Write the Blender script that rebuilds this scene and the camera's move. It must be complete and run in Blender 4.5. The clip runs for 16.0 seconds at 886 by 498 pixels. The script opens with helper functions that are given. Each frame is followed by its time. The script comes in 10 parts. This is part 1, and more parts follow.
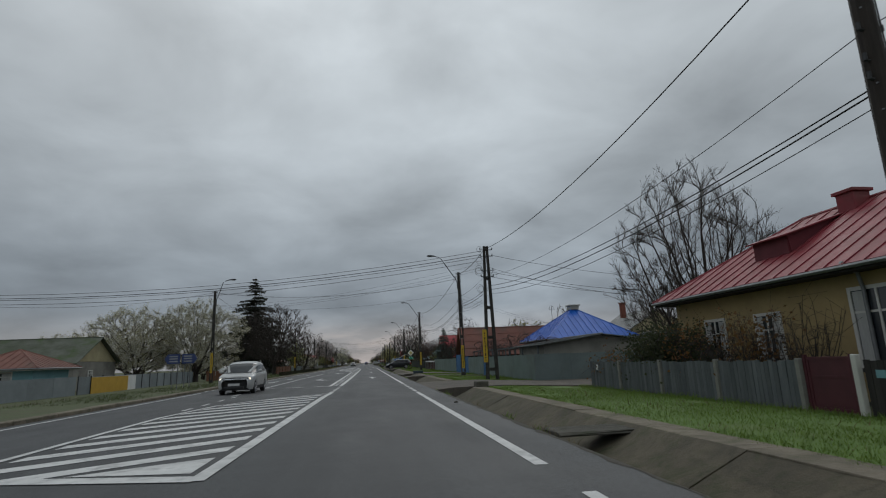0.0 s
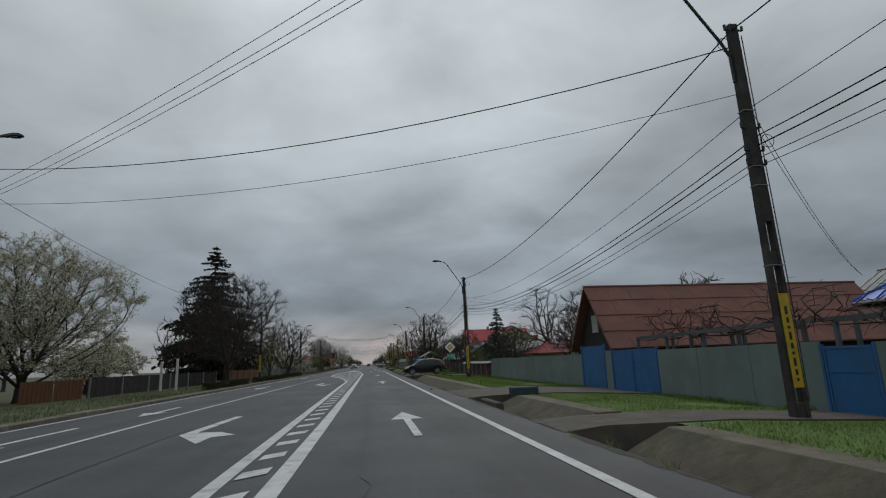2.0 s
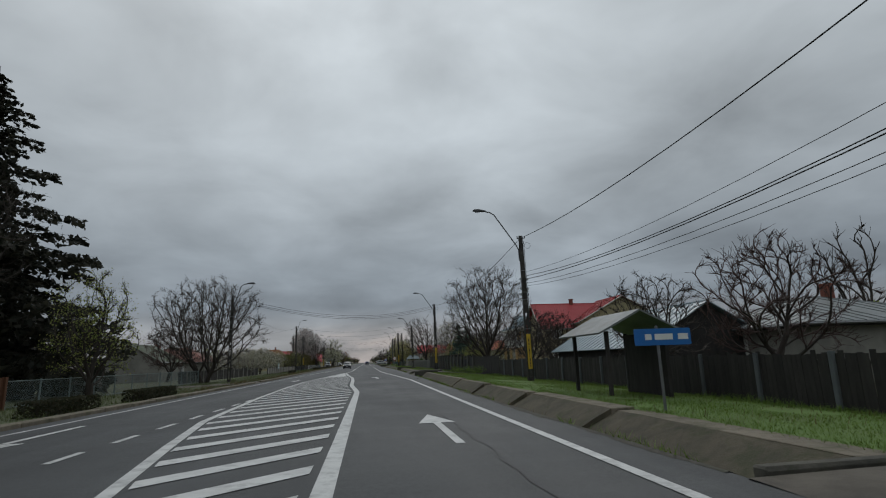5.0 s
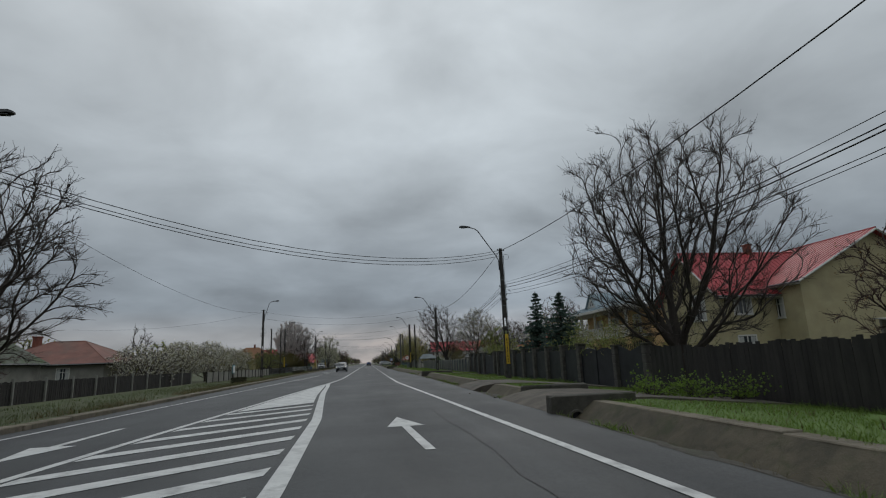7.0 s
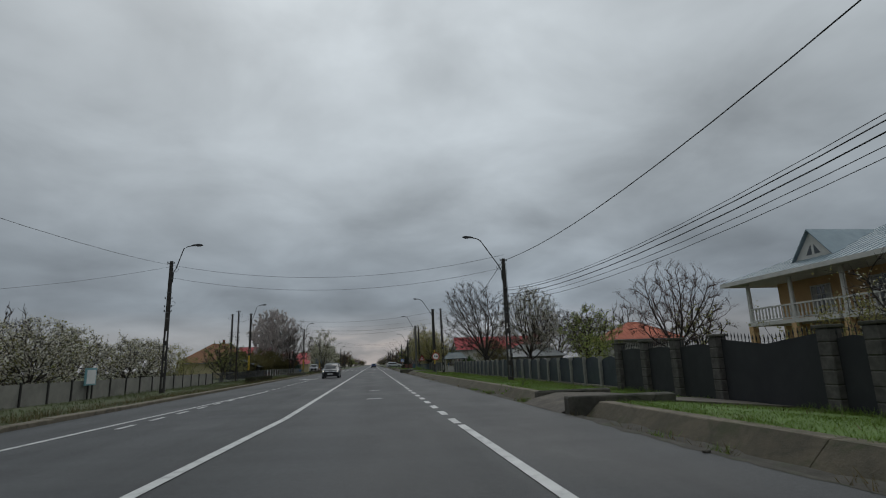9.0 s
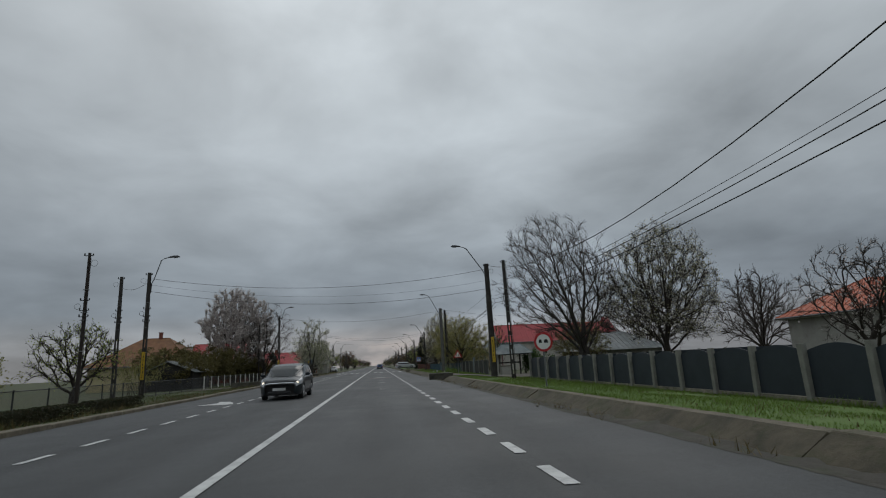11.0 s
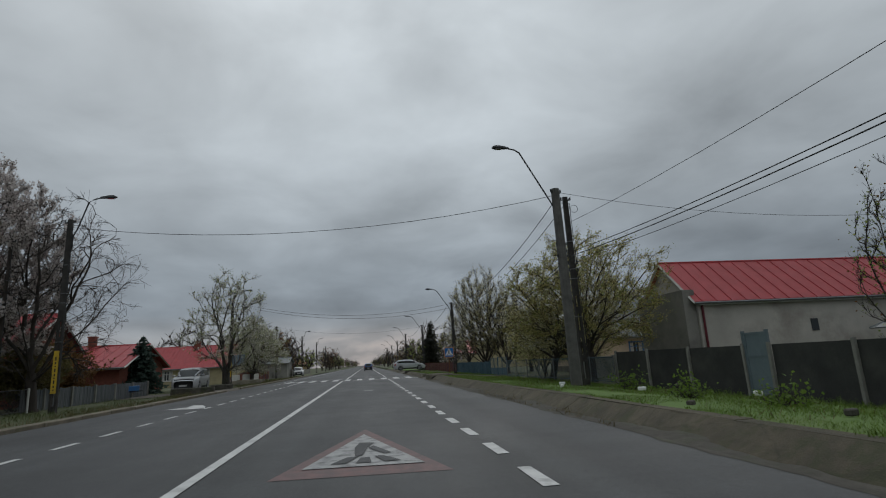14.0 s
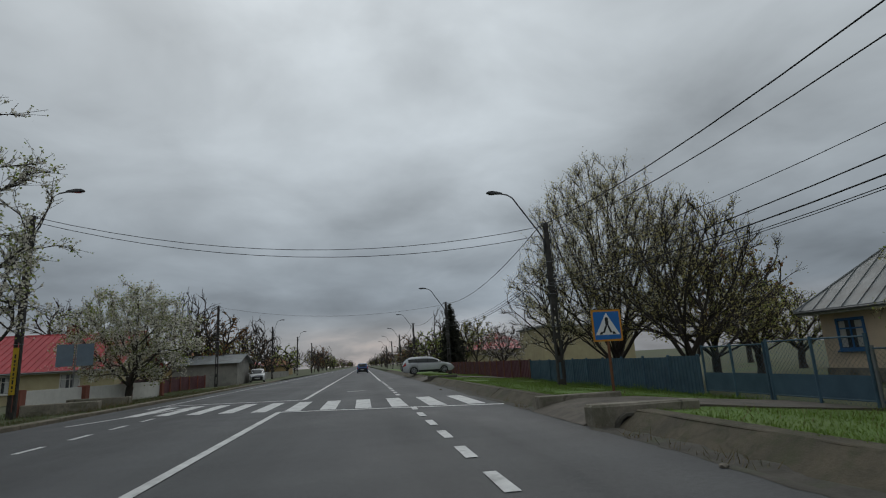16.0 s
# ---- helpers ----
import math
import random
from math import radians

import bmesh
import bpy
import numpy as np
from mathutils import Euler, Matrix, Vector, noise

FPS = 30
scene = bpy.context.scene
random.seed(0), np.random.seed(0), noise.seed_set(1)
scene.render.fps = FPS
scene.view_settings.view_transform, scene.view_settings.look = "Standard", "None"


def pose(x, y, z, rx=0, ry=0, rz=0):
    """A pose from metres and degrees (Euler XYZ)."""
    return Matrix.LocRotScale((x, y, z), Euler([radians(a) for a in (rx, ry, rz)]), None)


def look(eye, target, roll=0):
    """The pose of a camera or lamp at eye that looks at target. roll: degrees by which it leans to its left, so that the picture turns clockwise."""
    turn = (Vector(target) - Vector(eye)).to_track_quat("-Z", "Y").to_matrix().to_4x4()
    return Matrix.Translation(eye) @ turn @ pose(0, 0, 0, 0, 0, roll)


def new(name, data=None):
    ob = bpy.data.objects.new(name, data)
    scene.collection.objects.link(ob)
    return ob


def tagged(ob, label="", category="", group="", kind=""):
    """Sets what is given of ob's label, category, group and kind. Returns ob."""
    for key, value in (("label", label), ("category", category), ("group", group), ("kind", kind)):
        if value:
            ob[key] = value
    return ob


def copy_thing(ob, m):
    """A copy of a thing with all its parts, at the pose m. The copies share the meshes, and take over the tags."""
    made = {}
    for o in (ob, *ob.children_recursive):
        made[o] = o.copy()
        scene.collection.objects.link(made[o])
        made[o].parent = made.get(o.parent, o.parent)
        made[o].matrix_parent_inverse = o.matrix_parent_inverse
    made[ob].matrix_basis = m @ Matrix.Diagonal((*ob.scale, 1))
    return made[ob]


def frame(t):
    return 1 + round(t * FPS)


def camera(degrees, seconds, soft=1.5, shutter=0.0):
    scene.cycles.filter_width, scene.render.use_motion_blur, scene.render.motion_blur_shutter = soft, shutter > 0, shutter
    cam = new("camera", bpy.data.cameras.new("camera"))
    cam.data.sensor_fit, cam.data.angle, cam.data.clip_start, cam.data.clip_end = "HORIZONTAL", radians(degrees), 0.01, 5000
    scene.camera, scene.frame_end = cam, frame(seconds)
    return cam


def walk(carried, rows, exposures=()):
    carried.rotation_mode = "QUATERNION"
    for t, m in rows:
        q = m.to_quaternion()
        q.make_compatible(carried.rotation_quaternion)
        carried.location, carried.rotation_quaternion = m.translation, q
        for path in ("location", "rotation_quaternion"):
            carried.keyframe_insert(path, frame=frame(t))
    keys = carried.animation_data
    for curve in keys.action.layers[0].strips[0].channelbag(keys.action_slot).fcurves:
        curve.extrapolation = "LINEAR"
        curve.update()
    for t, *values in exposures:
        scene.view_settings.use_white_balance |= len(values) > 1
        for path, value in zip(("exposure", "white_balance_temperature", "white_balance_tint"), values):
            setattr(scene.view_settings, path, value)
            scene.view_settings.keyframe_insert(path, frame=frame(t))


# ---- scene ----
cam = camera(80.2, 16.0, 1.1, 0.03)

PATH = [
    (0, (-1.059, -19.453, 1.216), (-0.769, -17.518, 1.627), -2.3),
    (0.5, (-1.156, -11.352, 1.216), (-0.863, -9.418, 1.629), -2.2),
    (1, (-1.269, -3.253, 1.228), (-0.98, -1.318, 1.641), -2.3),
    (1.5, (-1.362, 4.838, 1.222), (-1.074, 6.773, 1.637), -2.3),
    (2, (-1.458, 12.97, 1.218), (-1.175, 14.906, 1.636), -2.2),
    (2.5, (-1.567, 21.124, 1.22), (-1.285, 23.059, 1.64), -2.2),
    (3, (-1.671, 29.275, 1.22), (-1.388, 31.21, 1.638), -2.2),
    (3.5, (-1.752, 37.409, 1.224), (-1.467, 39.344, 1.641), -2.2),
    (4, (-1.81, 45.52, 1.213), (-1.52, 47.456, 1.625), -2.1),
    (4.2, (-1.83, 48.765, 1.217), (-1.537, 50.701, 1.627), -2.0),
    (6.3, (-1.863, 82.837, 1.219), (-1.577, 84.772, 1.632), -2.2),
    (6.5, (-1.856, 86.082, 1.222), (-1.57, 88.018, 1.635), -2.2),
    (7, (-1.835, 94.19, 1.215), (-1.549, 96.126, 1.628), -2.2),
    (7.5, (-1.807, 102.269, 1.22), (-1.524, 104.205, 1.633), -2.1),
    (8, (-1.788, 110.298, 1.224), (-1.509, 112.235, 1.636), -2.2),
    (8.5, (-1.791, 118.307, 1.218), (-1.518, 120.244, 1.632), -2.1),
    (9, (-1.804, 126.309, 1.22), (-1.537, 128.246, 1.64), -2.0),
    (9.2, (-1.81, 129.509, 1.22), (-1.545, 131.447, 1.639), -2.0),
    (11.3, (-1.971, 162.952, 1.218), (-1.714, 164.891, 1.638), -3.0),
    (11.5, (-1.976, 166.122, 1.225), (-1.715, 168.061, 1.643), -3.0),
    (12, (-1.985, 174.044, 1.22), (-1.718, 175.982, 1.635), -2.9),
    (12.5, (-1.975, 181.918, 1.225), (-1.699, 183.855, 1.64), -3.0),
    (13, (-1.948, 189.707, 1.222), (-1.668, 191.643, 1.636), -2.9),
    (13.5, (-1.897, 197.415, 1.216), (-1.61, 199.351, 1.63), -3.1),
    (14, (-1.817, 205.073, 1.219), (-1.52, 207.006, 1.635), -3.1),
    (14.5, (-1.72, 212.691, 1.216), (-1.411, 214.622, 1.633), -3.2),
    (15, (-1.616, 220.224, 1.224), (-1.303, 222.154, 1.642), -3.2),
    (15.5, (-1.507, 227.689, 1.217), (-1.197, 229.621, 1.63), -3.3),
    (16, (-1.389, 235.145, 1.217), (-1.078, 237.076, 1.633), -3.2),
]
EXPOSURE = [(0, -0.04), (1, -0.03), (1.5, -0.07), (2.5, -0.04), (4, -0.05), (6.5, 0.04), (7.5, -0.03), (8, 0.04), (8.5, -0.04), (12, -0.07), (12.5, 0.0), (13, 0.09), (13.5, -0.03), (14.5, -0.04), (15, 0.0), (15.5, 0.13), (16, 0.0)]
walk(cam, [(t, look(eye, target, roll)) for t, eye, target, roll in PATH], EXPOSURE)

# ---- world and light: a wet grey spring day under closed cloud ----
world = bpy.data.worlds.new("overcast")
scene.world = world
world.use_nodes = True
wn, wl = world.node_tree.nodes, world.node_tree.links
wn.clear()


def wmath(op, a, b=None, clamp=False):
    n = wn.new("ShaderNodeMath")
    n.operation, n.use_clamp = op, clamp
    for slot, v in ((0, a), (1, b)):
        if v is None:
            continue
        if isinstance(v, (int, float)):
            n.inputs[slot].default_value = v
        else:
            wl.new(v, n.inputs[slot])
    return n.outputs[0]


w_coord = wn.new("ShaderNodeTexCoord")
w_xyz = wn.new("ShaderNodeSeparateXYZ")
wl.new(w_coord.outputs["Generated"], w_xyz.inputs[0])
w_up = wmath("MAXIMUM", w_xyz.outputs[2], 0.0)
w_den = wmath("ADD", w_up, 0.24)
w_plane = wn.new("ShaderNodeCombineXYZ")
wl.new(wmath("DIVIDE", w_xyz.outputs[0], w_den), w_plane.inputs[0])
wl.new(wmath("DIVIDE", w_xyz.outputs[1], w_den), w_plane.inputs[1])


def wnoise(scale, detail, rough, shift, distort=0.0):
    m = wn.new("ShaderNodeMapping")
    m.inputs["Location"].default_value = shift
    m.inputs["Scale"].default_value = (1.0, 1.0, 1.0)
    wl.new(w_plane.outputs[0], m.inputs[0])
    n = wn.new("ShaderNodeTexNoise")
    n.inputs["Scale"].default_value, n.inputs["Detail"].default_value = scale, detail
    n.inputs["Roughness"].default_value, n.inputs["Distortion"].default_value = rough, distort
    wl.new(m.outputs[0], n.inputs["Vector"])
    return n.outputs["Fac"]


cloud_big = wnoise(0.75, 3.0, 0.5, (3.1, 0.4, 0.0), 0.3)
cloud_mid = wnoise(2.2, 5.0, 0.50, (0.2, 5.7, 1.0), 0.25)
cloud_sum = wmath("ADD", wmath("MULTIPLY", cloud_big, 0.45), wmath("MULTIPLY", cloud_mid, 0.55))
w_vary = wn.new("ShaderNodeMapRange")
for slot, v in ((1, 0.33), (2, 0.67), (3, 0.66), (4, 1.30)):
    w_vary.inputs[slot].default_value = v
wl.new(cloud_sum, w_vary.inputs[0])
w_ramp = wn.new("ShaderNodeValToRGB")
els = w_ramp.color_ramp.elements
els[0].position, els[0].color = 0.0, (0.267, 0.281, 0.302, 1)
els[1].position, els[1].color = 1.0, (0.692, 0.770, 0.827, 1)
for at_, col in ((0.055, (0.296, 0.311, 0.334, 1)), (0.10, (0.244, 0.281, 0.321, 1)), (0.17, (0.280, 0.319, 0.356, 1)),
                 (0.28, (0.384, 0.428, 0.462, 1)), (0.42, (0.486, 0.534, 0.567, 1)), (0.60, (0.650, 0.706, 0.742, 1))):
    e = els.new(at_)
    e.color = col
wl.new(w_up, w_ramp.inputs[0])
w_mul = wn.new("ShaderNodeMix")
w_mul.data_type, w_mul.blend_type = "RGBA", "MULTIPLY"
w_mul.inputs[0].default_value = 1.0
w_east = wn.new("ShaderNodeMapRange")
w_east.interpolation_type = "SMOOTHSTEP"
for slot, v in ((1, 0.22), (2, 0.68), (3, 1.0), (4, 0.80)):
    w_east.inputs[slot].default_value = v
wl.new(w_xyz.outputs[0], w_east.inputs[0])
w_west = wn.new("ShaderNodeMapRange")
w_west.interpolation_type = "SMOOTHSTEP"
for slot, v in ((1, -0.60), (2, -0.20), (3, 0.84), (4, 1.0)):
    w_west.inputs[slot].default_value = v
wl.new(w_xyz.outputs[0], w_west.inputs[0])
w_px = wn.new("ShaderNodeMapRange")
w_px.interpolation_type = "SMOOTHSTEP"
for slot, v in ((1, 0.30), (2, 0.0), (3, 0.0), (4, 1.0)):
    w_px.inputs[slot].default_value = v
wl.new(wmath("ABSOLUTE", wmath("SUBTRACT", w_xyz.outputs[0], 0.30)), w_px.inputs[0])
w_pz = wn.new("ShaderNodeMapRange")
w_pz.interpolation_type = "SMOOTHSTEP"
for slot, v in ((1, 0.42), (2, 0.18), (3, 0.0), (4, 1.0)):
    w_pz.inputs[slot].default_value = v
wl.new(w_up, w_pz.inputs[0])
w_thin = wmath("ADD", wmath("MULTIPLY", wmath("MULTIPLY", w_px.outputs[0], w_pz.outputs[0]), 0.20), 1.0)
wl.new(w_ramp.outputs[0], w_mul.inputs[6])
wl.new(wmath("MULTIPLY", wmath("MULTIPLY", w_vary.outputs[0], w_east.outputs[0]), wmath("MULTIPLY", w_west.outputs[0], w_thin)), w_mul.inputs[7])
# a pale break in the cloud low over the far end of the road
w_low = wn.new("ShaderNodeMapRange")
w_low.interpolation_type = "SMOOTHSTEP"
for slot, v in ((1, 0.075), (2, 0.045), (3, 0.0), (4, 1.0)):
    w_low.inputs[slot].default_value = v
wl.new(w_up, w_low.inputs[0])
w_side = wn.new("ShaderNodeMapRange")
w_side.interpolation_type = "SMOOTHSTEP"
for slot, v in ((1, 0.16), (2, 0.02), (3, 0.0), (4, 1.0)):
    w_side.inputs[slot].default_value = v
wl.new(wmath("ABSOLUTE", wmath("SUBTRACT", w_xyz.outputs[0], 0.0)), w_side.inputs[0])
w_front = wmath("GREATER_THAN", w_xyz.outputs[1], 0.0)
w_gap = wmath("MULTIPLY", wmath("MULTIPLY", w_low.outputs[0], w_side.outputs[0]), w_front)
w_gapn = wn.new("ShaderNodeMapRange")
for slot, v in ((1, 0.40), (2, 0.60), (3, 0.25), (4, 0.95)):
    w_gapn.inputs[slot].default_value = v
wl.new(cloud_mid, w_gapn.inputs[0])
w_glow = wn.new("ShaderNodeMix")
w_glow.data_type = "RGBA"
w_glow.inputs[7].default_value = (0.44, 0.40, 0.39, 1)
wl.new(wmath("MULTIPLY", w_gap, w_gapn.outputs[0]), w_glow.inputs[0])
wl.new(w_mul.outputs[2], w_glow.inputs[6])
w_cloud = wn.new("ShaderNodeBackground")
w_cloud.inputs[1].default_value = 1.0
wl.new(w_glow.outputs[2], w_cloud.inputs[0])
w_sky = wn.new("ShaderNodeTexSky")
w_sky.sky_type, w_sky.sun_disc = "NISHITA", False
w_sky.sun_elevation, w_sky.sun_rotation = radians(48), radians(-20)
w_clear = wn.new("ShaderNodeBackground")
w_clear.inputs[1].default_value = 0.06
wl.new(w_sky.outputs[0], w_clear.inputs[0])
w_mix = wn.new("ShaderNodeMixShader")
w_mix.inputs[0].default_value = 0.94
wl.new(w_clear.outputs[0], w_mix.inputs[1])
wl.new(w_cloud.outputs[0], w_mix.inputs[2])
w_out = wn.new("ShaderNodeOutputWorld")
wl.new(w_mix.outputs[0], w_out.inputs[0])

sun_data = bpy.data.lights.new("sun", "SUN")
sun_data.energy, sun_data.angle, sun_data.color = 0.5, radians(35), (1.0, 0.97, 0.93)
sun = new("sun", sun_data)
sun.matrix_world = look((20, 60, 60), (0, 0, 0))

# ---- materials ----
MATS = {}


def mat(name, c1, c2=None, scale=3.0, rough=0.8, metal=0.0, bump=0.15, fine=40.0, spot=None, spot_scale=0.6, spot_amount=0.5,
        spec=0.4, stretch=(1, 1, 1), per_piece=0.0, alpha=1.0, trans=0.0):
    """A painted, mineral or plant surface: two colours mixed by noise at two scales, stains, fine relief."""
    if name in MATS:
        return MATS[name]
    m = bpy.data.materials.new(name)
    m.use_nodes = True
    nt = m.node_tree
    n, l = nt.nodes, nt.links
    b = n["Principled BSDF"]
    c2 = c2 or tuple(v * 0.75 for v in c1)
    geo = n.new("ShaderNodeNewGeometry")
    mp = n.new("ShaderNodeMapping")
    mp.inputs["Scale"].default_value = stretch
    l.new(geo.outputs["Position"], mp.inputs[0])
    big = n.new("ShaderNodeTexNoise")
    big.inputs["Scale"].default_value, big.inputs["Detail"].default_value, big.inputs["Roughness"].default_value = scale, 5.0, 0.6
    l.new(mp.outputs[0], big.inputs["Vector"])
    small = n.new("ShaderNodeTexNoise")
    small.inputs["Scale"].default_value, small.inputs["Detail"].default_value = fine, 3.0
    l.new(mp.outputs[0], small.inputs["Vector"])
    add = n.new("ShaderNodeMath")
    add.operation = "MULTIPLY_ADD"
    add.inputs[1].default_value = 0.35
    l.new(small.outputs["Fac"], add.inputs[0])
    l.new(big.outputs["Fac"], add.inputs[2])
    ramp = n.new("ShaderNodeMapRange")
    for slot, v in ((1, 0.45), (2, 0.9), (3, 0.0), (4, 1.0)):
        ramp.inputs[slot].default_value = v
    l.new(add.outputs[0], ramp.inputs[0])
    mix = n.new("ShaderNodeMix")
    mix.data_type = "RGBA"
    mix.inputs[6].default_value, mix.inputs[7].default_value = (*c1, 1), (*c2, 1)
    l.new(ramp.outputs[0], mix.inputs[0])
    col = mix.outputs[2]
    if spot:
        st = n.new("ShaderNodeTexNoise")
        st.inputs["Scale"].default_value, st.inputs["Detail"].default_value, st.inputs["Roughness"].default_value = spot_scale, 6.0, 0.65
        l.new(geo.outputs["Position"], st.inputs["Vector"])
        sr = n.new("ShaderNodeMapRange")
        for slot, v in ((1, 0.5), (2, 0.68), (3, 0.0), (4, spot_amount)):
            sr.inputs[slot].default_value = v
        l.new(st.outputs["Fac"], sr.inputs[0])
        mx = n.new("ShaderNodeMix")
        mx.data_type = "RGBA"
        mx.inputs[7].default_value = (*spot, 1)
        l.new(sr.outputs[0], mx.inputs[0])
        l.new(col, mx.inputs[6])
        col = mx.outputs[2]
    if per_piece:
        info = n.new("ShaderNodeObjectInfo")
        hv = n.new("ShaderNodeHueSaturation")
        vr = n.new("ShaderNodeMapRange")
        vr.inputs[3].default_value, vr.inputs[4].default_value = 1 - per_piece, 1 + per_piece
        l.new(info.outputs["Random"], vr.inputs[0])
        l.new(vr.outputs[0], hv.inputs["Value"])
        l.new(col, hv.inputs["Color"])
        col = hv.outputs[0]
    l.new(col, b.inputs["Base Color"])
    rr = n.new("ShaderNodeMapRange")
    rr.inputs[3].default_value, rr.inputs[4].default_value = max(rough - 0.12, 0.03), min(rough + 0.12, 1.0)
    l.new(big.outputs["Fac"], rr.inputs[0])
    l.new(rr.outputs[0], b.inputs["Roughness"])
    b.inputs["Metallic"].default_value = metal
    b.inputs["Specular IOR Level"].default_value = spec
    b.inputs["Transmission Weight"].default_value = trans
    if bump:
        bp = n.new("ShaderNodeBump")
        bp.inputs["Strength"].default_value, bp.inputs["Distance"].default_value = bump, 0.02
        l.new(add.outputs[0], bp.inputs["Height"])
        l.new(bp.outputs[0], b.inputs["Normal"])
    MATS[name] = m
    return m


def leafy(name, c1, c2, rough=0.6, through_light=0.5):
    """Leaves, petals, needles: colour differs from leaf to leaf."""
    if name in MATS:
        return MATS[name]
    m = bpy.data.materials.new(name)
    m.use_nodes = True
    n, l = m.node_tree.nodes, m.node_tree.links
    b = n["Principled BSDF"]
    geo = n.new("ShaderNodeNewGeometry")
    mix = n.new("ShaderNodeMix")
    mix.data_type = "RGBA"
    mix.inputs[6].default_value, mix.inputs[7].default_value = (*c1, 1), (*c2, 1)
    l.new(geo.outputs["Random Per Island"], mix.inputs[0])
    l.new(mix.outputs[2], b.inputs["Base Color"])
    b.inputs["Roughness"].default_value = rough
    b.inputs["Specular IOR Level"].default_value = 0.25
    # thin leaves let light through
    tr = n.new("ShaderNodeBsdfTranslucent")
    l.new(mix.outputs[2], tr.inputs[0])
    both = n.new("ShaderNodeMixShader")
    both.inputs[0].default_value = through_light
    l.new(b.outputs[0], both.inputs[1])
    l.new(tr.outputs[0], both.inputs[2])
    l.new(both.outputs[0], n["Material Output"].inputs[0])
    MATS[name] = m
    return m


def lamp_glow(name, col, strength):
    m = bpy.data.materials.new(name)
    m.use_nodes = True
    b = m.node_tree.nodes["Principled BSDF"]
    b.inputs["Base Color"].default_value = (*col, 1)
    b.inputs["Emission Color"].default_value = (*col, 1)
    b.inputs["Emission Strength"].default_value = strength
    return m


def asphalt():
    """Worn chip-sealed asphalt: fine stones, patches, darker wheel tracks along the lanes, damp smears."""
    m = bpy.data.materials.new("asphalt")
    m.use_nodes = True
    n, l = m.node_tree.nodes, m.node_tree.links
    b = n["Principled BSDF"]
    geo = n.new("ShaderNodeNewGeometry")

    def tex(scale, detail, rough, stretch):
        mp = n.new("ShaderNodeMapping")
        mp.inputs["Scale"].default_value = stretch
        l.new(geo.outputs["Position"], mp.inputs[0])
        t = n.new("ShaderNodeTexNoise")
        t.inputs["Scale"].default_value, t.inputs["Detail"].default_value, t.inputs["Roughness"].default_value = scale, detail, rough
        l.new(mp.outputs[0], t.inputs["Vector"])
        return t.outputs["Fac"]

    def span(v, a, c, lo, hi):
        r = n.new("ShaderNodeMapRange")
        for slot, x in ((1, a), (2, c), (3, lo), (4, hi)):
            r.inputs[slot].default_value = x
        l.new(v, r.inputs[0])
        return r.outputs[0]

    def times(a, c):
        k = n.new("ShaderNodeMath")
        k.operation = "MULTIPLY"
        l.new(a, k.inputs[0]), l.new(c, k.inputs[1])
        return k.outputs[0]

    stones = tex(75.0, 2.0, 0.6, (1, 1, 1))
    grit = tex(14.0, 4.0, 0.7, (1, 1, 1))
    lanes = tex(0.9, 3.0, 0.5, (1.0, 0.015, 1.0))
    blots = tex(0.45, 5.0, 0.65, (1.0, 0.45, 1.0))
    across = tex(0.8, 3.0, 0.6, (0.05, 1.0, 1.0))
    v = times(span(stones, 0.3, 0.7, 0.5, 1.5), span(grit, 0.3, 0.7, 0.74, 1.26))
    v = times(v, span(lanes, 0.35, 0.65, 0.76, 1.22))
    v = times(v, span(blots, 0.35, 0.65, 0.78, 1.20))
    v = times(v, span(across, 0.4, 0.62, 0.90, 1.08))
    tint = n.new("ShaderNodeMix")
    tint.data_type, tint.blend_type = "RGBA", "MULTIPLY"
    tint.inputs[0].default_value = 1.0
    tint.inputs[6].default_value = (0.047, 0.0485, 0.050, 1)
    l.new(v, tint.inputs[7])
    l.new(tint.outputs[2], b.inputs["Base Color"])
    l.new(span(blots, 0.3, 0.7, 0.55, 0.78), b.inputs["Roughness"])
    b.inputs["Specular IOR Level"].default_value = 0.35
    bp = n.new("ShaderNodeBump")
    bp.inputs["Strength"].default_value, bp.inputs["Distance"].default_value = 0.5, 0.006
    l.new(stones, bp.inputs["Height"])
    l.new(bp.outputs[0], b.inputs["Normal"])
    return m


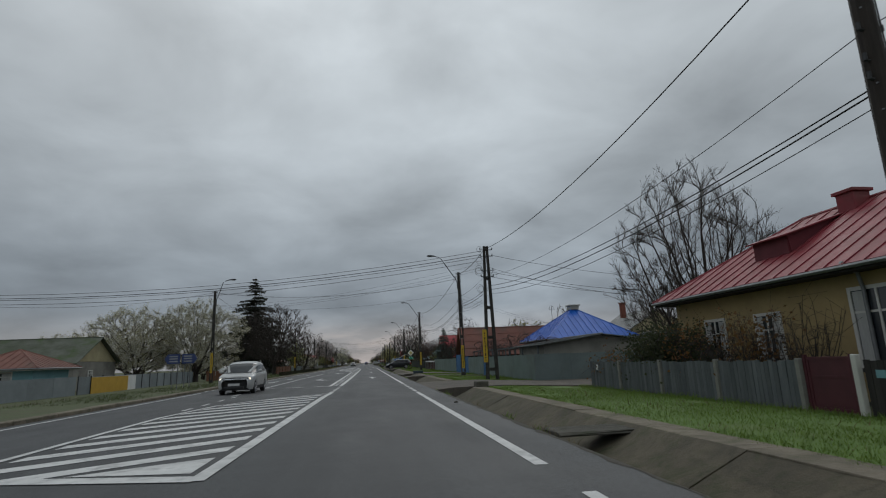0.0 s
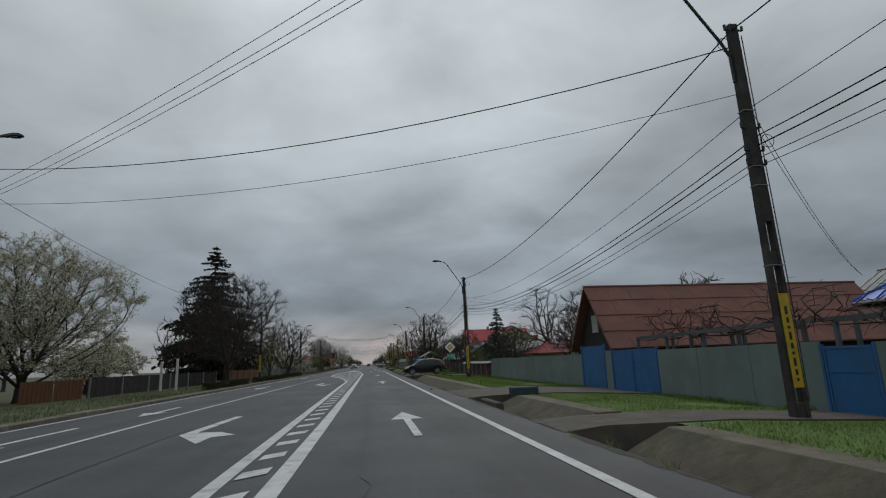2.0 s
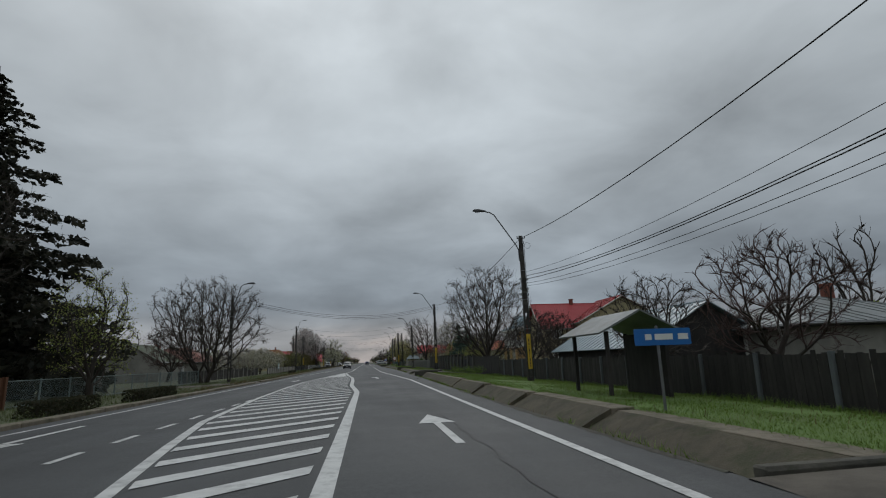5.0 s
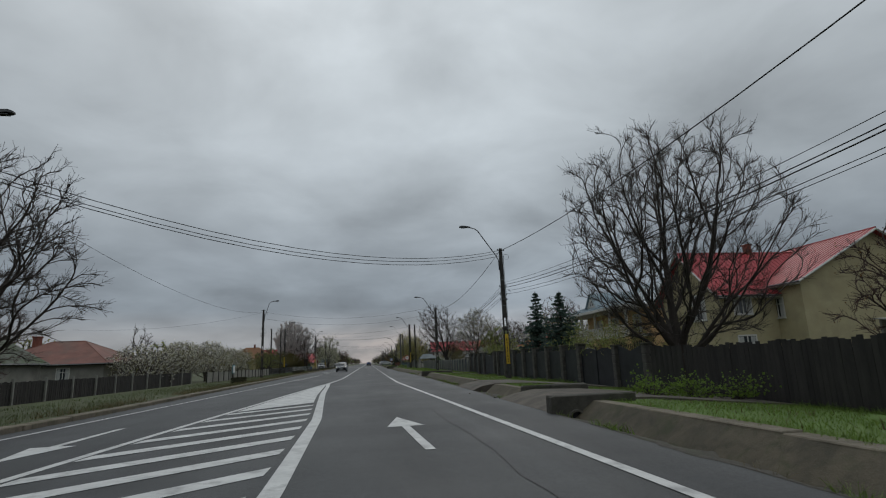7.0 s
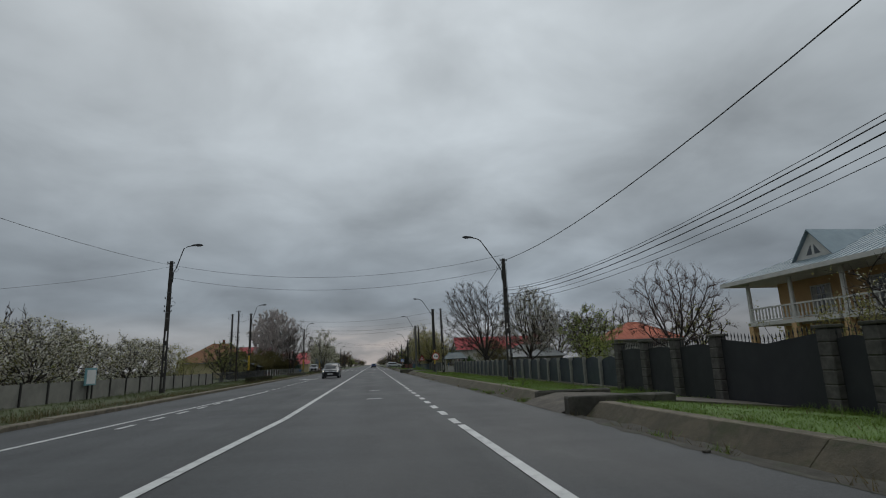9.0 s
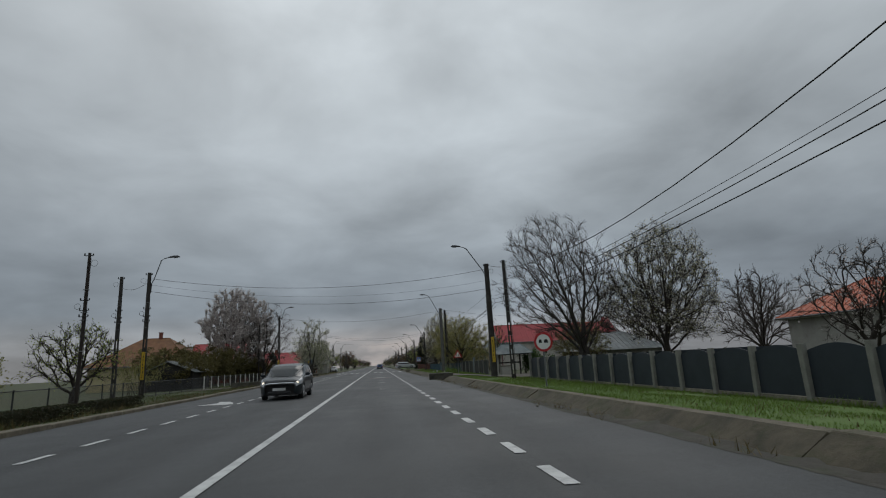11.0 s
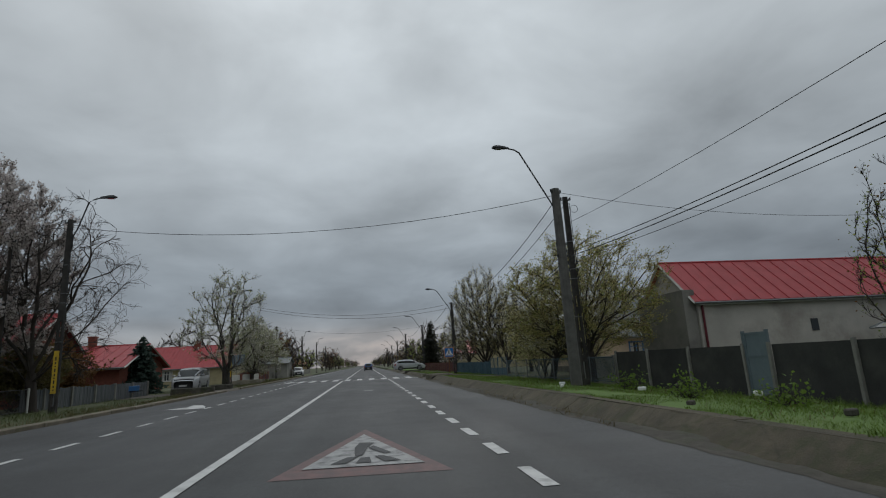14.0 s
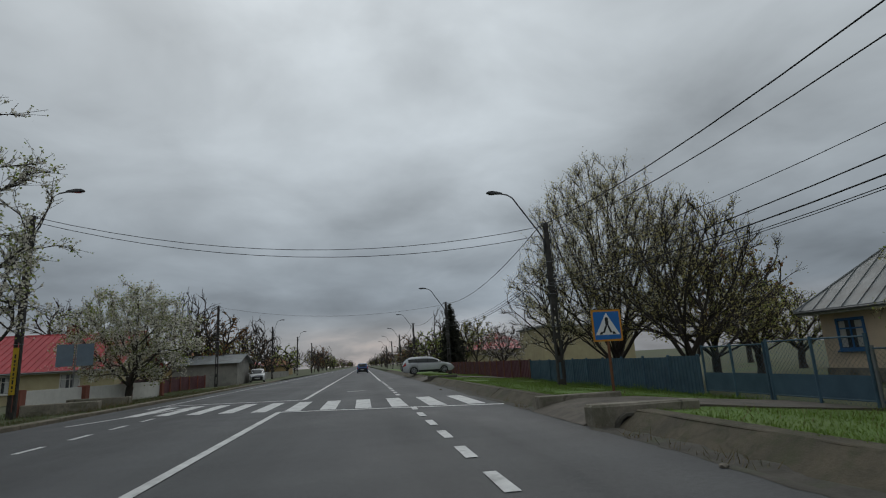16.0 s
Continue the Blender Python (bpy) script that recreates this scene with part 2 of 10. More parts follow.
def aged_concrete(name, light, dark, moss, moss_amount=0.8, crack=0.45, per_piece=0.12):
    """Weathered concrete: blotches of dirt, growth of moss, run-off streaks, hairline cracks, pitted relief."""
    m = bpy.data.materials.new(name)
    m.use_nodes = True
    n, l = m.node_tree.nodes, m.node_tree.links
    b = n["Principled BSDF"]
    geo = n.new("ShaderNodeNewGeometry")
    info = n.new("ShaderNodeObjectInfo")

    def noise_of(scale, detail, rough, stretch=(1, 1, 1), distort=0.0):
        mp = n.new("ShaderNodeMapping")
        mp.inputs["Scale"].default_value = stretch
        l.new(geo.outputs["Position"], mp.inputs[0])
        t = n.new("ShaderNodeTexNoise")
        for k, v in (("Scale", scale), ("Detail", detail), ("Roughness", rough), ("Distortion", distort)):
            t.inputs[k].default_value = v
        l.new(mp.outputs[0], t.inputs["Vector"])
        return t.outputs["Fac"]

    def cut(fac, lo, hi, top):
        r = n.new("ShaderNodeMapRange")
        for slot, v in ((1, lo), (2, hi), (3, 0.0), (4, top)):
            r.inputs[slot].default_value = v
        l.new(fac, r.inputs[0])
        return r.outputs[0]

    def over(fac, under, col):
        x = n.new("ShaderNodeMix")
        x.data_type = "RGBA"
        l.new(fac, x.inputs[0])
        if isinstance(under, tuple):
            x.inputs[6].default_value = (*under, 1)
        else:
            l.new(under, x.inputs[6])
        x.inputs[7].default_value = (*col, 1)
        return x.outputs[2]

    pits = noise_of(38, 4, 0.7)
    col = over(cut(noise_of(1.3, 7, 0.68), 0.36, 0.66, 1.0), light, dark)
    col = over(cut(noise_of(7.0, 5, 0.7), 0.48, 0.72, 0.45), col, tuple(v * 0.6 for v in dark))
    col = over(cut(noise_of(5.0, 4, 0.6, (0.35, 1.0, 0.35)), 0.52, 0.70, 0.25), col, tuple(v * 1.2 for v in light))
    col = over(cut(noise_of(1.9, 8, 0.72, (1, 1, 1), 0.6), 0.50, 0.62, moss_amount), col, moss)
    vo = n.new("ShaderNodeTexVoronoi")
    vo.feature = "DISTANCE_TO_EDGE"
    vo.inputs["Scale"].default_value = 0.55
    wob = n.new("ShaderNodeTexNoise")
    wob.inputs["Scale"].default_value = 2.4
    wob.inputs["Detail"].default_value = 5
    l.new(geo.outputs["Position"], wob.inputs["Vector"])
    mv = n.new("ShaderNodeMix")
    mv.data_type = "VECTOR"
    mv.inputs[0].default_value = 0.28
    l.new(geo.outputs["Position"], mv.inputs[4])
    l.new(wob.outputs["Color"], mv.inputs[5])
    l.new(mv.outputs[1], vo.inputs["Vector"])
    line = n.new("ShaderNodeMapRange")
    for slot, v in ((1, 0.004), (2, 0.014), (3, crack), (4, 0.0)):
        line.inputs[slot].default_value = v
    l.new(vo.outputs["Distance"], line.inputs[0])
    col = over(line.outputs[0], col, (0.012, 0.012, 0.010))
    hv = n.new("ShaderNodeHueSaturation")
    vr = n.new("ShaderNodeMapRange")
    vr.inputs[3].default_value, vr.inputs[4].default_value = 1 - per_piece, 1 + per_piece
    l.new(info.outputs["Random"], vr.inputs[0])
    l.new(vr.outputs[0], hv.inputs["Value"])
    l.new(col, hv.inputs["Color"])
    l.new(hv.outputs[0], b.inputs["Base Color"])
    b.inputs["Roughness"].default_value = 0.88
    b.inputs["Specular IOR Level"].default_value = 0.3
    bp = n.new("ShaderNodeBump")
    bp.inputs["Strength"].default_value, bp.inputs["Distance"].default_value = 0.7, 0.02
    l.new(pits, bp.inputs["Height"])
    l.new(bp.outputs[0], b.inputs["Normal"])
    return m


M_ASPHALT = asphalt()
M_PAINT = mat("road_paint", (0.60, 0.60, 0.58), (0.44, 0.44, 0.43), 2.2, 0.6, bump=0.25, fine=70, spot=(0.17, 0.17, 0.17), spot_scale=3.0, spot_amount=0.6)
M_PAINT_OLD = mat("worn_road_paint", (0.36, 0.36, 0.35), (0.22, 0.22, 0.22), 4.0, 0.65, bump=0.25, fine=70, spot=(0.10, 0.10, 0.10), spot_scale=4.0, spot_amount=0.9)
M_PAINT_RED = mat("faded_red_paint", (0.16, 0.075, 0.07), (0.09, 0.075, 0.073), 5.0, 0.65, bump=0.2)
M_CONC = aged_concrete("ditch_concrete", (0.104, 0.088, 0.060), (0.058, 0.051, 0.036), (0.040, 0.048, 0.019), 0.6, crack=0.18, per_piece=0.08)
M_WALK = aged_concrete("concrete_edge", (0.205, 0.175, 0.132), (0.120, 0.104, 0.077), (0.062, 0.070, 0.030), 0.5, crack=0.25, per_piece=0.07)
M_HEAD = aged_concrete("old_concrete", (0.100, 0.092, 0.075), (0.045, 0.043, 0.035), (0.035, 0.042, 0.018), 0.6)
M_HEAD_L = aged_concrete("pale_concrete", (0.275, 0.245, 0.195), (0.145, 0.130, 0.103), (0.075, 0.078, 0.045), 0.55)
M_SOOT = mat("sooty_concrete", (0.040, 0.040, 0.038), (0.024, 0.024, 0.023), 1.2, 0.9, bump=0.5, fine=22, spot=(0.065, 0.062, 0.055), spot_scale=1.0, spot_amount=0.5, per_piece=0.15)
M_TEAL = mat("blue_grey_painted_concrete", (0.030, 0.050, 0.062), (0.018, 0.030, 0.038), 3.0, 0.7, bump=0.4)
M_GRAVEL = mat("gravel", (0.115, 0.098, 0.078), (0.066, 0.057, 0.046), 2.0, 0.9, bump=0.7, fine=60, spot=(0.06, 0.055, 0.048), spot_scale=0.5, spot_amount=0.7)
M_VERGE_DULL = mat("weedy_turf", (0.070, 0.095, 0.032), (0.060, 0.062, 0.030), 1.2, 0.95, bump=0.7, fine=35, spot=(0.085, 0.070, 0.042), spot_scale=0.5, spot_amount=0.7)
M_SOIL = mat("damp_soil", (0.070, 0.062, 0.050), (0.040, 0.036, 0.028), 3.5, 0.95, bump=0.9, fine=45, spot=(0.046, 0.058, 0.024), spot_scale=1.6, spot_amount=0.6)
M_VERGE = mat("turf", (0.100, 0.170, 0.030), (0.076, 0.136, 0.024), 1.4, 0.9, bump=0.4, fine=35, spot=(0.095, 0.110, 0.036), spot_scale=0.45, spot_amount=0.5)
M_FIELD = mat("garden_ground", (0.055, 0.072, 0.025), (0.065, 0.055, 0.032), 0.35, 0.95, bump=0.6, fine=20, spot=(0.05, 0.085, 0.02), spot_scale=0.12, spot_amount=0.8)
M_GRASS = leafy("grass_blades", (0.112, 0.185, 0.034), (0.160, 0.240, 0.046))
M_GRASS_DULL = leafy("dull_grass_blades", (0.070, 0.098, 0.032), (0.105, 0.122, 0.048))
M_EVERGREEN = leafy("evergreen_leaves", (0.035, 0.050, 0.026), (0.075, 0.080, 0.040))
M_GRASS_DRY = leafy("dry_grass_blades", (0.16, 0.12, 0.055), (0.085, 0.075, 0.03))
M_POLE = mat("pole_concrete", (0.047, 0.042, 0.038), (0.025, 0.023, 0.021), 3.0, 0.9, bump=0.5, fine=45, spot=(0.09, 0.085, 0.075), spot_scale=2.0, spot_amount=0.5)
M_POLE_L = mat("pale_pole_concrete", (0.13, 0.125, 0.115), (0.075, 0.072, 0.067), 3.0, 0.9, bump=0.5, fine=45)
M_WOODPOLE = mat("tarred_wood", (0.040, 0.030, 0.024), (0.022, 0.018, 0.015), 4.0, 0.85, bump=0.4, stretch=(3, 3, 0.4))
M_STEEL = mat("galvanised_steel", (0.22, 0.225, 0.23), (0.15, 0.155, 0.16), 4.0, 0.5, metal=0.7, bump=0.1)
M_DARKSTEEL = mat("dark_steel", (0.035, 0.036, 0.038), (0.02, 0.021, 0.022), 5.0, 0.55, bump=0.15)
M_CABLE = mat("cable", (0.018, 0.018, 0.019), (0.028, 0.028, 0.03), 2.0, 0.7, bump=0.0)
M_YELLOW = mat("yellow_plate", (0.55, 0.36, 0.02), (0.44, 0.28, 0.02), 3.0, 0.5, bump=0.05, spot=(0.25, 0.17, 0.03), spot_scale=4, spot_amount=0.6)
M_BLACK = mat("black_lettering_and_shade", (0.02, 0.02, 0.02), None, 4.0, 0.6, bump=0.0)
M_WHITE = mat("white_enamel", (0.72, 0.72, 0.71), (0.60, 0.60, 0.59), 2.0, 0.45, bump=0.03)
M_GREYBACK = mat("sign_back", (0.30, 0.31, 0.32), (0.24, 0.25, 0.26), 3.0, 0.5, metal=0.3, bump=0.05)
M_SIGNBACK = mat("blue_grey_sign_back", (0.15, 0.20, 0.24), (0.12, 0.16, 0.20), 3.0, 0.5, metal=0.2, bump=0.05)
M_BLUE_SIGN = mat("blue_sign", (0.02, 0.14, 0.42), (0.018, 0.12, 0.36), 3.0, 0.4, bump=0.02)
M_GREEN_SIGN = mat("green_sign", (0.010, 0.28, 0.19), (0.010, 0.24, 0.165), 3.0, 0.4, bump=0.02)
M_RED_SIGN = mat("red_sign", (0.42, 0.025, 0.03), (0.36, 0.02, 0.025), 3.0, 0.4, bump=0.02)
M_SIGN_YEL = mat("pale_yellow_sign", (0.55, 0.46, 0.17), (0.48, 0.40, 0.15), 3.0, 0.4, bump=0.02)
M_BARK = mat("bark", (0.050, 0.040, 0.032), (0.028, 0.023, 0.019), 4.0, 0.95, bump=0.7, fine=25, stretch=(2, 2, 0.5))
M_BARK_W = mat("damp_bark", (0.060, 0.052, 0.045), (0.030, 0.026, 0.023), 4.0, 0.9, bump=0.7, fine=25, stretch=(2, 2, 0.5), spot=(0.07, 0.085, 0.035), spot_scale=1.5, spot_amount=0.5)
M_TWIG = mat("twigs", (0.060, 0.048, 0.040), (0.036, 0.029, 0.025), 2.0, 0.95, bump=0.0)
M_TWIG_R = mat("reddish_twigs", (0.085, 0.050, 0.044), (0.050, 0.032, 0.028), 2.0, 0.95, bump=0.0)
M_BLOSSOM = leafy("white_blossom", (0.74, 0.72, 0.64), (0.46, 0.44, 0.34))
M_BLOSSOM_P = leafy("pinkish_blossom", (0.76, 0.71, 0.69), (0.48, 0.42, 0.39))
M_YOUNG = leafy("young_leaves", (0.17, 0.23, 0.05), (0.30, 0.32, 0.10))
M_OLIVE = leafy("olive_leaves", (0.17, 0.18, 0.065), (0.30, 0.27, 0.11))
M_BROWNLEAF = leafy("brown_green_leaves", (0.085, 0.075, 0.030), (0.150, 0.130, 0.050))
M_LAUREL = leafy("laurel_leaves", (0.030, 0.062, 0.018), (0.075, 0.120, 0.036))
M_CATKIN = leafy("rusty_leaves", (0.20, 0.10, 0.045), (0.14, 0.085, 0.03))
M_RUSSET = leafy("russet_leaves", (0.30, 0.25, 0.09), (0.48, 0.43, 0.17))
M_SPRING = leafy("pale_spring_leaves", (0.40, 0.36, 0.16), (0.56, 0.52, 0.30), 0.6, 0.6)
M_NEEDLE = leafy("fir_needles", (0.036, 0.062, 0.052), (0.082, 0.120, 0.096))
M_NEEDLE_D = leafy("dark_fir_needles", (0.020, 0.024, 0.018), (0.048, 0.046, 0.032))
M_HEDGE = leafy("hedge_leaves", (0.028, 0.034, 0.018), (0.055, 0.050, 0.028))


def glass(name, tint=(0.03, 0.035, 0.04), rough=0.05):
    return mat(name, tint, tint, 2.0, rough, bump=0.0, spec=0.8)


M_GLASS = glass("window_glass")
M_CARGLASS = mat("car_glass", (0.008, 0.012, 0.012), None, 2.0, 0.06, bump=0.0, spec=0.45)

# ---- building tools ----


def mesh_of(bm, material, smooth=False):
    me = bpy.data.meshes.new("m")
    bm.to_mesh(me)
    bm.free()
    me.materials.append(material)
    if smooth:
        me.shade_smooth()
    return me


def thing(name, at=(0, 0, 0), turn=0.0, label="", category="", group="", kind=""):
    ob = new(name)
    ob.empty_display_size = 0.2
    ob.matrix_basis = pose(*at, 0, 0, turn)
    return tagged(ob, label, category, group, kind)


def part(name, bm, material, parent=None, label="", smooth=False):
    me = bm if isinstance(bm, bpy.types.Mesh) else mesh_of(bm, material, smooth)
    ob = new(name, me)
    ob.parent = parent
    if label:
        ob["label"] = label
    return ob


def piece(name, me, parent, m):
    ob = new(name, me)
    ob.parent = parent
    ob.matrix_basis = m
    return ob


def box(bm, x0, x1, y0, y1, z0, z1, bevel=0.0):
    vs = [bm.verts.new((x, y, z)) for z in (z0, z1) for x, y in ((x0, y0), (x1, y0), (x1, y1), (x0, y1))]
    fs = [(0, 3, 2, 1), (4, 5, 6, 7), (0, 1, 5, 4), (1, 2, 6, 5), (2, 3, 7, 6), (3, 0, 4, 7)]
    faces = [bm.faces.new([vs[i] for i in f]) for f in fs]
    if bevel:
        edges = {e for f in faces for e in f.edges}
        bmesh.ops.bevel(bm, geom=list(edges), offset=bevel, segments=1, affect="EDGES")
    return bm


def boxes(*rows, bevel=0.0):
    bm = bmesh.new()
    for r in rows:
        box(bm, *r, bevel=bevel)
    return bm


def prism(bm, pts, z0, z1):
    """A flat outline in x, y raised from z0 to z1."""
    lo = [bm.verts.new((x, y, z0)) for x, y in pts]
    hi = [bm.verts.new((x, y, z1)) for x, y in pts]
    n = len(pts)
    bm.faces.new(hi)
    bm.faces.new(lo[::-1])
    for i in range(n):
        bm.faces.new((lo[i], lo[(i + 1) % n], hi[(i + 1) % n], hi[i]))
    bmesh.ops.recalc_face_normals(bm, faces=bm.faces)
    return bm


def upright(bm, pts, y0, y1):
    """An outline in x, z given depth from y0 to y1."""
    lo = [bm.verts.new((x, y0, z)) for x, z in pts]
    hi = [bm.verts.new((x, y1, z)) for x, z in pts]
    n = len(pts)
    bm.faces.new(lo)
    bm.faces.new(hi[::-1])
    for i in range(n):
        bm.faces.new((lo[(i + 1) % n], lo[i], hi[i], hi[(i + 1) % n]))
    bmesh.ops.recalc_face_normals(bm, faces=bm.faces)
    return bm


def tube(bm, pts, radii, sides=6, caps=True):
    """A round bar along points."""
    pts = [Vector(p) for p in pts]
    if isinstance(radii, (int, float)):
        radii = [radii] * len(pts)
    rings = []
    for i, p in enumerate(pts):
        d = (pts[min(i + 1, len(pts) - 1)] - pts[max(i - 1, 0)]).normalized()
        a = d.cross(Vector((0, 0, 1)) if abs(d.z) < 0.9 else Vector((1, 0, 0))).normalized()
        b = d.cross(a)
        rings.append([bm.verts.new(p + (a * math.cos(2 * math.pi * k / sides) + b * math.sin(2 * math.pi * k / sides)) * radii[i]) for k in range(sides)])
    for r0, r1 in zip(rings, rings[1:]):
        for k in range(sides):
            bm.faces.new((r0[k], r0[(k + 1) % sides], r1[(k + 1) % sides], r1[k]))
    if caps:
        bm.faces.new(rings[0][::-1])
        bm.faces.new(rings[-1])
    return bm


def tubes(*rows, sides=6):
    bm = bmesh.new()
    for pts, r in rows:
        tube(bm, pts, r, sides)
    return bm


def at_y(table, y):
    return float(np.interp(y, [r[0] for r in table], [r[1] for r in table]))

# ---- ground, road, ditch, verges ----
ROAD_R = [(-60, 1.75), (80, 1.78), (100, 2.05), (130, 2.45), (145, 2.42), (165, 2.25), (225, 2.22), (245, 2.38), (700, 2.45)]        # asphalt's edge by the ditch
ROAD_L = [(-60, -10.0), (60, -10.0), (110, -9.6), (150, -10.3), (190, -10.8), (700, -10.8)]
TOP_Z = [(-60, 0.03), (70, 0.05), (90, 0.22), (132, 0.25), (180, 0.20), (235, 0.22), (260, 0.20), (700, 0.2)]      # top of the ditch's far side
TOP_X = [(-60, 3.30), (70, 3.30), (90, 2.85), (130, 3.15), (700, 3.15)]
LOW_Z = [(-60, -0.42), (70, -0.40), (88, -0.14), (130, -0.06), (700, -0.05)]
FENCE_X = 8.4
YS = [-60 + 4 * i for i in range(120)]


def strip(bm, ys, *columns):
    """A sheet through columns of (x, z) tables or numbers, along the given places on the road."""
    rows = []
    for y in ys:
        row = []
        for cx, cz in columns:
            x = cx(y) if callable(cx) else cx
            z = cz(y) if callable(cz) else cz
            row.append(bm.verts.new((x, y, z)))
        rows.append(row)
    for a, b in zip(rows, rows[1:]):
        for k in range(len(columns) - 1):
            bm.faces.new((a[k], a[k + 1], b[k + 1], b[k]))
    return bm


bm = bmesh.new()
gy = [-2600, -900, -300, -100] + YS + [480, 560, 700, 1000, 1600, 2600]
strip(bm, gy, (-2600, -0.3), (-700, -0.3), (-200, -0.3), (-60, -0.3), (-26, -0.22), (-17, -0.12), (lambda y: at_y(ROAD_L, y) - 0.9, -0.02), (lambda y: at_y(ROAD_L, y) - 0.4, -0.75),
      (lambda y: at_y(TOP_X, y) + 0.25, -0.75), (lambda y: at_y(TOP_X, y) + 0.55, lambda y: at_y(TOP_Z, y) - 0.12), (8.4, -0.22), (14, -0.25), (40, -0.3), (200, -0.3), (700, -0.3), (2600, -0.3))
ground = tagged(part("ground", bm, M_FIELD), "rough garden ground and fields reaching the horizon", "ground", kind="structure")

bm = bmesh.new()
ry = YS + [440, 520, 620, 760, 1000, 1400]
strip(bm, ry, (lambda y: at_y(ROAD_L, y), -0.6), (lambda y: at_y(ROAD_L, y), 0.0), (-6.5, 0.0), (-3.0, 0.0), (lambda y: at_y(ROAD_R, y), 0.0),
      (lambda y: at_y(ROAD_R, y) + 0.05, -0.03), (lambda y: at_y(ROAD_R, y) + 0.08, -0.6))
road = tagged(part("road", bm, M_ASPHALT), "damp grey asphalt of a wide main road", "road", kind="structure")

# crossings that bridge the ditch: from, to along the road, how far in, surface
CROSS = [(3.2, 10.3, 40.0), (21.8, 23.6, 8.4), (30.8, 35.4, 8.4), (61.5, 66.5, 8.4), (105.9, 110.3, 8.4), (115.2, 118.8, 8.4), (138.3, 141.3, 8.4), (198.0, 206.2, 40.0), (244.3, 246.9, 8.4), (270.0, 275.0, 8.4)]
DRIVES = [c for c in CROSS if c[2] > 0]


def in_drive(y, grow=0.0):
    return any(a - grow < y < b + grow for a, b, _ in DRIVES)


# concrete lining of the ditch, slab by slab
ditch = thing("ditch", (0, 0, 0), label="mossy concrete roadside ditch with sloping slabs", category="ditch", kind="structure")
rnd = random.Random(4)
runs, start = [], -24.0
for a, b, _ in DRIVES:
    runs.append((start, a - 0.45))
    start = b + 0.45
runs.append((start, 330.0))
for y_from, y_to in runs:
    count = max(1, round((y_to - y_from) / 5.5))
    y = y_from
    for i in range(count):
        length = (y_to - y) / (count - i) + (rnd.uniform(-0.15, 0.15) if i < count - 1 else 0)
        mid = y + length / 2
        e, tx, tz, lz = at_y(ROAD_R, mid) + 0.09, at_y(TOP_X, mid), at_y(TOP_Z, mid), at_y(LOW_Z, mid)
        wob = rnd.uniform(-0.03, 0.03)
        bm = bmesh.new()
        foot = e + min(0.45, (tx - e) * 0.4)
        pr = [(e, lz), (foot, lz - 0.02), (tx + wob, tz), (tx + wob, tz - 0.14), (foot, lz - 0.16), (e, lz - 0.14)]
        half = ((foot + tx + wob) / 2, (lz - 0.02 + tz) / 2)
        pr = pr[:2] + [half] + pr[2:]
        tilt = rnd.uniform(-0.03, 0.03)
        secs = []
        for k in range(9):
            f = k / 8
            secs.append([bm.verts.new((px + rnd.uniform(-0.010, 0.010), 0.006 + f * (length - 0.012), pz + rnd.uniform(-0.010, 0.010) + tilt * (f - 0.5))) for px, pz in pr])
        for a, b in zip(secs, secs[1:]):
            for k in range(7):
                bm.faces.new((a[k], a[(k + 1) % 7], b[(k + 1) % 7], b[k]))
        bm.faces.new(secs[0][::-1]), bm.faces.new(secs[-1])
        bmesh.ops.recalc_face_normals(bm, faces=bm.faces)
        ob = part("slab", bm, M_CONC, ditch)
        ob.location = (0, y, 0)
        bm = boxes((tx + wob, tx + wob + (0.52 if mid < 80 else 0.30), 0.005, length - 0.005, tz - 0.12, tz + 0.012), bevel=0.014)
        sink, roll_ = rnd.uniform(-0.010, 0.006), rnd.uniform(-0.012, 0.012)
        for v in bm.verts:
            v.co += Vector((rnd.uniform(-0.010, 0.010), 0, rnd.uniform(-0.004, 0.004) + sink + roll_ * (v.co.y / length - 0.5)))
        ob = part("coping", bm, M_WALK if mid < 190 else M_CONC, ditch)
        ob.location = (0, y, 0)
        y += length

bm = bmesh.new()
strip(bm, YS[:104], (lambda y: at_y(TOP_X, y) + (0.5 if y < 80 else 0.28), lambda y: at_y(TOP_Z, y) - 0.015), (lambda y: at_y(TOP_X, y) + 1.6, lambda y: at_y(TOP_Z, y) * 0.8 - 0.02),
      (6.2, lambda y: at_y(TOP_Z, y) * 0.45 - 0.08), (8.6, -0.19))
verge = tagged(part("verge", bm, M_VERGE), "grassy verge between ditch and garden fences", "verge", kind="structure")
bm = bmesh.new()
strip(bm, YS[:104], (-19.5, -0.10), (-15.0, -0.06), (lambda y: at_y(ROAD_L, y) - 1.5, 0.02), (lambda y: at_y(ROAD_L, y) - 0.32, 0.09))
tagged(part("verge", bm, M_VERGE_DULL), "weedy strip along the opposite side of the road", "verge", kind="structure")

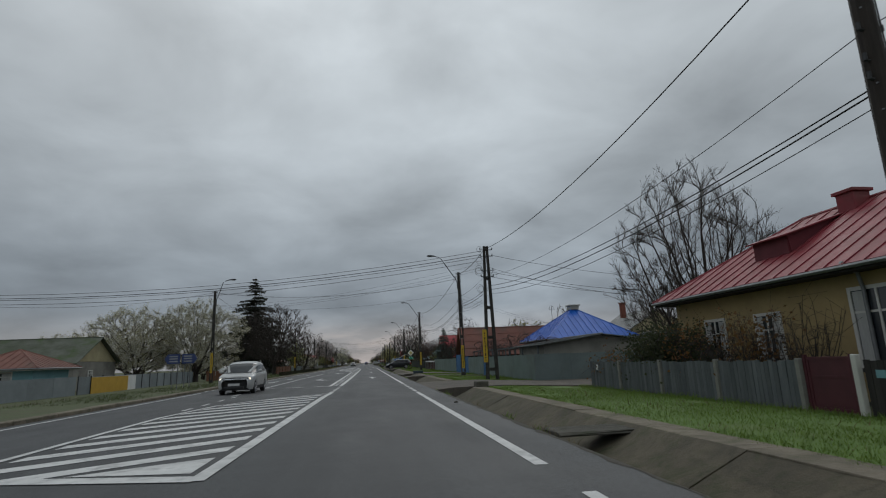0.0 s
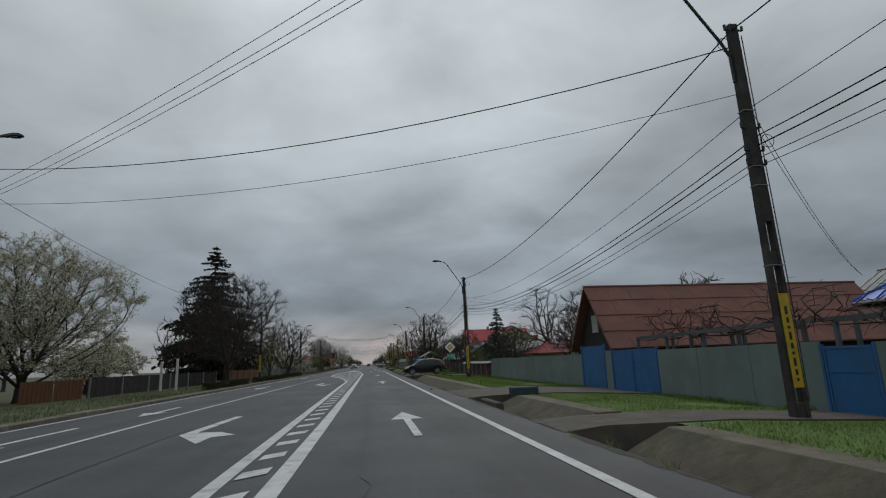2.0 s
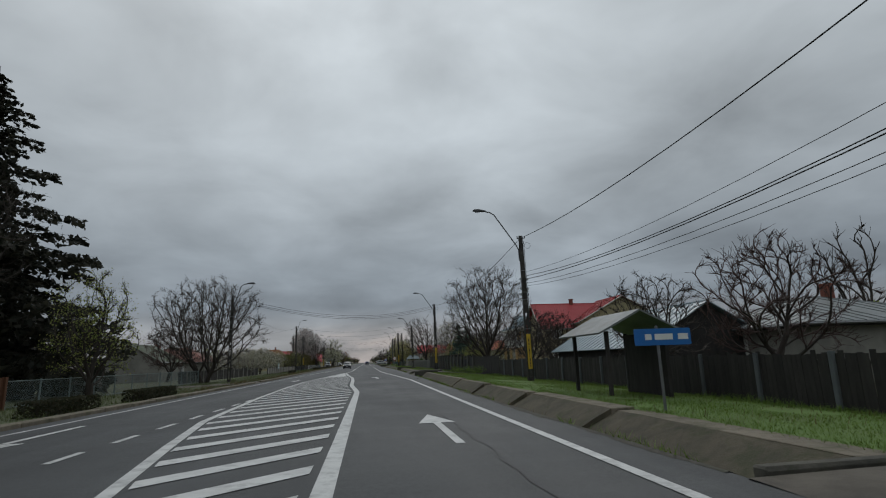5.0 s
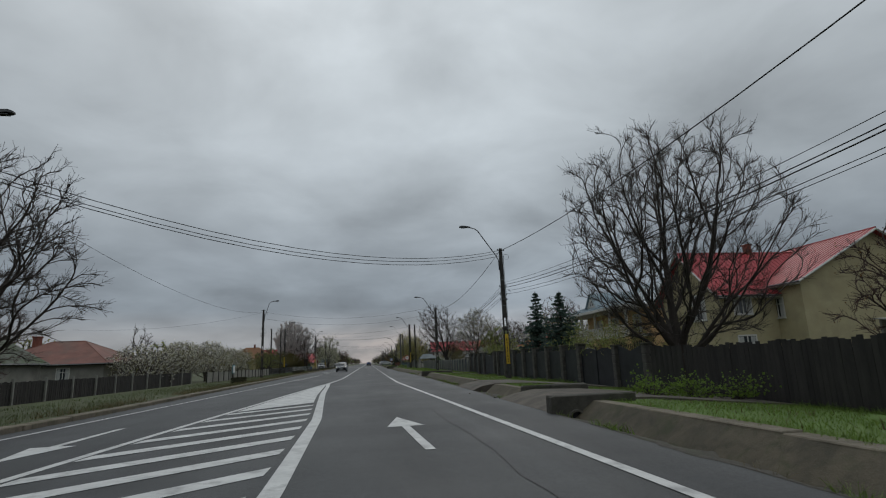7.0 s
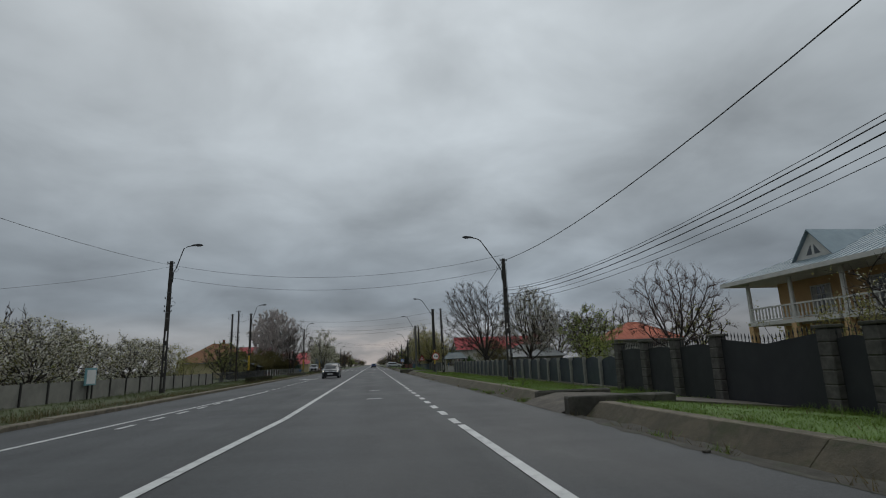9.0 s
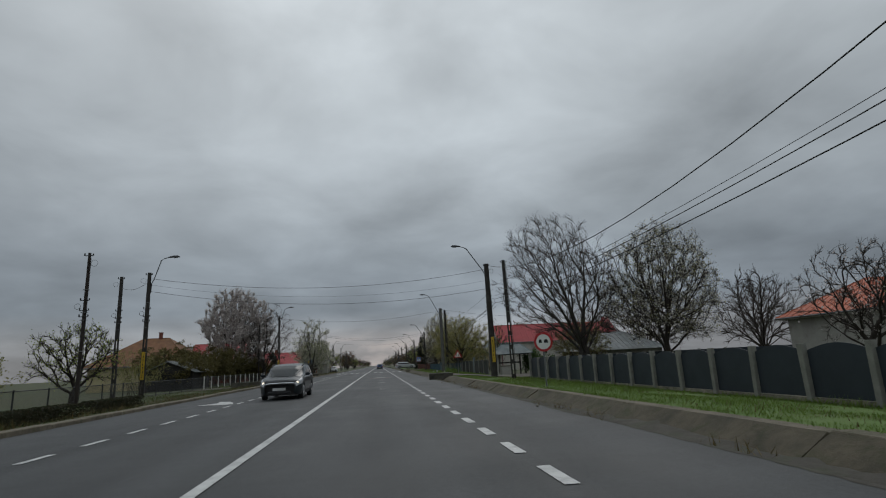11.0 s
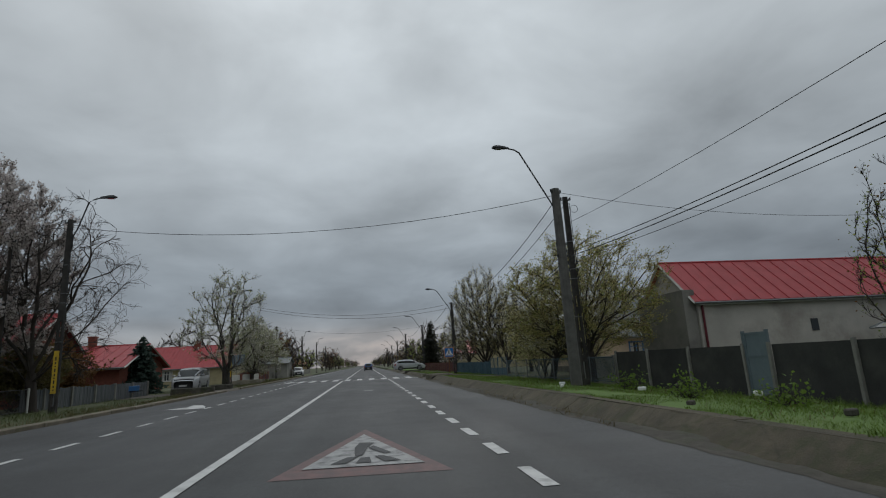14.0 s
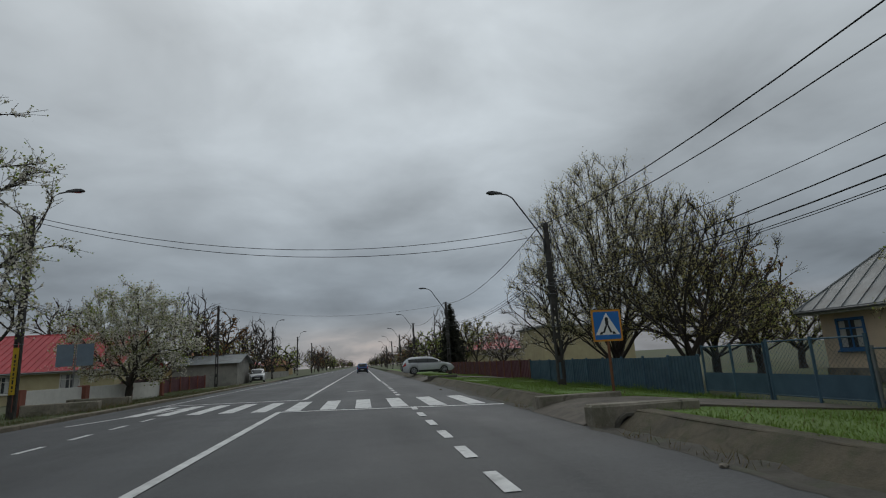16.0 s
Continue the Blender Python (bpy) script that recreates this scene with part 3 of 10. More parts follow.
# silt washed along the road's edge and into the bottom of the ditch
for y_from, y_to in runs:
    count = max(2, int((y_to - y_from) / 0.22))
    for where in (0, 1):
        bm = bmesh.new()
        rows = []
        for i in range(count + 1):
            y = y_from + (y_to - y_from) * i / count
            e = at_y(ROAD_R, y)
            u = noise.noise((y * 0.35, 3.7 + where, 0.0)) + 0.5 * noise.noise((y * 1.7, 9.1, where)) + 0.25 * rnd.uniform(-1, 1)
            if where == 0:
                lz = at_y(LOW_Z, y)
                xs = [e - max(0.02, 0.07 + 0.15 * u), e - 0.005, e + 0.06, e + 0.13]
                zs = [0.003, 0.014 + 0.008 * u, -0.015, min(lz + 0.06, -0.03)]
            else:
                lz = at_y(LOW_Z, y)
                wide = max(0.12, 0.40 + 0.22 * u)
                xs = [e + 0.085, e + 0.085 + wide * 0.5, e + 0.085 + wide]
                zs = [min(lz + 0.10 + 0.05 * u, -0.03), lz + 0.05 + 0.03 * u, lz - 0.02 if wide < 0.42 else lz + (wide - 0.42) * 0.5]
            rows.append([bm.verts.new((x, y, z)) for x, z in zip(xs, zs)])
        for a, b in zip(rows, rows[1:]):
            for k in range(len(a) - 1):
                bm.faces.new((a[k], a[k + 1], b[k + 1], b[k]))
        tagged(part("silt", bm, M_SOIL, ditch, "dark silt and grit with an uneven edge", smooth=True), kind="stuff")

# kerb of the opposite side, stone by stone
kerb = thing("kerb", label="weathered concrete kerb stones", category="kerb", kind="structure")
bm = boxes((-0.36, 0.0, 0.01, 1.99, -0.3, 0.12), bevel=0.02)
kerb_mesh = mesh_of(bm, M_WALK)
for i in range(160):
    yk = -20 + 2.0 * i
    if 100 < yk < 104 or 203 < yk < 207 or 241 < yk < 246:
        continue
    piece("kerb_stone", kerb_mesh, kerb, pose(at_y(ROAD_L, yk) + 0.01, yk, rnd.uniform(-0.015, 0.012), 0, 0, rnd.uniform(-0.4, 0.4)))

# gravel entrances on the opposite side, where the kerb is broken
for y0_, y1_ in ((99.6, 104.4), (202.6, 207.4), (240.6, 246.4)):
    bm = bmesh.new()
    rows = []
    for k in range(7):
        y = y0_ + (y1_ - y0_) * k / 6
        e = at_y(ROAD_L, y)
        rows.append([bm.verts.new((e + dx, y + rnd.uniform(-0.08, 0.08), dz + rnd.uniform(-0.006, 0.006))) for dx, dz in ((0.03, 0.010), (-0.35, 0.115), (-1.6, 0.045), (-4.6, -0.035), (-6.4, -0.055))])
    for a, b in zip(rows, rows[1:]):
        for k in range(4):
            bm.faces.new((a[k], b[k], b[k + 1], a[k + 1]))
    tagged(part("driveway", bm, M_GRAVEL), "gravel entrance between broken kerb stones", "driveway", kind="structure")

# drives and the side streets
for i, (a, b, far) in enumerate(DRIVES):
    bm = bmesh.new()
    tzm = at_y(TOP_Z, (a + b) / 2)
    e = at_y(ROAD_R, (a + b) / 2) - 0.05
    n = 6
    last = None
    for k in range(n + 1):
        f = k / n
        txm = at_y(TOP_X, (a + b) / 2)
        xx = [e, (e + txm) / 2, txm + 0.2, txm + 1.6, 6.2, 8.6] + ([18, 40] if far > 10 else [])
        zz = [0.008, tzm * 0.5 + 0.03, tzm + 0.015, tzm * 0.8 + 0.02, tzm * 0.45 - 0.04, -0.15] + ([-0.19, -0.24] if far > 10 else [])
        fl = 0.5 if far > 10 else 0.15
        yy = a + (b - a) * f
        row = [bm.verts.new((x_, yy + (f - 0.5) * fl * (1.5 if j == 0 else 0) + rnd.uniform(-0.05, 0.05), z_ + rnd.uniform(-0.01, 0.01))) for j, (x_, z_) in enumerate(zip(xx, zz))]
        if last:
            for j in range(len(row) - 1):
                bm.faces.new((last[j], last[j + 1], row[j + 1], row[j]))
        if k in (0, n):
            low = [bm.verts.new((v.co.x, v.co.y, -0.62)) for v in row]
            for j in range(len(row) - 1):
                bm.faces.new((row[j], row[j + 1], low[j + 1], low[j]))
        last = row
    tagged(part("side_street" if far > 10 else "driveway", bm, M_GRAVEL), "trodden gravel crossing over the ditch" if far < 10 else "unpaved gravel side street", "driveway" if far < 10 else "street", kind="structure")


def headwall(x0, x1, y0, y1, z1, material, label, z0=-0.5, pipe=None):
    root = thing("culvert_headwall", ((x0 + x1) / 2, (y0 + y1) / 2, z0), label=label, category="headwall", group="culvert headwalls")
    hx, hy = (x1 - x0) / 2, (y1 - y0) / 2
    bm = boxes((-hx, hx, -hy, hy, 0, z1 - z0), bevel=0.03)
    for v in bm.verts:
        v.co += Vector((rnd.uniform(-.015, .015), rnd.uniform(-.015, .015), rnd.uniform(-.015, .015)))
    part("wall_block", bm, material, root)
    if pipe:
        px, pz, pr = pipe
        bm = bmesh.new()
        ring = [(math.cos(2 * math.pi * k / 14), math.sin(2 * math.pi * k / 14)) for k in range(14)]
        o = [bm.verts.new((px - (x0 + x1) / 2 + c * pr, -hy - 0.10, pz - z0 + s * pr)) for c, s in ring]
        i_ = [bm.verts.new((px - (x0 + x1) / 2 + c * pr * 0.8, -hy - 0.10, pz - z0 + s * pr * 0.8)) for c, s in ring]
        d_ = [bm.verts.new((px - (x0 + x1) / 2 + c * pr * 0.8, -hy - 0.004, pz - z0 + s * pr * 0.8)) for c, s in ring]
        q_ = [bm.verts.new((px - (x0 + x1) / 2 + c * pr, -hy - 0.004, pz - z0 + s * pr)) for c, s in ring]
        for k in range(14):
            j = (k + 1) % 14
            bm.faces.new((o[k], o[j], i_[j], i_[k]))
            bm.faces.new((i_[k], i_[j], d_[j], d_[k]))
            bm.faces.new((o[j], o[k], q_[k], q_[j]))
        part("pipe", bm, M_HEAD, root, "open concrete culvert pipe")
        # flat black disc that paints the shade of the hollow pipe
        bm = bmesh.new()
        bm.faces.new([bm.verts.new((px - (x0 + x1) / 2 + c * pr * 0.8, -hy - 0.006, pz - z0 + s * pr * 0.8)) for c, s in ring])
        part("pipe_mouth", bm, M_BLACK, root, "black disc painting the shade inside the pipe")
    return root


headwall(2.9, 5.0, 110.4, 110.8, 0.34, M_HEAD, "dark weathered concrete headwall beside a driveway")
headwall(2.05, 3.95, 105.4, 105.85, 0.37, M_HEAD, "dark weathered concrete headwall over a culvert pipe", pipe=(2.55, -0.12, 0.2))
headwall(2.5, 5.05, 137.95, 138.3, 0.36, M_HEAD, "blackened concrete headwall over a culvert pipe", pipe=(3.3, -0.02, 0.22))
headwall(2.85, 5.0, 141.3, 141.65, 0.32, M_HEAD, "brown mossy concrete headwall beside a driveway")
headwall(1.75, 3.5, 197.5, 197.95, 0.44, M_HEAD, "blackened concrete headwall at the side street")
headwall(2.6, 4.4, 206.3, 206.7, 0.30, M_HEAD, "dark concrete headwall at the side street")
headwall(2.4, 4.4, 243.9, 244.25, 0.34, M_HEAD_L, "pale concrete headwall over a round culvert pipe", pipe=(3.02, -0.06, 0.26))
headwall(2.5, 4.5, 246.95, 247.3, 0.32, M_HEAD_L, "pale concrete headwall beside a footpath")
headwall(2.7, 4.6, 269.4, 269.8, 0.32, M_HEAD, "dark concrete headwall beside a driveway")
headwall(3.2, 4.1, 30.3, 30.75, 0.30, M_TEAL, "dark broken concrete block by the ditch")
headwall(1.95, 2.2, 27.5, 29.6, 0.06, M_HEAD, "dark broken concrete beam along the ditch")
headwall(3.4, 3.9, 2.5, 3.1, 0.28, M_HEAD, "rounded concrete stump at the corner of the side street")
headwall(1.9, 4.2, 66.6, 66.8, 0.10, M_HEAD, "thin concrete edge of a driveway")
headwall(1.9, 4.2, 61.1, 61.4, 0.10, M_HEAD, "thin concrete edge of a driveway")
bm = boxes((1.95, 3.55, -11.05, -10.3, -0.075, -0.005), bevel=0.02)
for v in bm.verts:
    v.co += Vector((rnd.uniform(-0.06, 0.03), rnd.uniform(-0.04, 0.04), rnd.uniform(-0.012, 0.012)))
tagged(part("ditch_slab", bm, M_HEAD), "old concrete slab laid over the ditch as a footbridge", "slab")
# low walls of the opposite side
for x0, x1, y0, y1, z in ((-13.6, -11.4, 203.2, 203.5, 0.42), (-14.2, -11.5, 207.0, 207.3, 0.35), (-14.0, -11.4, 241.2, 241.5, 0.40), (-14.6, -11.8, 258.6, 259.0, 0.42), (-15.2, -12.2, 262.5, 262.9, 0.4), (-12.9, -11.4, 246.0, 246.3, 0.4)):
    headwall(x0, x1, y0, y1, z, M_HEAD_L if y0 > 250 else M_HEAD, "weathered concrete headwall on the opposite verge")

# ---- road markings, a few millimetres proud of the asphalt ----
ZP = 0.006


LAYER = [0]


def layer():
    """Each stroke of paint lies a little over the last, so that none share a plane."""
    LAYER[0] = (LAYER[0] + 1) % 14
    return LAYER[0] * 0.0004


def ribbon(bm, pts, w, z=ZP):
    """A painted line of width w through points."""
    z += layer()
    vs = []
    for i, (x, y_) in enumerate(pts):
        ax, ay = pts[max(i - 1, 0)]
        bx, by = pts[min(i + 1, len(pts) - 1)]
        d = Vector((bx - ax, by - ay)).normalized()
        nx, ny = -d.y * w / 2, d.x * w / 2
        vs.append((bm.verts.new((x + nx, y_ + ny, z)), bm.verts.new((x - nx, y_ - ny, z))))
    for a, b in zip(vs, vs[1:]):
        bm.faces.new((a[0], a[1], b[1], b[0]))
    return bm


def patch(bm, pts, z=ZP):
    z += layer()
    f = bm.faces.new([bm.verts.new((x, y_, z)) for x, y_ in pts])
    if f.normal.z < 0 or sum(pts[i - 1][0] * pts[i][1] - pts[i][0] * pts[i - 1][1] for i in range(len(pts))) < 0:
        f.normal_flip()
    return bm


def marking(name, bm, label, material=None):
    for v in bm.verts:
        v.co.x += rnd.uniform(-0.008, 0.008)
    return tagged(part(name, bm, material or M_PAINT), label, "road marking", kind="structure")


def dashes(bm, x, y0, y1, on, period, w, x1=None):
    y_ = y0
    while y_ < y1:
        xx = x if x1 is None else x + (x1 - x) * (y_ - y0) / (y1 - y0)
        ribbon(bm, [(xx, y_), (xx, y_ + on)], w)
        y_ += period


R_LINE = [(11.0, 0.90), (40, 0.90), (75, 0.93), (97, 1.0), (110, 0.55), (127, -0.08), (137, -0.10)]
bm = bmesh.new()
ribbon(bm, [(0.86, -40), (0.90, -14.6)], 0.15)
ribbon(bm, [(0.90, -13.3), (0.90, 2.2)], 0.15)
dashes(bm, 0.90, 2.9, 10.5, 1.0, 1.75, 0.15)
ribbon(bm, [(x, y_) for y_, x in R_LINE], 0.15)
marking("edge_line", bm, "solid white edge line beside the ditch")
bm = bmesh.new()
dashes(bm, -0.12, 137.25, 204.6, 0.96, 1.872, 0.16)
dashes(bm, -0.10, 204.64, 250, 0.96, 1.872, 0.16, -0.03)
dashes(bm, -0.03, 256.5, 275, 0.96, 1.872, 0.16)
ribbon(bm, [(-0.11, 276), (-0.05, 420), (0.0, 900)], 0.15)
marking("edge_line", bm, "broken white edge line of the lane")
bm = bmesh.new()
ribbon(bm, [(-4.35, 129.4), (-3.92, 140), (-3.87, 204.4)], 0.16)
ribbon(bm, [(-3.86, 205.1), (-3.86, 206.2)], 0.16)
ribbon(bm, [(-3.86, 206.8), (-3.85, 251.8)], 0.16)
ribbon(bm, [(-3.72, 257.6), (-3.6, 330), (-3.4, 420), (-3.3, 900)], 0.16)
marking("centre_line", bm, "solid white centre line")
bm = bmesh.new()
ribbon(bm, [(-9.4, -40), (-9.55, 10)], 0.12)
dashes(bm, -9.85, 11.8, 17, 0.7, 1.4, 0.12)
ribbon(bm, [(-9.75, 17.5), (-9.65, 43.6)], 0.12)
ribbon(bm, [(-9.6, 44), (-9.3, 60.6)], 0.12)
ribbon(bm, [(-9.3, 61), (-9.2, 75), (-8.95, 106), (-8.35, 125), (-7.95, 141), (-7.35, 156)], 0.12)
dashes(bm, -7.45, 139.4, 252, 0.92, 1.872, 0.13, -7.58)
ribbon(bm, [(-9.6, 257.5), (-9.3, 330), (-9.0, 500)], 0.12)
marking("edge_line", bm, "white edge line of the opposite lane")
bm = bmesh.new()
dashes(bm, -6.6, -1.9, 5.4, 0.85, 2.0, 0.12)
ribbon(bm, [(-6.9, 5.4), (-6.88, 6.9)], 0.12)
ribbon(bm, [(-6.9, 7.6), (-6.8, 10.5)], 0.12)
ribbon(bm, [(-6.85, 11.8), (-6.85, 30), (-6.5, 49.8)], 0.13)
dashes(bm, -6.52, 50.6, 84, 1.0, 1.95, 0.12, -6.0)
marking("lane_line", bm, "white line between the oncoming lane and the turning lane")
bm = bmesh.new()
for a, b in ((-6.8, -6.1), (-5.55, -4.6), (-4.0, -3.05)):
    patch(bm, [(a, 11.78), (b, 11.5), (b, 11.78), (a, 12.05)])
ribbon(bm, [(-3.1, 11.5), (-3.12, 45), (-3.08, 54), (-3.3, 57.5), (-3.74, 62.2), (-4.2, 66.4), (-5.0, 71.2), (-5.6, 75.2), (-6.0, 84), (-6.2, 93), (-6.18, 101)], 0.18)
ribbon(bm, [(-6.18, 101), (-5.85, 107), (-5.5, 112.8), (-5.2, 118), (-4.75, 125), (-4.4, 130)], 0.16)
RIGHT_OF_ISLE = [(11.2, -2.50), (25, -2.40), (45, -2.32), (85, -2.25), (92, -2.66), (100, -2.78), (107, -3.0), (112.3, -3.36), (118, -3.75), (124.7, -4.05), (130.2, -4.38)]
ribbon(bm, [(x, y_) for y_, x in RIGHT_OF_ISLE], 0.22)
dashes(bm, -2.6, 4.4, 10, 0.95, 1.9, 0.18, -2.48)
marking("lane_line", bm, "white lines of the left turning lane")
LEFT_OF_ISLE = [(11, -3.1), (54, -3.08), (57.5, -3.3), (62.2, -3.74), (66.4, -4.2), (71.2, -5.0), (75.2, -5.6), (84, -6.0), (93, -6.2), (101, -6.18), (107, -5.85), (112.8, -5.5), (118, -5.2), (125, -4.75), (130, -4.4)]


def slant_bars(bm, y0, y1, period, thick, left, right, slope=0.92):
    """Hatching bars that run up to the right from a left to a right boundary."""
    y_ = y0
    while y_ < y1:
        xr = at_y(right, y_) - 0.22
        def ends(off):
            # walk down-left along the slant until the left boundary is met
            x, yy = xr, y_ + off
            while x > at_y(left, yy) + 0.16 and x > xr - 6:
                x -= 0.03
                yy -= 0.03 * slope
            return x, yy
        if xr - at_y(left, y_) > 0.2:
            a, b = ends(0.0), ends(thick)
            patch(bm, [(xr, y_), (xr, y_ + thick), b, a])
        y_ += period


bm = bmesh.new()
slant_bars(bm, 12.1, 56, 1.28, 0.42, LEFT_OF_ISLE, RIGHT_OF_ISLE)
slant_bars(bm, 56.4, 111.5, 1.48, 0.5, LEFT_OF_ISLE, RIGHT_OF_ISLE)
patch(bm, [(-3.62, 112.6), (-3.9, 117), (-4.15, 123), (-4.4, 128.4), (-4.72, 124), (-5.0, 119), (-5.3, 113.8), (-5.5, 110.2)])
marking("hatching", bm, "white slanting bars of the traffic island")
bm = bmesh.new()
L0 = [(-24, -6.3), (-12, -6.4), (-4, -6.45), (-0.4, -6.0), (2.3, -4.5), (3.9, -2.7)]
R0 = [(-24, -3.1), (-12.9, -2.96), (2, -2.69), (4.1, -2.58)]
ribbon(bm, [(x, y_) for y_, x in L0], 0.14)
ribbon(bm, [(x, y_) for y_, x in R0[1:]], 0.2)
ribbon(bm, [(-2.96, -12.8), (-6.4, -11.9)], 0.3)
patch(bm, [(-3.15, -12.4), (-3.15, -11.3), (-4.7, -12.1)])
slant_bars(bm, -10.75, 3.4, 1.22, 0.5, [(-12.2, -6.3)] + L0[2:], R0, 0.75)
marking("hatching", bm, "white slanting bars of the first traffic island")


def straight_arrow(x, tail, tip, w=0.36, back=False, material=None, lean=0.0):
    bm = bmesh.new()
    s = -1 if back else 1
    L = abs(tip - tail)
    pts = [(-0.075, 0), (0.075, 0), (0.075, L * 0.62), (w, L * 0.62), (0, L), (-w, L * 0.62), (-0.075, L * 0.62)]
    for i_ in ((0, 1, 2, 6), (5, 3, 4)):
        patch(bm, [(x + pts[i][0] + lean * pts[i][1] * s, tail + s * pts[i][1]) for i in i_])
    return marking("arrow", bm, "white direction arrow on the asphalt", material)


straight_arrow(-0.63, 22.3, 26.9)
straight_arrow(-0.56, 47.3, 51.9)
straight_arrow(-0.48, 69.8, 74.2)
straight_arrow(-0.98, 101.9, 106.5, lean=-0.05)
straight_arrow(-8.25, 27.0, 22.0, back=True)
straight_arrow(-7.95, 33.0, 29.6, back=True)
straight_arrow(-8.15, 51.4, 46.6, back=True)
straight_arrow(-8.3, 75.5, 71.0, back=True)
straight_arrow(-7.2, 107.2, 103.0, back=True)
for ax, ay in ((0, 0), (0.14, 25.0)):
    bm = bmesh.new()
    patch(bm, [(-5.11 + ax, 24.3 + ay), (-4.86 + ax, 24.6 + ay), (-4.72 + ax, 28.0 + ay), (-4.92 + ax, 28.05 + ay)])
    patch(bm, [(-5.11 + ax, 24.3 + ay), (-4.39 + ax, 22.9 + ay), (-4.36 + ax, 23.72 + ay), (-3.97 + ax, 23.95 + ay), (-4.4 + ax, 24.55 + ay), (-4.86 + ax, 24.6 + ay)])
    marking("arrow", bm, "white turning arrow on the asphalt")
for ax, ay in ((-8.4, 181.6), (-8.3, 198.2), (-8.4, 227.0)):
    bm = bmesh.new()
    patch(bm, [(ax - 0.75, ay - 0.7), (ax + 0.25, ay - 1.1), (ax + 0.75, ay - 1.0), (ax + 0.45, ay + 0.1), (ax + 0.1, ay + 1.0), (ax - 0.35, ay + 1.3), (ax - 0.2, ay + 0.1)])
    marking("arrow", bm, "white merging arrow on the asphalt")
for yy_, w_ in ((146.0, 0.3), (152.0, 0.25), (196.8, 0.25), (203.2, 0.2), (231.8, 0.25), (186.5, 0.16), (262.0, 0.5)):
    bm = bmesh.new()
    patch(bm, [(-1.75 - w_, yy_), (-1.75 + w_, yy_ + 0.1), (-1.75 + w_ * 0.7, yy_ + 0.55), (-1.75 - w_ * 0.8, yy_ + 0.5)])
    marking("paint_rest", bm, "worn remnant of white road paint", M_PAINT_OLD)
# worn warning triangle with a plain walking shape
bm = bmesh.new()
patch(bm, [(-2.95, 211.6), (-0.85, 211.4), (-1.86, 215.9)], 0.003)
marking("warning_triangle", bm, "faded reddish border of a painted triangle", M_PAINT_RED)
bm = bmesh.new()
patch(bm, [(-2.63, 212.1), (-1.12, 211.95), (-1.88, 215.1)], 0.012)
tri = marking("warning_triangle", bm, "worn white triangle painted on the lane", M_PAINT_OLD)
for k, pts in enumerate((((-2.3, 212.25), (-2.1, 212.25), (-1.95, 212.7), (-2.1, 212.7)), ((-1.98, 212.22), (-1.78, 212.2), (-1.8, 212.6), (-1.92, 212.6)), ((-1.62, 212.2), (-1.4, 212.2), (-1.62, 212.65), (-1.74, 212.65)),
                         ((-2.0, 212.75), (-1.9, 212.75), (-1.82, 213.5), (-1.72, 213.9), (-1.95, 214.0), (-2.02, 213.5)), ((-1.82, 213.4), (-1.6, 212.8), (-1.5, 212.85), (-1.74, 213.6)))):
    bm = bmesh.new()
    patch(bm, pts, 0.020)
    part("bar", bm, M_ASPHALT, tri)
# zebra crossing, slightly askew
cross = thing("zebra_crossing", label="white zebra crossing bars across the whole road", category="crossing", kind="structure")
for k in range(11):
    x = -8.75 + 1.05 * k
    y0 = 252.15 - 0.36 * (x + 3.85)
    bm = bmesh.new()
    patch(bm, [(x - 0.24, y0 + 0.1), (x + 0.24, y0 - 0.08), (x + 0.24, y0 + 4.0), (x - 0.24, y0 + 4.15)])
    part("bar", bm, M_PAINT, cross)
bm = bmesh.new()
ribbon(bm, [(-3.9, 251.88), (2.35, 249.5)], 0.22)
ribbon(bm, [(-9.5, 259.3), (-3.7, 257.4)], 0.22)
ribbon(bm, [(-9.5, 251.7), (-7.7, 257.7)], 0.16)
part("stop_line", bm, M_PAINT, cross)
# cracks and patches in the asphalt
for x, y0, y1, w in ((-1.5, 5, 60, 0.025), (-0.2, 60, 108, 0.02), (-5.2, 15, 48, 0.02)):
    pts = []
    yy_ = y0
    while yy_ < y1:
        pts.append((x + rnd.uniform(-0.06, 0.06), yy_))
        yy_ += rnd.uniform(0.4, 0.9)
    bm = ribbon(bmesh.new(), pts, w, 0.003)
    tagged(part("crack", bm, M_BLACK), "sealed crack along the lane", "crack", kind="structure")

# ---- plants ----


def flat_mesh(verts, faces):
    """A mesh from arrays of corners and of equal-sided faces."""
    me = bpy.data.meshes.new("m")
    n, k = faces.shape
    me.vertices.add(len(verts))
    me.vertices.foreach_set("co", np.ascontiguousarray(verts, dtype=np.float32).ravel())
    me.loops.add(n * k)
    me.loops.foreach_set("vertex_index", np.ascontiguousarray(faces, dtype=np.int32).ravel())
    me.polygons.add(n)
    me.polygons.foreach_set("loop_start", np.arange(0, n * k, k, dtype=np.int32))
    me.update(calc_edges=True)
    return me


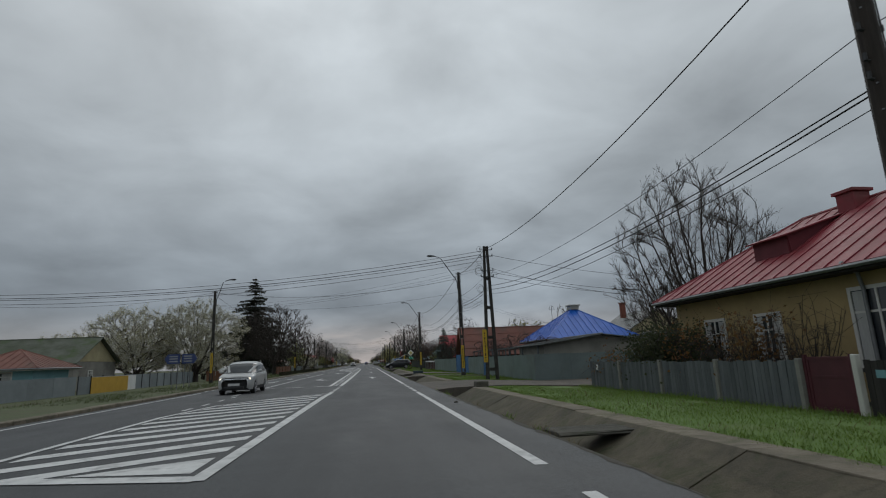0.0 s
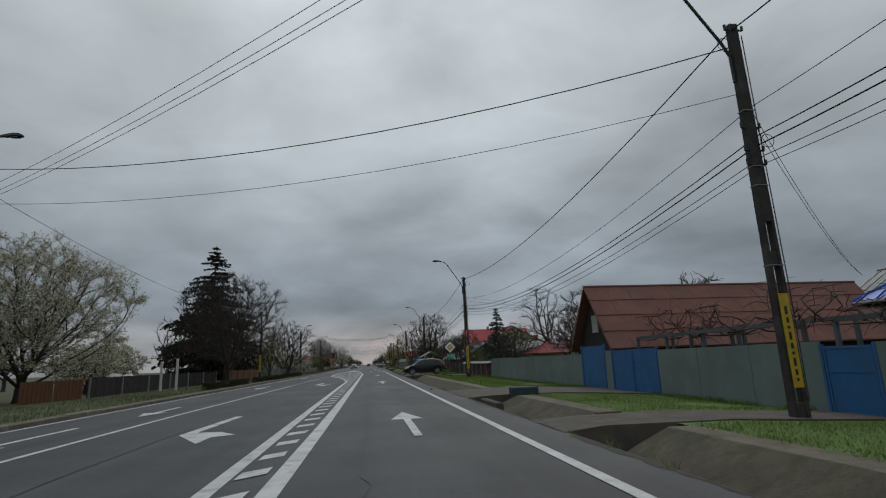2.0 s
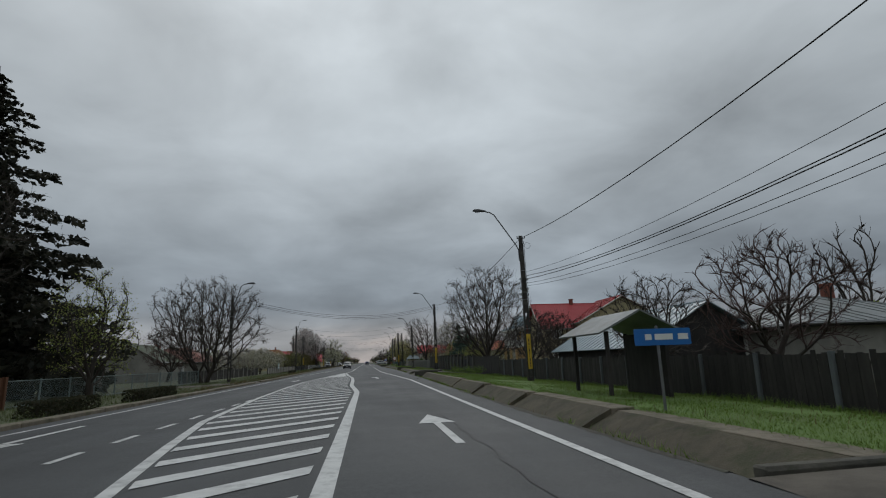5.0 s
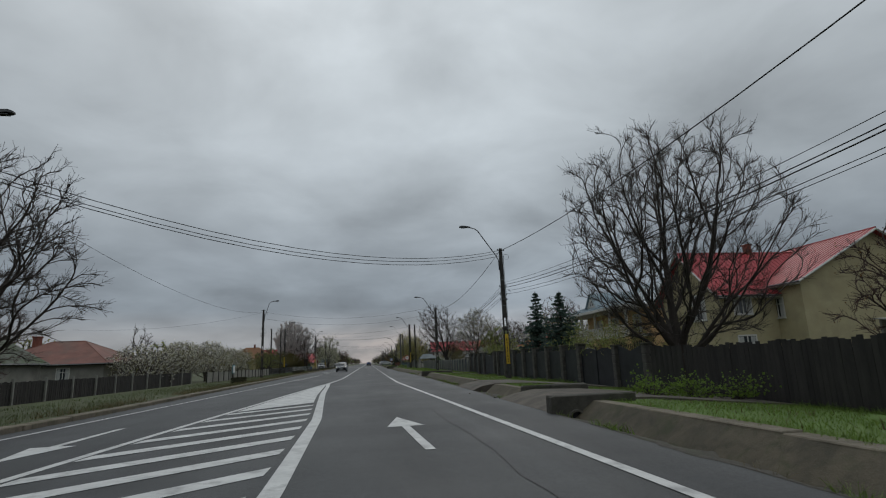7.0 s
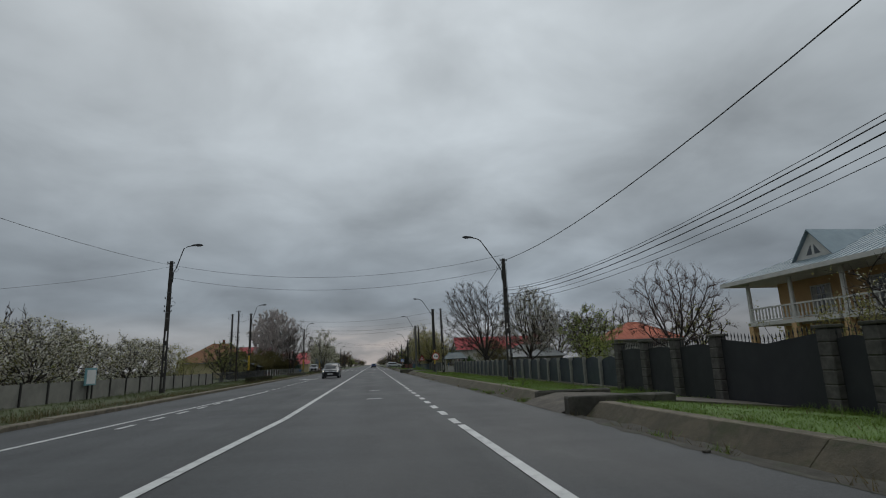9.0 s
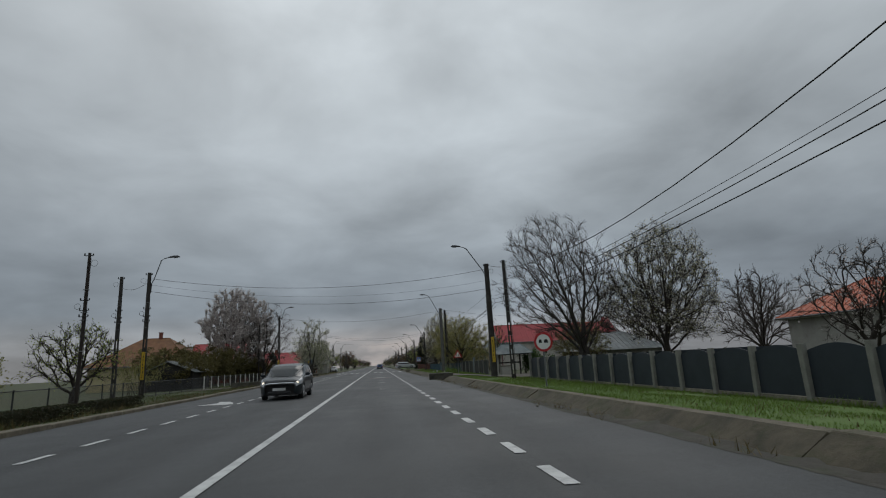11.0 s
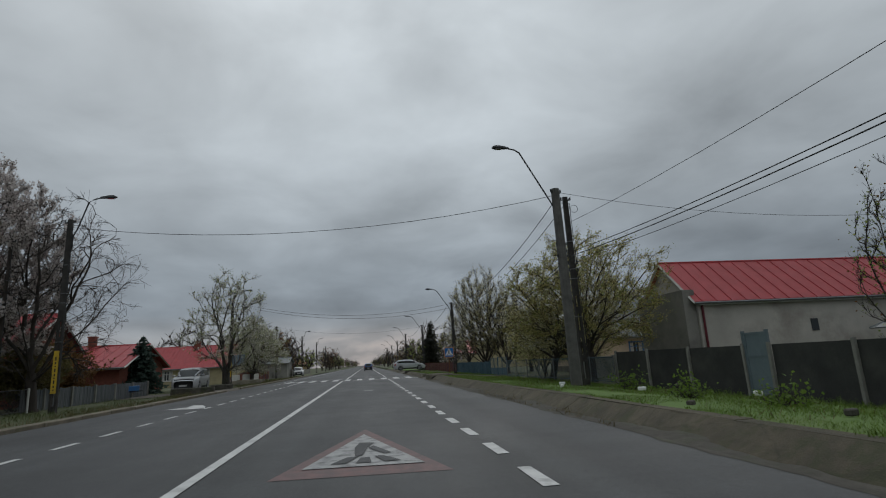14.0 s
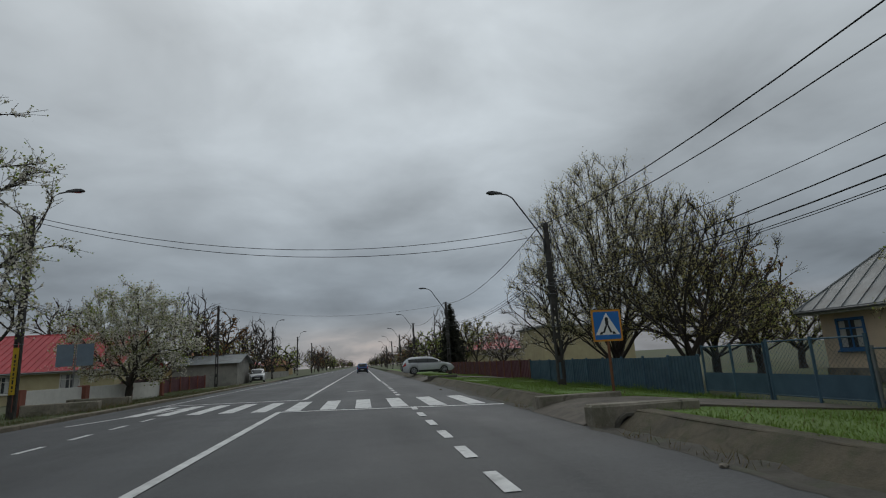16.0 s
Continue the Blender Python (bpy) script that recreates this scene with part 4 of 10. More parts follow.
def seg_mesh(segs, sides, material):
    """Many tapered twigs in one mesh: rows of (start, end, r0, r1)."""
    if isinstance(segs, tuple):
        a, b, r0, r1 = segs
    else:
        a, b, r0, r1 = (np.array([s[i] for s in segs], float) for i in range(4))
    d = b - a
    d /= np.linalg.norm(d, axis=1, keepdims=True) + 1e-9
    ref = np.where(np.abs(d[:, 2:3]) < 0.9, np.array([[0, 0, 1.0]]), np.array([[1.0, 0, 0]]))
    u = np.cross(d, ref)
    u /= np.linalg.norm(u, axis=1, keepdims=True) + 1e-9
    v = np.cross(d, u)
    n = len(a)
    verts = np.zeros((n, 2 * sides, 3))
    for k in range(sides):
        c, s = math.cos(2 * math.pi * k / sides), math.sin(2 * math.pi * k / sides)
        o = u * c + v * s
        verts[:, k] = a + o * r0[:, None]
        verts[:, sides + k] = b + o * r1[:, None]
    base = (np.arange(n) * 2 * sides)[:, None, None]
    quad = np.array([(k, (k + 1) % sides, sides + (k + 1) % sides, sides + k) for k in range(sides)])[None]
    faces = (base + quad).reshape(-1, 4)
    me = flat_mesh(verts.reshape(-1, 3), faces)
    me.materials.append(material)
    me.shade_smooth()
    return me


def card_mesh(places, sizes, rng, material, long=1.0, lean=None):
    """Small separate leaves, petals or needles turned every way: a bent pair of triangles each."""
    n = len(places)
    p = np.asarray(places, float)
    s = np.asarray(sizes, float)[:, None]
    d = rng.normal(size=(n, 3))
    if lean is not None:
        d = d * 0.6 + np.asarray(lean, float)
    d /= np.linalg.norm(d, axis=1, keepdims=True) + 1e-9
    e = np.cross(d, rng.normal(size=(n, 3)))
    e /= np.linalg.norm(e, axis=1, keepdims=True) + 1e-9
    f = np.cross(d, e)
    v = np.stack([p - d * s * 0.5 * long, p + e * s * 0.42 + f * s * 0.1, p + d * s * 0.5 * long, p - e * s * 0.42 + f * s * 0.1], 1)
    i = np.arange(n)[:, None] * 4
    faces = np.concatenate([i + np.array([[0, 1, 2]]), i + np.array([[0, 2, 3]])], 0)
    me = flat_mesh(v.reshape(-1, 3), faces)
    me.materials.append(material)
    return me


def unit(v):
    return v / (np.linalg.norm(v, axis=-1, keepdims=True) + 1e-9)


def grow(seed, height, spread, trunk_h, stems=1, limbs=6, levels=4, rise=0.35, gnarl=0.22, trunk_r=0.18, kids=5, thin=0.011, base_out=0.0, droop=0.0, spurs=1.7, dens=0.7, lean=(0.0, 0.0), fan=0.65):
    """A bare tree that grows into its crown: every round, the branch ends reach for the free room nearest to them.
    Gives the segments of trunk and limbs, the segments of twigs, and the twigs' ends."""
    rng = np.random.default_rng(seed)
    step = 0.040 * (height * 0.5 + spread) * (1.0 if levels > 3 else 1.5) / dens ** 0.3
    thin = thin * 0.7
    low = trunk_h * 0.72
    count = int(np.clip(950 * math.sqrt(limbs * kids / 40) * (spread / 3.6) ** 0.8, 300, 1500) * (1.0 if levels > 3 else 0.35) * dens)
    room = unit(rng.normal(size=(count * 2, 3))) * rng.random((count * 2, 1)) ** 0.38
    room = room[room[:, 2] > -0.86][:count]
    turn_ = np.arctan2(room[:, 1], room[:, 0])
    wide = 0.96 + 0.14 * np.sin(3 * turn_ + seed + 2 * room[:, 2]) + 0.12 * np.sin(7 * room[:, 2] + seed + 2 * turn_)
    room = room * np.stack([wide, wide, np.ones_like(wide)], 1) * [spread * 0.95, spread * 0.95, (height - low) * 0.5] + [0, 0, (height + low) * 0.5]
    pts, parent = [], []

    def chain(start, d, n, length, wob):
        p, last = None, start
        for _ in range(n):
            d = unit(d + rng.normal(size=3) * wob + [0, 0, rise * 0.12])
            p = (pts[last] if last >= 0 else p0) + d * length
            pts.append(p)
            parent.append(last)
            last = len(pts) - 1
        return last

    for k in range(stems):
        a = 2 * math.pi * k / stems + rng.uniform(-0.4, 0.4)
        out = np.array([math.cos(a), math.sin(a), 0.0])
        p0 = out * (0.14 if stems > 1 else 0.0) + [0, 0, -0.15]
        pts.append(p0)
        parent.append(-1)
        first = len(pts) - 1
        n = max(3, int(trunk_h / step))
        top = chain(first, unit(out * base_out + [0, 0, 1.0]), n, (trunk_h + 0.15) / n, gnarl * 0.22)
        m = max(3, int(limbs * 0.95 / stems ** 0.7))
        turn0 = rng.uniform(0, 6.28)
        for j in range(m):
            f = (j + 0.5) / m
            root = first + max(1, int(round((top - first) * (0.62 + 0.38 * f))))
            w = turn0 + 2.4 * j + rng.normal() * 0.25
            tilt = (1.15 - 0.85 * f) * rng.uniform(0.75, 1.1)
            d = np.array([math.cos(w) * math.sin(tilt), math.sin(w) * math.sin(tilt), math.cos(tilt)]) + out * base_out * 0.4
            chain(root, unit(d), 3 + int(4 * rise), step * 1.1, gnarl * 0.35)
    pts, parent = np.array(pts), np.array(parent)
    born = np.zeros(len(pts), int)
    ways = unit(pts - np.where(parent[:, None] >= 0, pts[np.maximum(parent, 0)], pts - [0, 0, 1.0]))
    best, dist = np.zeros(len(room), int), np.full(len(room), 1e9)

    def meet(lo):
        for a in range(lo, len(pts), 400):
            dd = np.linalg.norm(room[:, None] - pts[None, a:a + 400], axis=2)
            i = dd.argmin(1)
            v = dd[np.arange(len(room)), i]
            closer = v < dist
            best[closer], dist[closer] = i[closer] + a, v[closer]

    meet(0)
    free = np.ones(len(room), bool)
    for _ in range(70):
        free &= (dist > step * 0.95) & (born[best] < 4)
        use = np.nonzero(free)[0]
        if len(use) == 0 or len(pts) > 4500 * dens:
            break
        pull = np.zeros((len(pts), 3))
        np.add.at(pull, best[use], unit(room[use] - pts[best[use]]))
        ends = np.unique(best[use])
        inside = (np.hypot(pts[ends, 0], pts[ends, 1]) / spread) ** 2 + ((pts[ends, 2] - (height + low) * 0.5) / ((height - low) * 0.53)) ** 2 < 1.12
        born[ends[~inside]] = 9
        ends = ends[inside]
        if len(ends) == 0:
            break
        d = unit(unit(pull[ends]) + ways[ends] * 1.1 + rng.normal(size=(len(ends), 3)) * gnarl * 0.62 + [0, 0, rise * 0.28 - droop * 0.25] + unit(pts[ends] - [0, 0, low]) * fan * (1.0 - droop))
        ways = np.vstack([ways, d])
        old = len(pts)
        born[ends] += 1
        pts = np.vstack([pts, pts[ends] + d * step * rng.uniform(0.8, 1.15, (len(ends), 1))])
        parent = np.append(parent, ends)
        born = np.append(born, np.zeros(len(ends), int))
        meet(old)
    # thickness: each branch carries what it bears
    n = len(pts)
    has = np.zeros(n, bool)
    has[parent[parent >= 0]] = True
    tips_n = int((~has).sum())
    e = math.log(max(tips_n / stems, 3)) / math.log(trunk_r * (1.0 if stems == 1 else 0.75) / thin)
    carry = np.where(has, 0.0, thin ** e)
    for i in range(n - 1, 0, -1):
        if parent[i] >= 0:
            carry[parent[i]] += carry[i]
    rad = carry ** (1 / e)
    kid = np.nonzero(parent >= 0)[0]
    A, B = pts[parent[kid]], pts[kid]
    R1 = rad[kid]
    R0 = np.minimum(rad[parent[kid]], R1 * 1.18 + 0.002)
    # short twigs and spurs on all thin wood
    thin_ones = np.nonzero(R1 < thin * 3.2)[0]
    k = np.repeat(thin_ones, rng.poisson(spurs, len(thin_ones)))
    at = A[k] + (B[k] - A[k]) * rng.random((len(k), 1))
    dj = unit(B[k] - A[k])
    d = unit(dj * 0.75 + unit(np.cross(dj, rng.normal(size=(len(k), 3)))) * rng.uniform(0.5, 1.1, (len(k), 1)) + [0, 0, rise * 0.7 - droop] + unit(at - [0, 0, low]) * fan * 0.6)
    sp = at + d * step * rng.uniform(0.55, 1.75, (len(k), 1))
    j = rng.integers(0, len(at), int(len(at) * (1.1 if dens > 1 else 0.35 if levels > 3 else 0.0))) if len(at) else np.zeros(0, int)
    at2 = at[j] + (sp - at)[j] * rng.uniform(0.2, 0.95, (len(j), 1))
    d2 = unit(unit(sp - at)[j] + rng.normal(size=(len(j), 3)) * 0.7 + [0, 0, rise * 0.4 - droop * 0.5])
    sp2 = at2 + d2 * step * rng.uniform(0.4, 1.1, (len(j), 1))
    tips = np.vstack([pts[~has], sp, sp2])
    A, B = np.vstack([A, at, at2]), np.vstack([B, sp, sp2])
    R0 = np.concatenate([R0, np.full(len(at), thin * 0.95), np.full(len(at2), thin * 0.8)])
    R1 = np.concatenate([R1, np.full(len(at), thin * 0.7), np.full(len(at2), thin * 0.55)])
    sc = np.array([1.0, 1.0, height / max(tips[:, 2].max(), 0.1)])
    A, B, tips = A * sc, B * sc, tips * sc
    if stems == 1:
        A, B = np.vstack([A, [[0, 0, -0.15]]]), np.vstack([B, [[0, 0, 0.25]]])
        R0, R1 = np.append(R0, trunk_r * 1.45), np.append(R1, trunk_r * 0.98)
    for q in (A, B, tips):
        q[:, :2] += (np.clip(q[:, 2:3], 0, None) / height) ** 1.2 * np.array(lean)[None]
    big = R0 > 0.028
    return (A[big], B[big], R0[big], R1[big]), (A[~big], B[~big], R0[~big], R1[~big]), tips


def tree(name, at, label, seed, height, spread, trunk_h, leaf=None, leaf_n=0, leaf_s=0.07, bark=None, twig=None, group="", fuzz=0.16, leaf2=None, **kw):
    turn = (seed * 37) % 360 * 1.0
    lx, ly = kw.pop("lean", (0.0, 0.0))
    c_, s_ = math.cos(math.radians(turn)), math.sin(math.radians(turn))
    thick, fine, tips = grow(seed, height, spread, trunk_h, lean=(lx * c_ + ly * s_, ly * c_ - lx * s_), **kw)
    root = thing(name, at, turn, label, "tree", group)
    part("trunk", seg_mesh(thick, 5, bark or M_BARK), None, root)
    part("crown", seg_mesh(fine, 3, twig or M_TWIG), None, root, "fine dense twigs")
    if leaf:
        rng = np.random.default_rng(seed + 7)
        t = np.array(tips)
        ends = fine[1]
        k = rng.integers(0, len(ends), leaf_n)
        pick = fine[0][k] + (ends - fine[0])[k] * rng.random((leaf_n, 1)) + rng.normal(size=(leaf_n, 3)) * fuzz * 0.6
        part("blossom" if "blossom" in leaf.name else "foliage", card_mesh(pick, rng.uniform(0.6, 1.4, leaf_n) * leaf_s, rng, leaf), None, root,
             "clusters of pale blossom" if "blossom" in leaf.name else "thin young leaves")
        if leaf2:
            pick = t[rng.integers(0, len(t), leaf_n // 3)] + rng.normal(size=(leaf_n // 3, 3)) * fuzz
            part("foliage", card_mesh(pick, rng.uniform(0.6, 1.4, leaf_n // 3) * leaf_s, rng, leaf2), None, root, "first young leaves")
    return root


def fir(name, at, label, seed, height, radius, needle=None, bare=0.03, dens=1.0, droop=0.35, group="", sparse=0.0):
    """A conifer: tiers of drooping boughs with combs of needles."""
    rng = np.random.default_rng(seed)
    root = thing(name, at, (seed * 53) % 360 * 1.0, label, "conifer", group)
    trunk = [(np.array([0, 0, -0.15]), np.array([0, 0, height * 0.5]), height * 0.016 + 0.03, height * 0.009 + 0.02), (np.array([0, 0, height * 0.5]), np.array([0, 0, height]), height * 0.009 + 0.02, 0.01)]
    segs, cards, dirs, sizes = [], [], [], []
    z = height * bare
    while z < height * 0.985:
        f = (z / height)
        r = radius * (1 - f) ** 0.85 * rng.uniform(0.85, 1.12) + 0.06
        n = int(7 + 3 * rng.random())
        for k in range(n):
            if rng.random() < sparse:
                continue
            a = 2 * math.pi * k / n + rng.uniform(-0.35, 0.35)
            L = r * rng.uniform(0.65, 1.15)
            d = np.array([math.cos(a), math.sin(a), 0.0])
            p0 = np.array([0, 0, z + rng.uniform(-0.1, 0.1) * height * 0.05])
            m = 5
            prev = p0
            for i in range(1, m + 1):
                u = i / m
                p = p0 + d * L * u + np.array([0, 0, L * (0.18 * u - droop * u * u + 0.22 * max(0, u - 0.75))])
                segs.append((prev, p, 0.016 * (1.2 - u) * (1 + height * 0.05) + 0.004, 0.014 * (1.1 - u) * (1 + height * 0.05) + 0.003))
                cnt = max(2, int(dens * 5 * (0.6 + L)))
                side = np.array([-d[1], d[0], 0])
                for _ in range(cnt):
                    q = prev + (p - prev) * rng.random()
                    off = rng.normal() * L * 0.14 * (1.15 - u * 0.7)
                    cards.append(q + side * off + np.array([0, 0, -abs(off) * 0.5 + rng.normal() * 0.03 - rng.random() * L * 0.05]))
                    dirs.append(d * 0.7 + side * np.sign(off) * 0.8 + np.array([0, 0, -0.35]))
                    sizes.append(0.10 + 0.10 * L ** 0.5 * rng.uniform(0.6, 1.3))
                prev = p
        z += height * (0.022 + 0.014 * rng.random()) + 0.05
    part("trunk", seg_mesh(trunk, 8, M_BARK), None, root)
    part("bough", seg_mesh(segs, 3, M_BARK), None, root)
    part("foliage", card_mesh(cards, np.array(sizes), rng, needle or M_NEEDLE, 1.5, np.array(dirs)), None, root, "dark green needles")
    return root


def shrub(name, at, label, seed, height, spread, leaf, n, size=0.06, kind="shrub", stems=6, group=""):
    """A bush of thin stems with small leaves."""
    rng = np.random.default_rng(seed)
    root = thing(name, at, 0, label, kind, group)
    segs, tips = [], []
    for s in range(stems * 3):
        a, w = rng.uniform(0, 2 * math.pi), rng.uniform(0.15, 1.0)
        p = np.array([rng.normal() * spread * 0.15, rng.normal() * spread * 0.15, -0.05])
        d = np.array([math.cos(a) * w * spread, math.sin(a) * w * spread, height * rng.uniform(0.65, 1.05) * (1.1 - 0.4 * w)])
        r = 0.02
        for i in range(4):
            q = p + d / 4 + rng.normal(size=3) * 0.06
            segs.append((p, q, r, r * 0.7))
            for _ in range(3):
                e = q + rng.normal(size=3) * np.array([0.25, 0.25, 0.22]) * min(1.0, spread)
                segs.append((q, e, r * 0.5, 0.004))
                if i > 0:
                    tips += [q + (e - q) * 0.6, e]
            p, r = q, r * 0.75
    part("stem", seg_mesh(segs, 3, M_TWIG), None, root)
    if leaf:
        t = np.array(tips)
        pick = t[rng.integers(0, len(t), n)] + rng.normal(size=(n, 3)) * 0.12
        pick[:, 2] = np.maximum(pick[:, 2], 0.03)
        part("foliage", card_mesh(pick, rng.uniform(0.6, 1.4, n) * size, rng, leaf), None, root)
    return root


def hedge(at, length, width, height, seed, label="low clipped dark hedge beside the road"):
    rng = np.random.default_rng(seed)
    root = thing("hedge", at, 0, label, "hedge", "clipped hedges")
    n = int(length * 900)
    p = rng.uniform(-0.5, 0.5, (n, 3)) * [width, length, height] + [0, 0, height / 2]
    push = rng.integers(0, 3, n)
    p[push == 0, 2] = height * rng.uniform(0.9, 1.03, (push == 0).sum())
    p[push == 1, 0] = width * 0.5 * np.sign(p[push == 1, 0]) * rng.uniform(0.9, 1.05, (push == 1).sum())
    part("foliage", card_mesh(p, rng.uniform(0.05, 0.10, n), rng, M_HEDGE), None, root)
    segs = []
    for i in range(int(length * 14)):
        a = np.array([rng.normal() * 0.08, rng.uniform(-0.48, 0.48) * length, -0.05])
        segs.append((a, a + np.array([rng.normal() * width * 0.25, rng.normal() * 0.1, height * rng.uniform(0.7, 0.98)]), 0.012, 0.005))
    part("stem", seg_mesh(segs, 3, M_BARK), None, root)
    return root


def blades(name, label, x_of, y0, y1, z_of, n, seed, material, size=(0.07, 0.2), skip=None, bare=-0.32, wide=(0.005, 0.012), grain=0.5):
    """Uncountable grass: each blade a thin triangle."""
    rng = np.random.default_rng(seed)
    y = rng.uniform(y0, y1, n)
    f = rng.random(n)
    xa, xb = x_of(y)
    x = xa + (xb - xa) * f
    keep = np.ones(n, bool)
    for a, b in skip or ():
        keep &= ~((y > a) & (y < b))
    patchy = np.array([noise.noise((float(a) * grain, float(b) * grain, seed * 3.1)) for a, b in zip(x, y)])
    keep &= patchy > bare
    x, y, patchy = x[keep], y[keep], patchy[keep]
    m = len(x)
    z = z_of(x, y)
    h = rng.uniform(size[0], size[1], m) * (0.75 + 0.9 * np.clip(patchy + 0.3, 0, 1))
    a = rng.uniform(0, 2 * math.pi, m)
    w = rng.uniform(wide[0], wide[1], m)
    c, s = np.cos(a), np.sin(a)
    lean = rng.normal(size=(m, 2)) * 0.6 * h[:, None]
    v = np.stack([np.stack([x - c * w, y - s * w, z - 0.02], 1), np.stack([x + c * w, y + s * w, z - 0.02], 1), np.stack([x + lean[:, 0], y + lean[:, 1], z + h], 1)], 1)
    me = flat_mesh(v.reshape(-1, 3), np.arange(3 * m).reshape(-1, 3))
    me.materials.append(material)
    # soft turf: blades shade by the way the tuft faces, not each by its own flat side
    up = rng.normal(size=(m, 3)) * 0.35 + [0, 0, 1.0]
    up /= np.linalg.norm(up, axis=1)[:, None]
    me.normals_split_custom_set_from_vertices(np.repeat(up, 3, axis=0))
    return tagged(new(name, me), label, "grass", kind="stuff")


# ---- poles, lamps, wires ----


def pole_body(h, w0, w1, ladder=True, m=None):
    """A tapered concrete mast of two flanges and rungs, with long slots through it, solid near the top."""
    bm = bmesh.new()
    def wide(z):
        return w0 + (w1 - w0) * z / h
    if not ladder:
        n = 8
        tube(bm, [(0, 0, h * k / n - (0.3 if k == 0 else 0)) for k in range(n + 1)], [wide(h * k / n) * 0.55 for k in range(n + 1)], 10)
        return bm
    top = h * 0.46
    for s in (-1, 1):
        pts = []
        for z in (-0.3, top):
            W = wide(max(z, 0)) / 2
            pts.append((s * W, s * (W - 0.075 * (W * 2 / w0)), z))
        (o0, i0, z0), (o1, i1, z1) = pts
        v = [bm.verts.new(c) for c in ((o0, -0.085, z0), (i0, -0.085, z0), (i0, 0.085, z0), (o0, 0.085, z0), (o1, -0.075, z1), (i1, -0.075, z1), (i1, 0.075, z1), (o1, 0.075, z1))]
        for f in ((0, 3, 2, 1), (4, 5, 6, 7), (0, 1, 5, 4), (1, 2, 6, 5), (2, 3, 7, 6), (3, 0, 4, 7)):
            bm.faces.new([v[i] for i in f])
    z = 0.0
    while z < top:
        W = wide(z) / 2 - 0.06
        box(bm, -W, W, -0.06, 0.06, z, z + 0.28)
        z += 0.95
    v0 = wide(top) / 2
    v1 = wide(h) / 2
    a = [bm.verts.new((x * v0, y * 0.078, top)) for x, y in ((-1, -1), (1, -1), (1, 1), (-1, 1))]
    b = [bm.verts.new((x * v1, y * 0.065, h)) for x, y in ((-1, -1), (1, -1), (1, 1), (-1, 1))]
    bm.faces.new(a[::-1]), bm.faces.new(b)
    for k in range(4):
        bm.faces.new((a[k], a[(k + 1) % 4], b[(k + 1) % 4], b[k]))
    bmesh.ops.recalc_face_normals(bm, faces=bm.faces)
    return bm


def lamp_arm(root, side, h, reach=2.1, up=1.36):
    s = side
    bm = tubes(([(s * 0.14, 0, h - 1.35), (s * 0.15, 0, h - 0.75), (s * 0.3, 0, h - 0.45), (s * (reach - 0.72), 0, h + up - 0.2), (s * (reach - 0.5), 0, h + up - 0.06), (s * (reach - 0.2), 0, h + up)], 0.032), sides=8)
    arm = part("lamp_arm", bm, M_DARKSTEEL, root, "bent dark steel pipe bracket")
    bm = bmesh.new()
    L = 0.62
    prof = [(-0.08, 0.035, 0.05), (0.05, 0.06, 0.07), (0.3, 0.12, 0.09), (0.5, 0.13, 0.08), (L, 0.07, 0.03)]
    rings = []
    for u, w, t in prof:
        x = s * (reach - 0.2 + u)
        z = h + up + u * 0.06
        rings.append([bm.verts.new(c) for c in ((x, -w, z - 0.02), (x, w, z - 0.02), (x, w * 0.7, z + t), (x, -w * 0.7, z + t))])
    for a, b in zip(rings, rings[1:]):
        for k in range(4):
            bm.faces.new((a[k], a[(k + 1) % 4], b[(k + 1) % 4], b[k]))
    bm.faces.new(rings[0]), bm.faces.new(rings[-1])
    bmesh.ops.recalc_face_normals(bm, faces=bm.faces)
    head = part("lamp_head", bm, M_DARKSTEEL, root, "grey street lamp housing")
    bm = boxes((min(s * (reach + 0.05), s * (reach + 0.3)), max(s * (reach + 0.05), s * (reach + 0.3)), -0.08, 0.08, h + up - 0.035, h + up - 0.005))
    part("diffuser", bm, M_GLASS, head)


def notice_strip(root, y, z0, z1, w=0.21):
    """A tall yellow plate with a column of unreadable black marks."""
    bm = boxes((-w / 2, w / 2, y - 0.012, y, z0, z1), bevel=0.004)
    plate = part("notice_plate", bm, M_YELLOW, root, "tall narrow yellow notice plate")
    k = 0
    z = z0 + 0.12
    while z < z1 - 0.2:
        ln = 0.05 + 0.05 * ((k * 7) % 3)
        bm = boxes((-w * 0.13, w * 0.13, y - 0.016, y - 0.0125, z, z + ln))
        part("lettering", bm, M_BLACK, plate)
        z += ln + 0.06
        k += 1


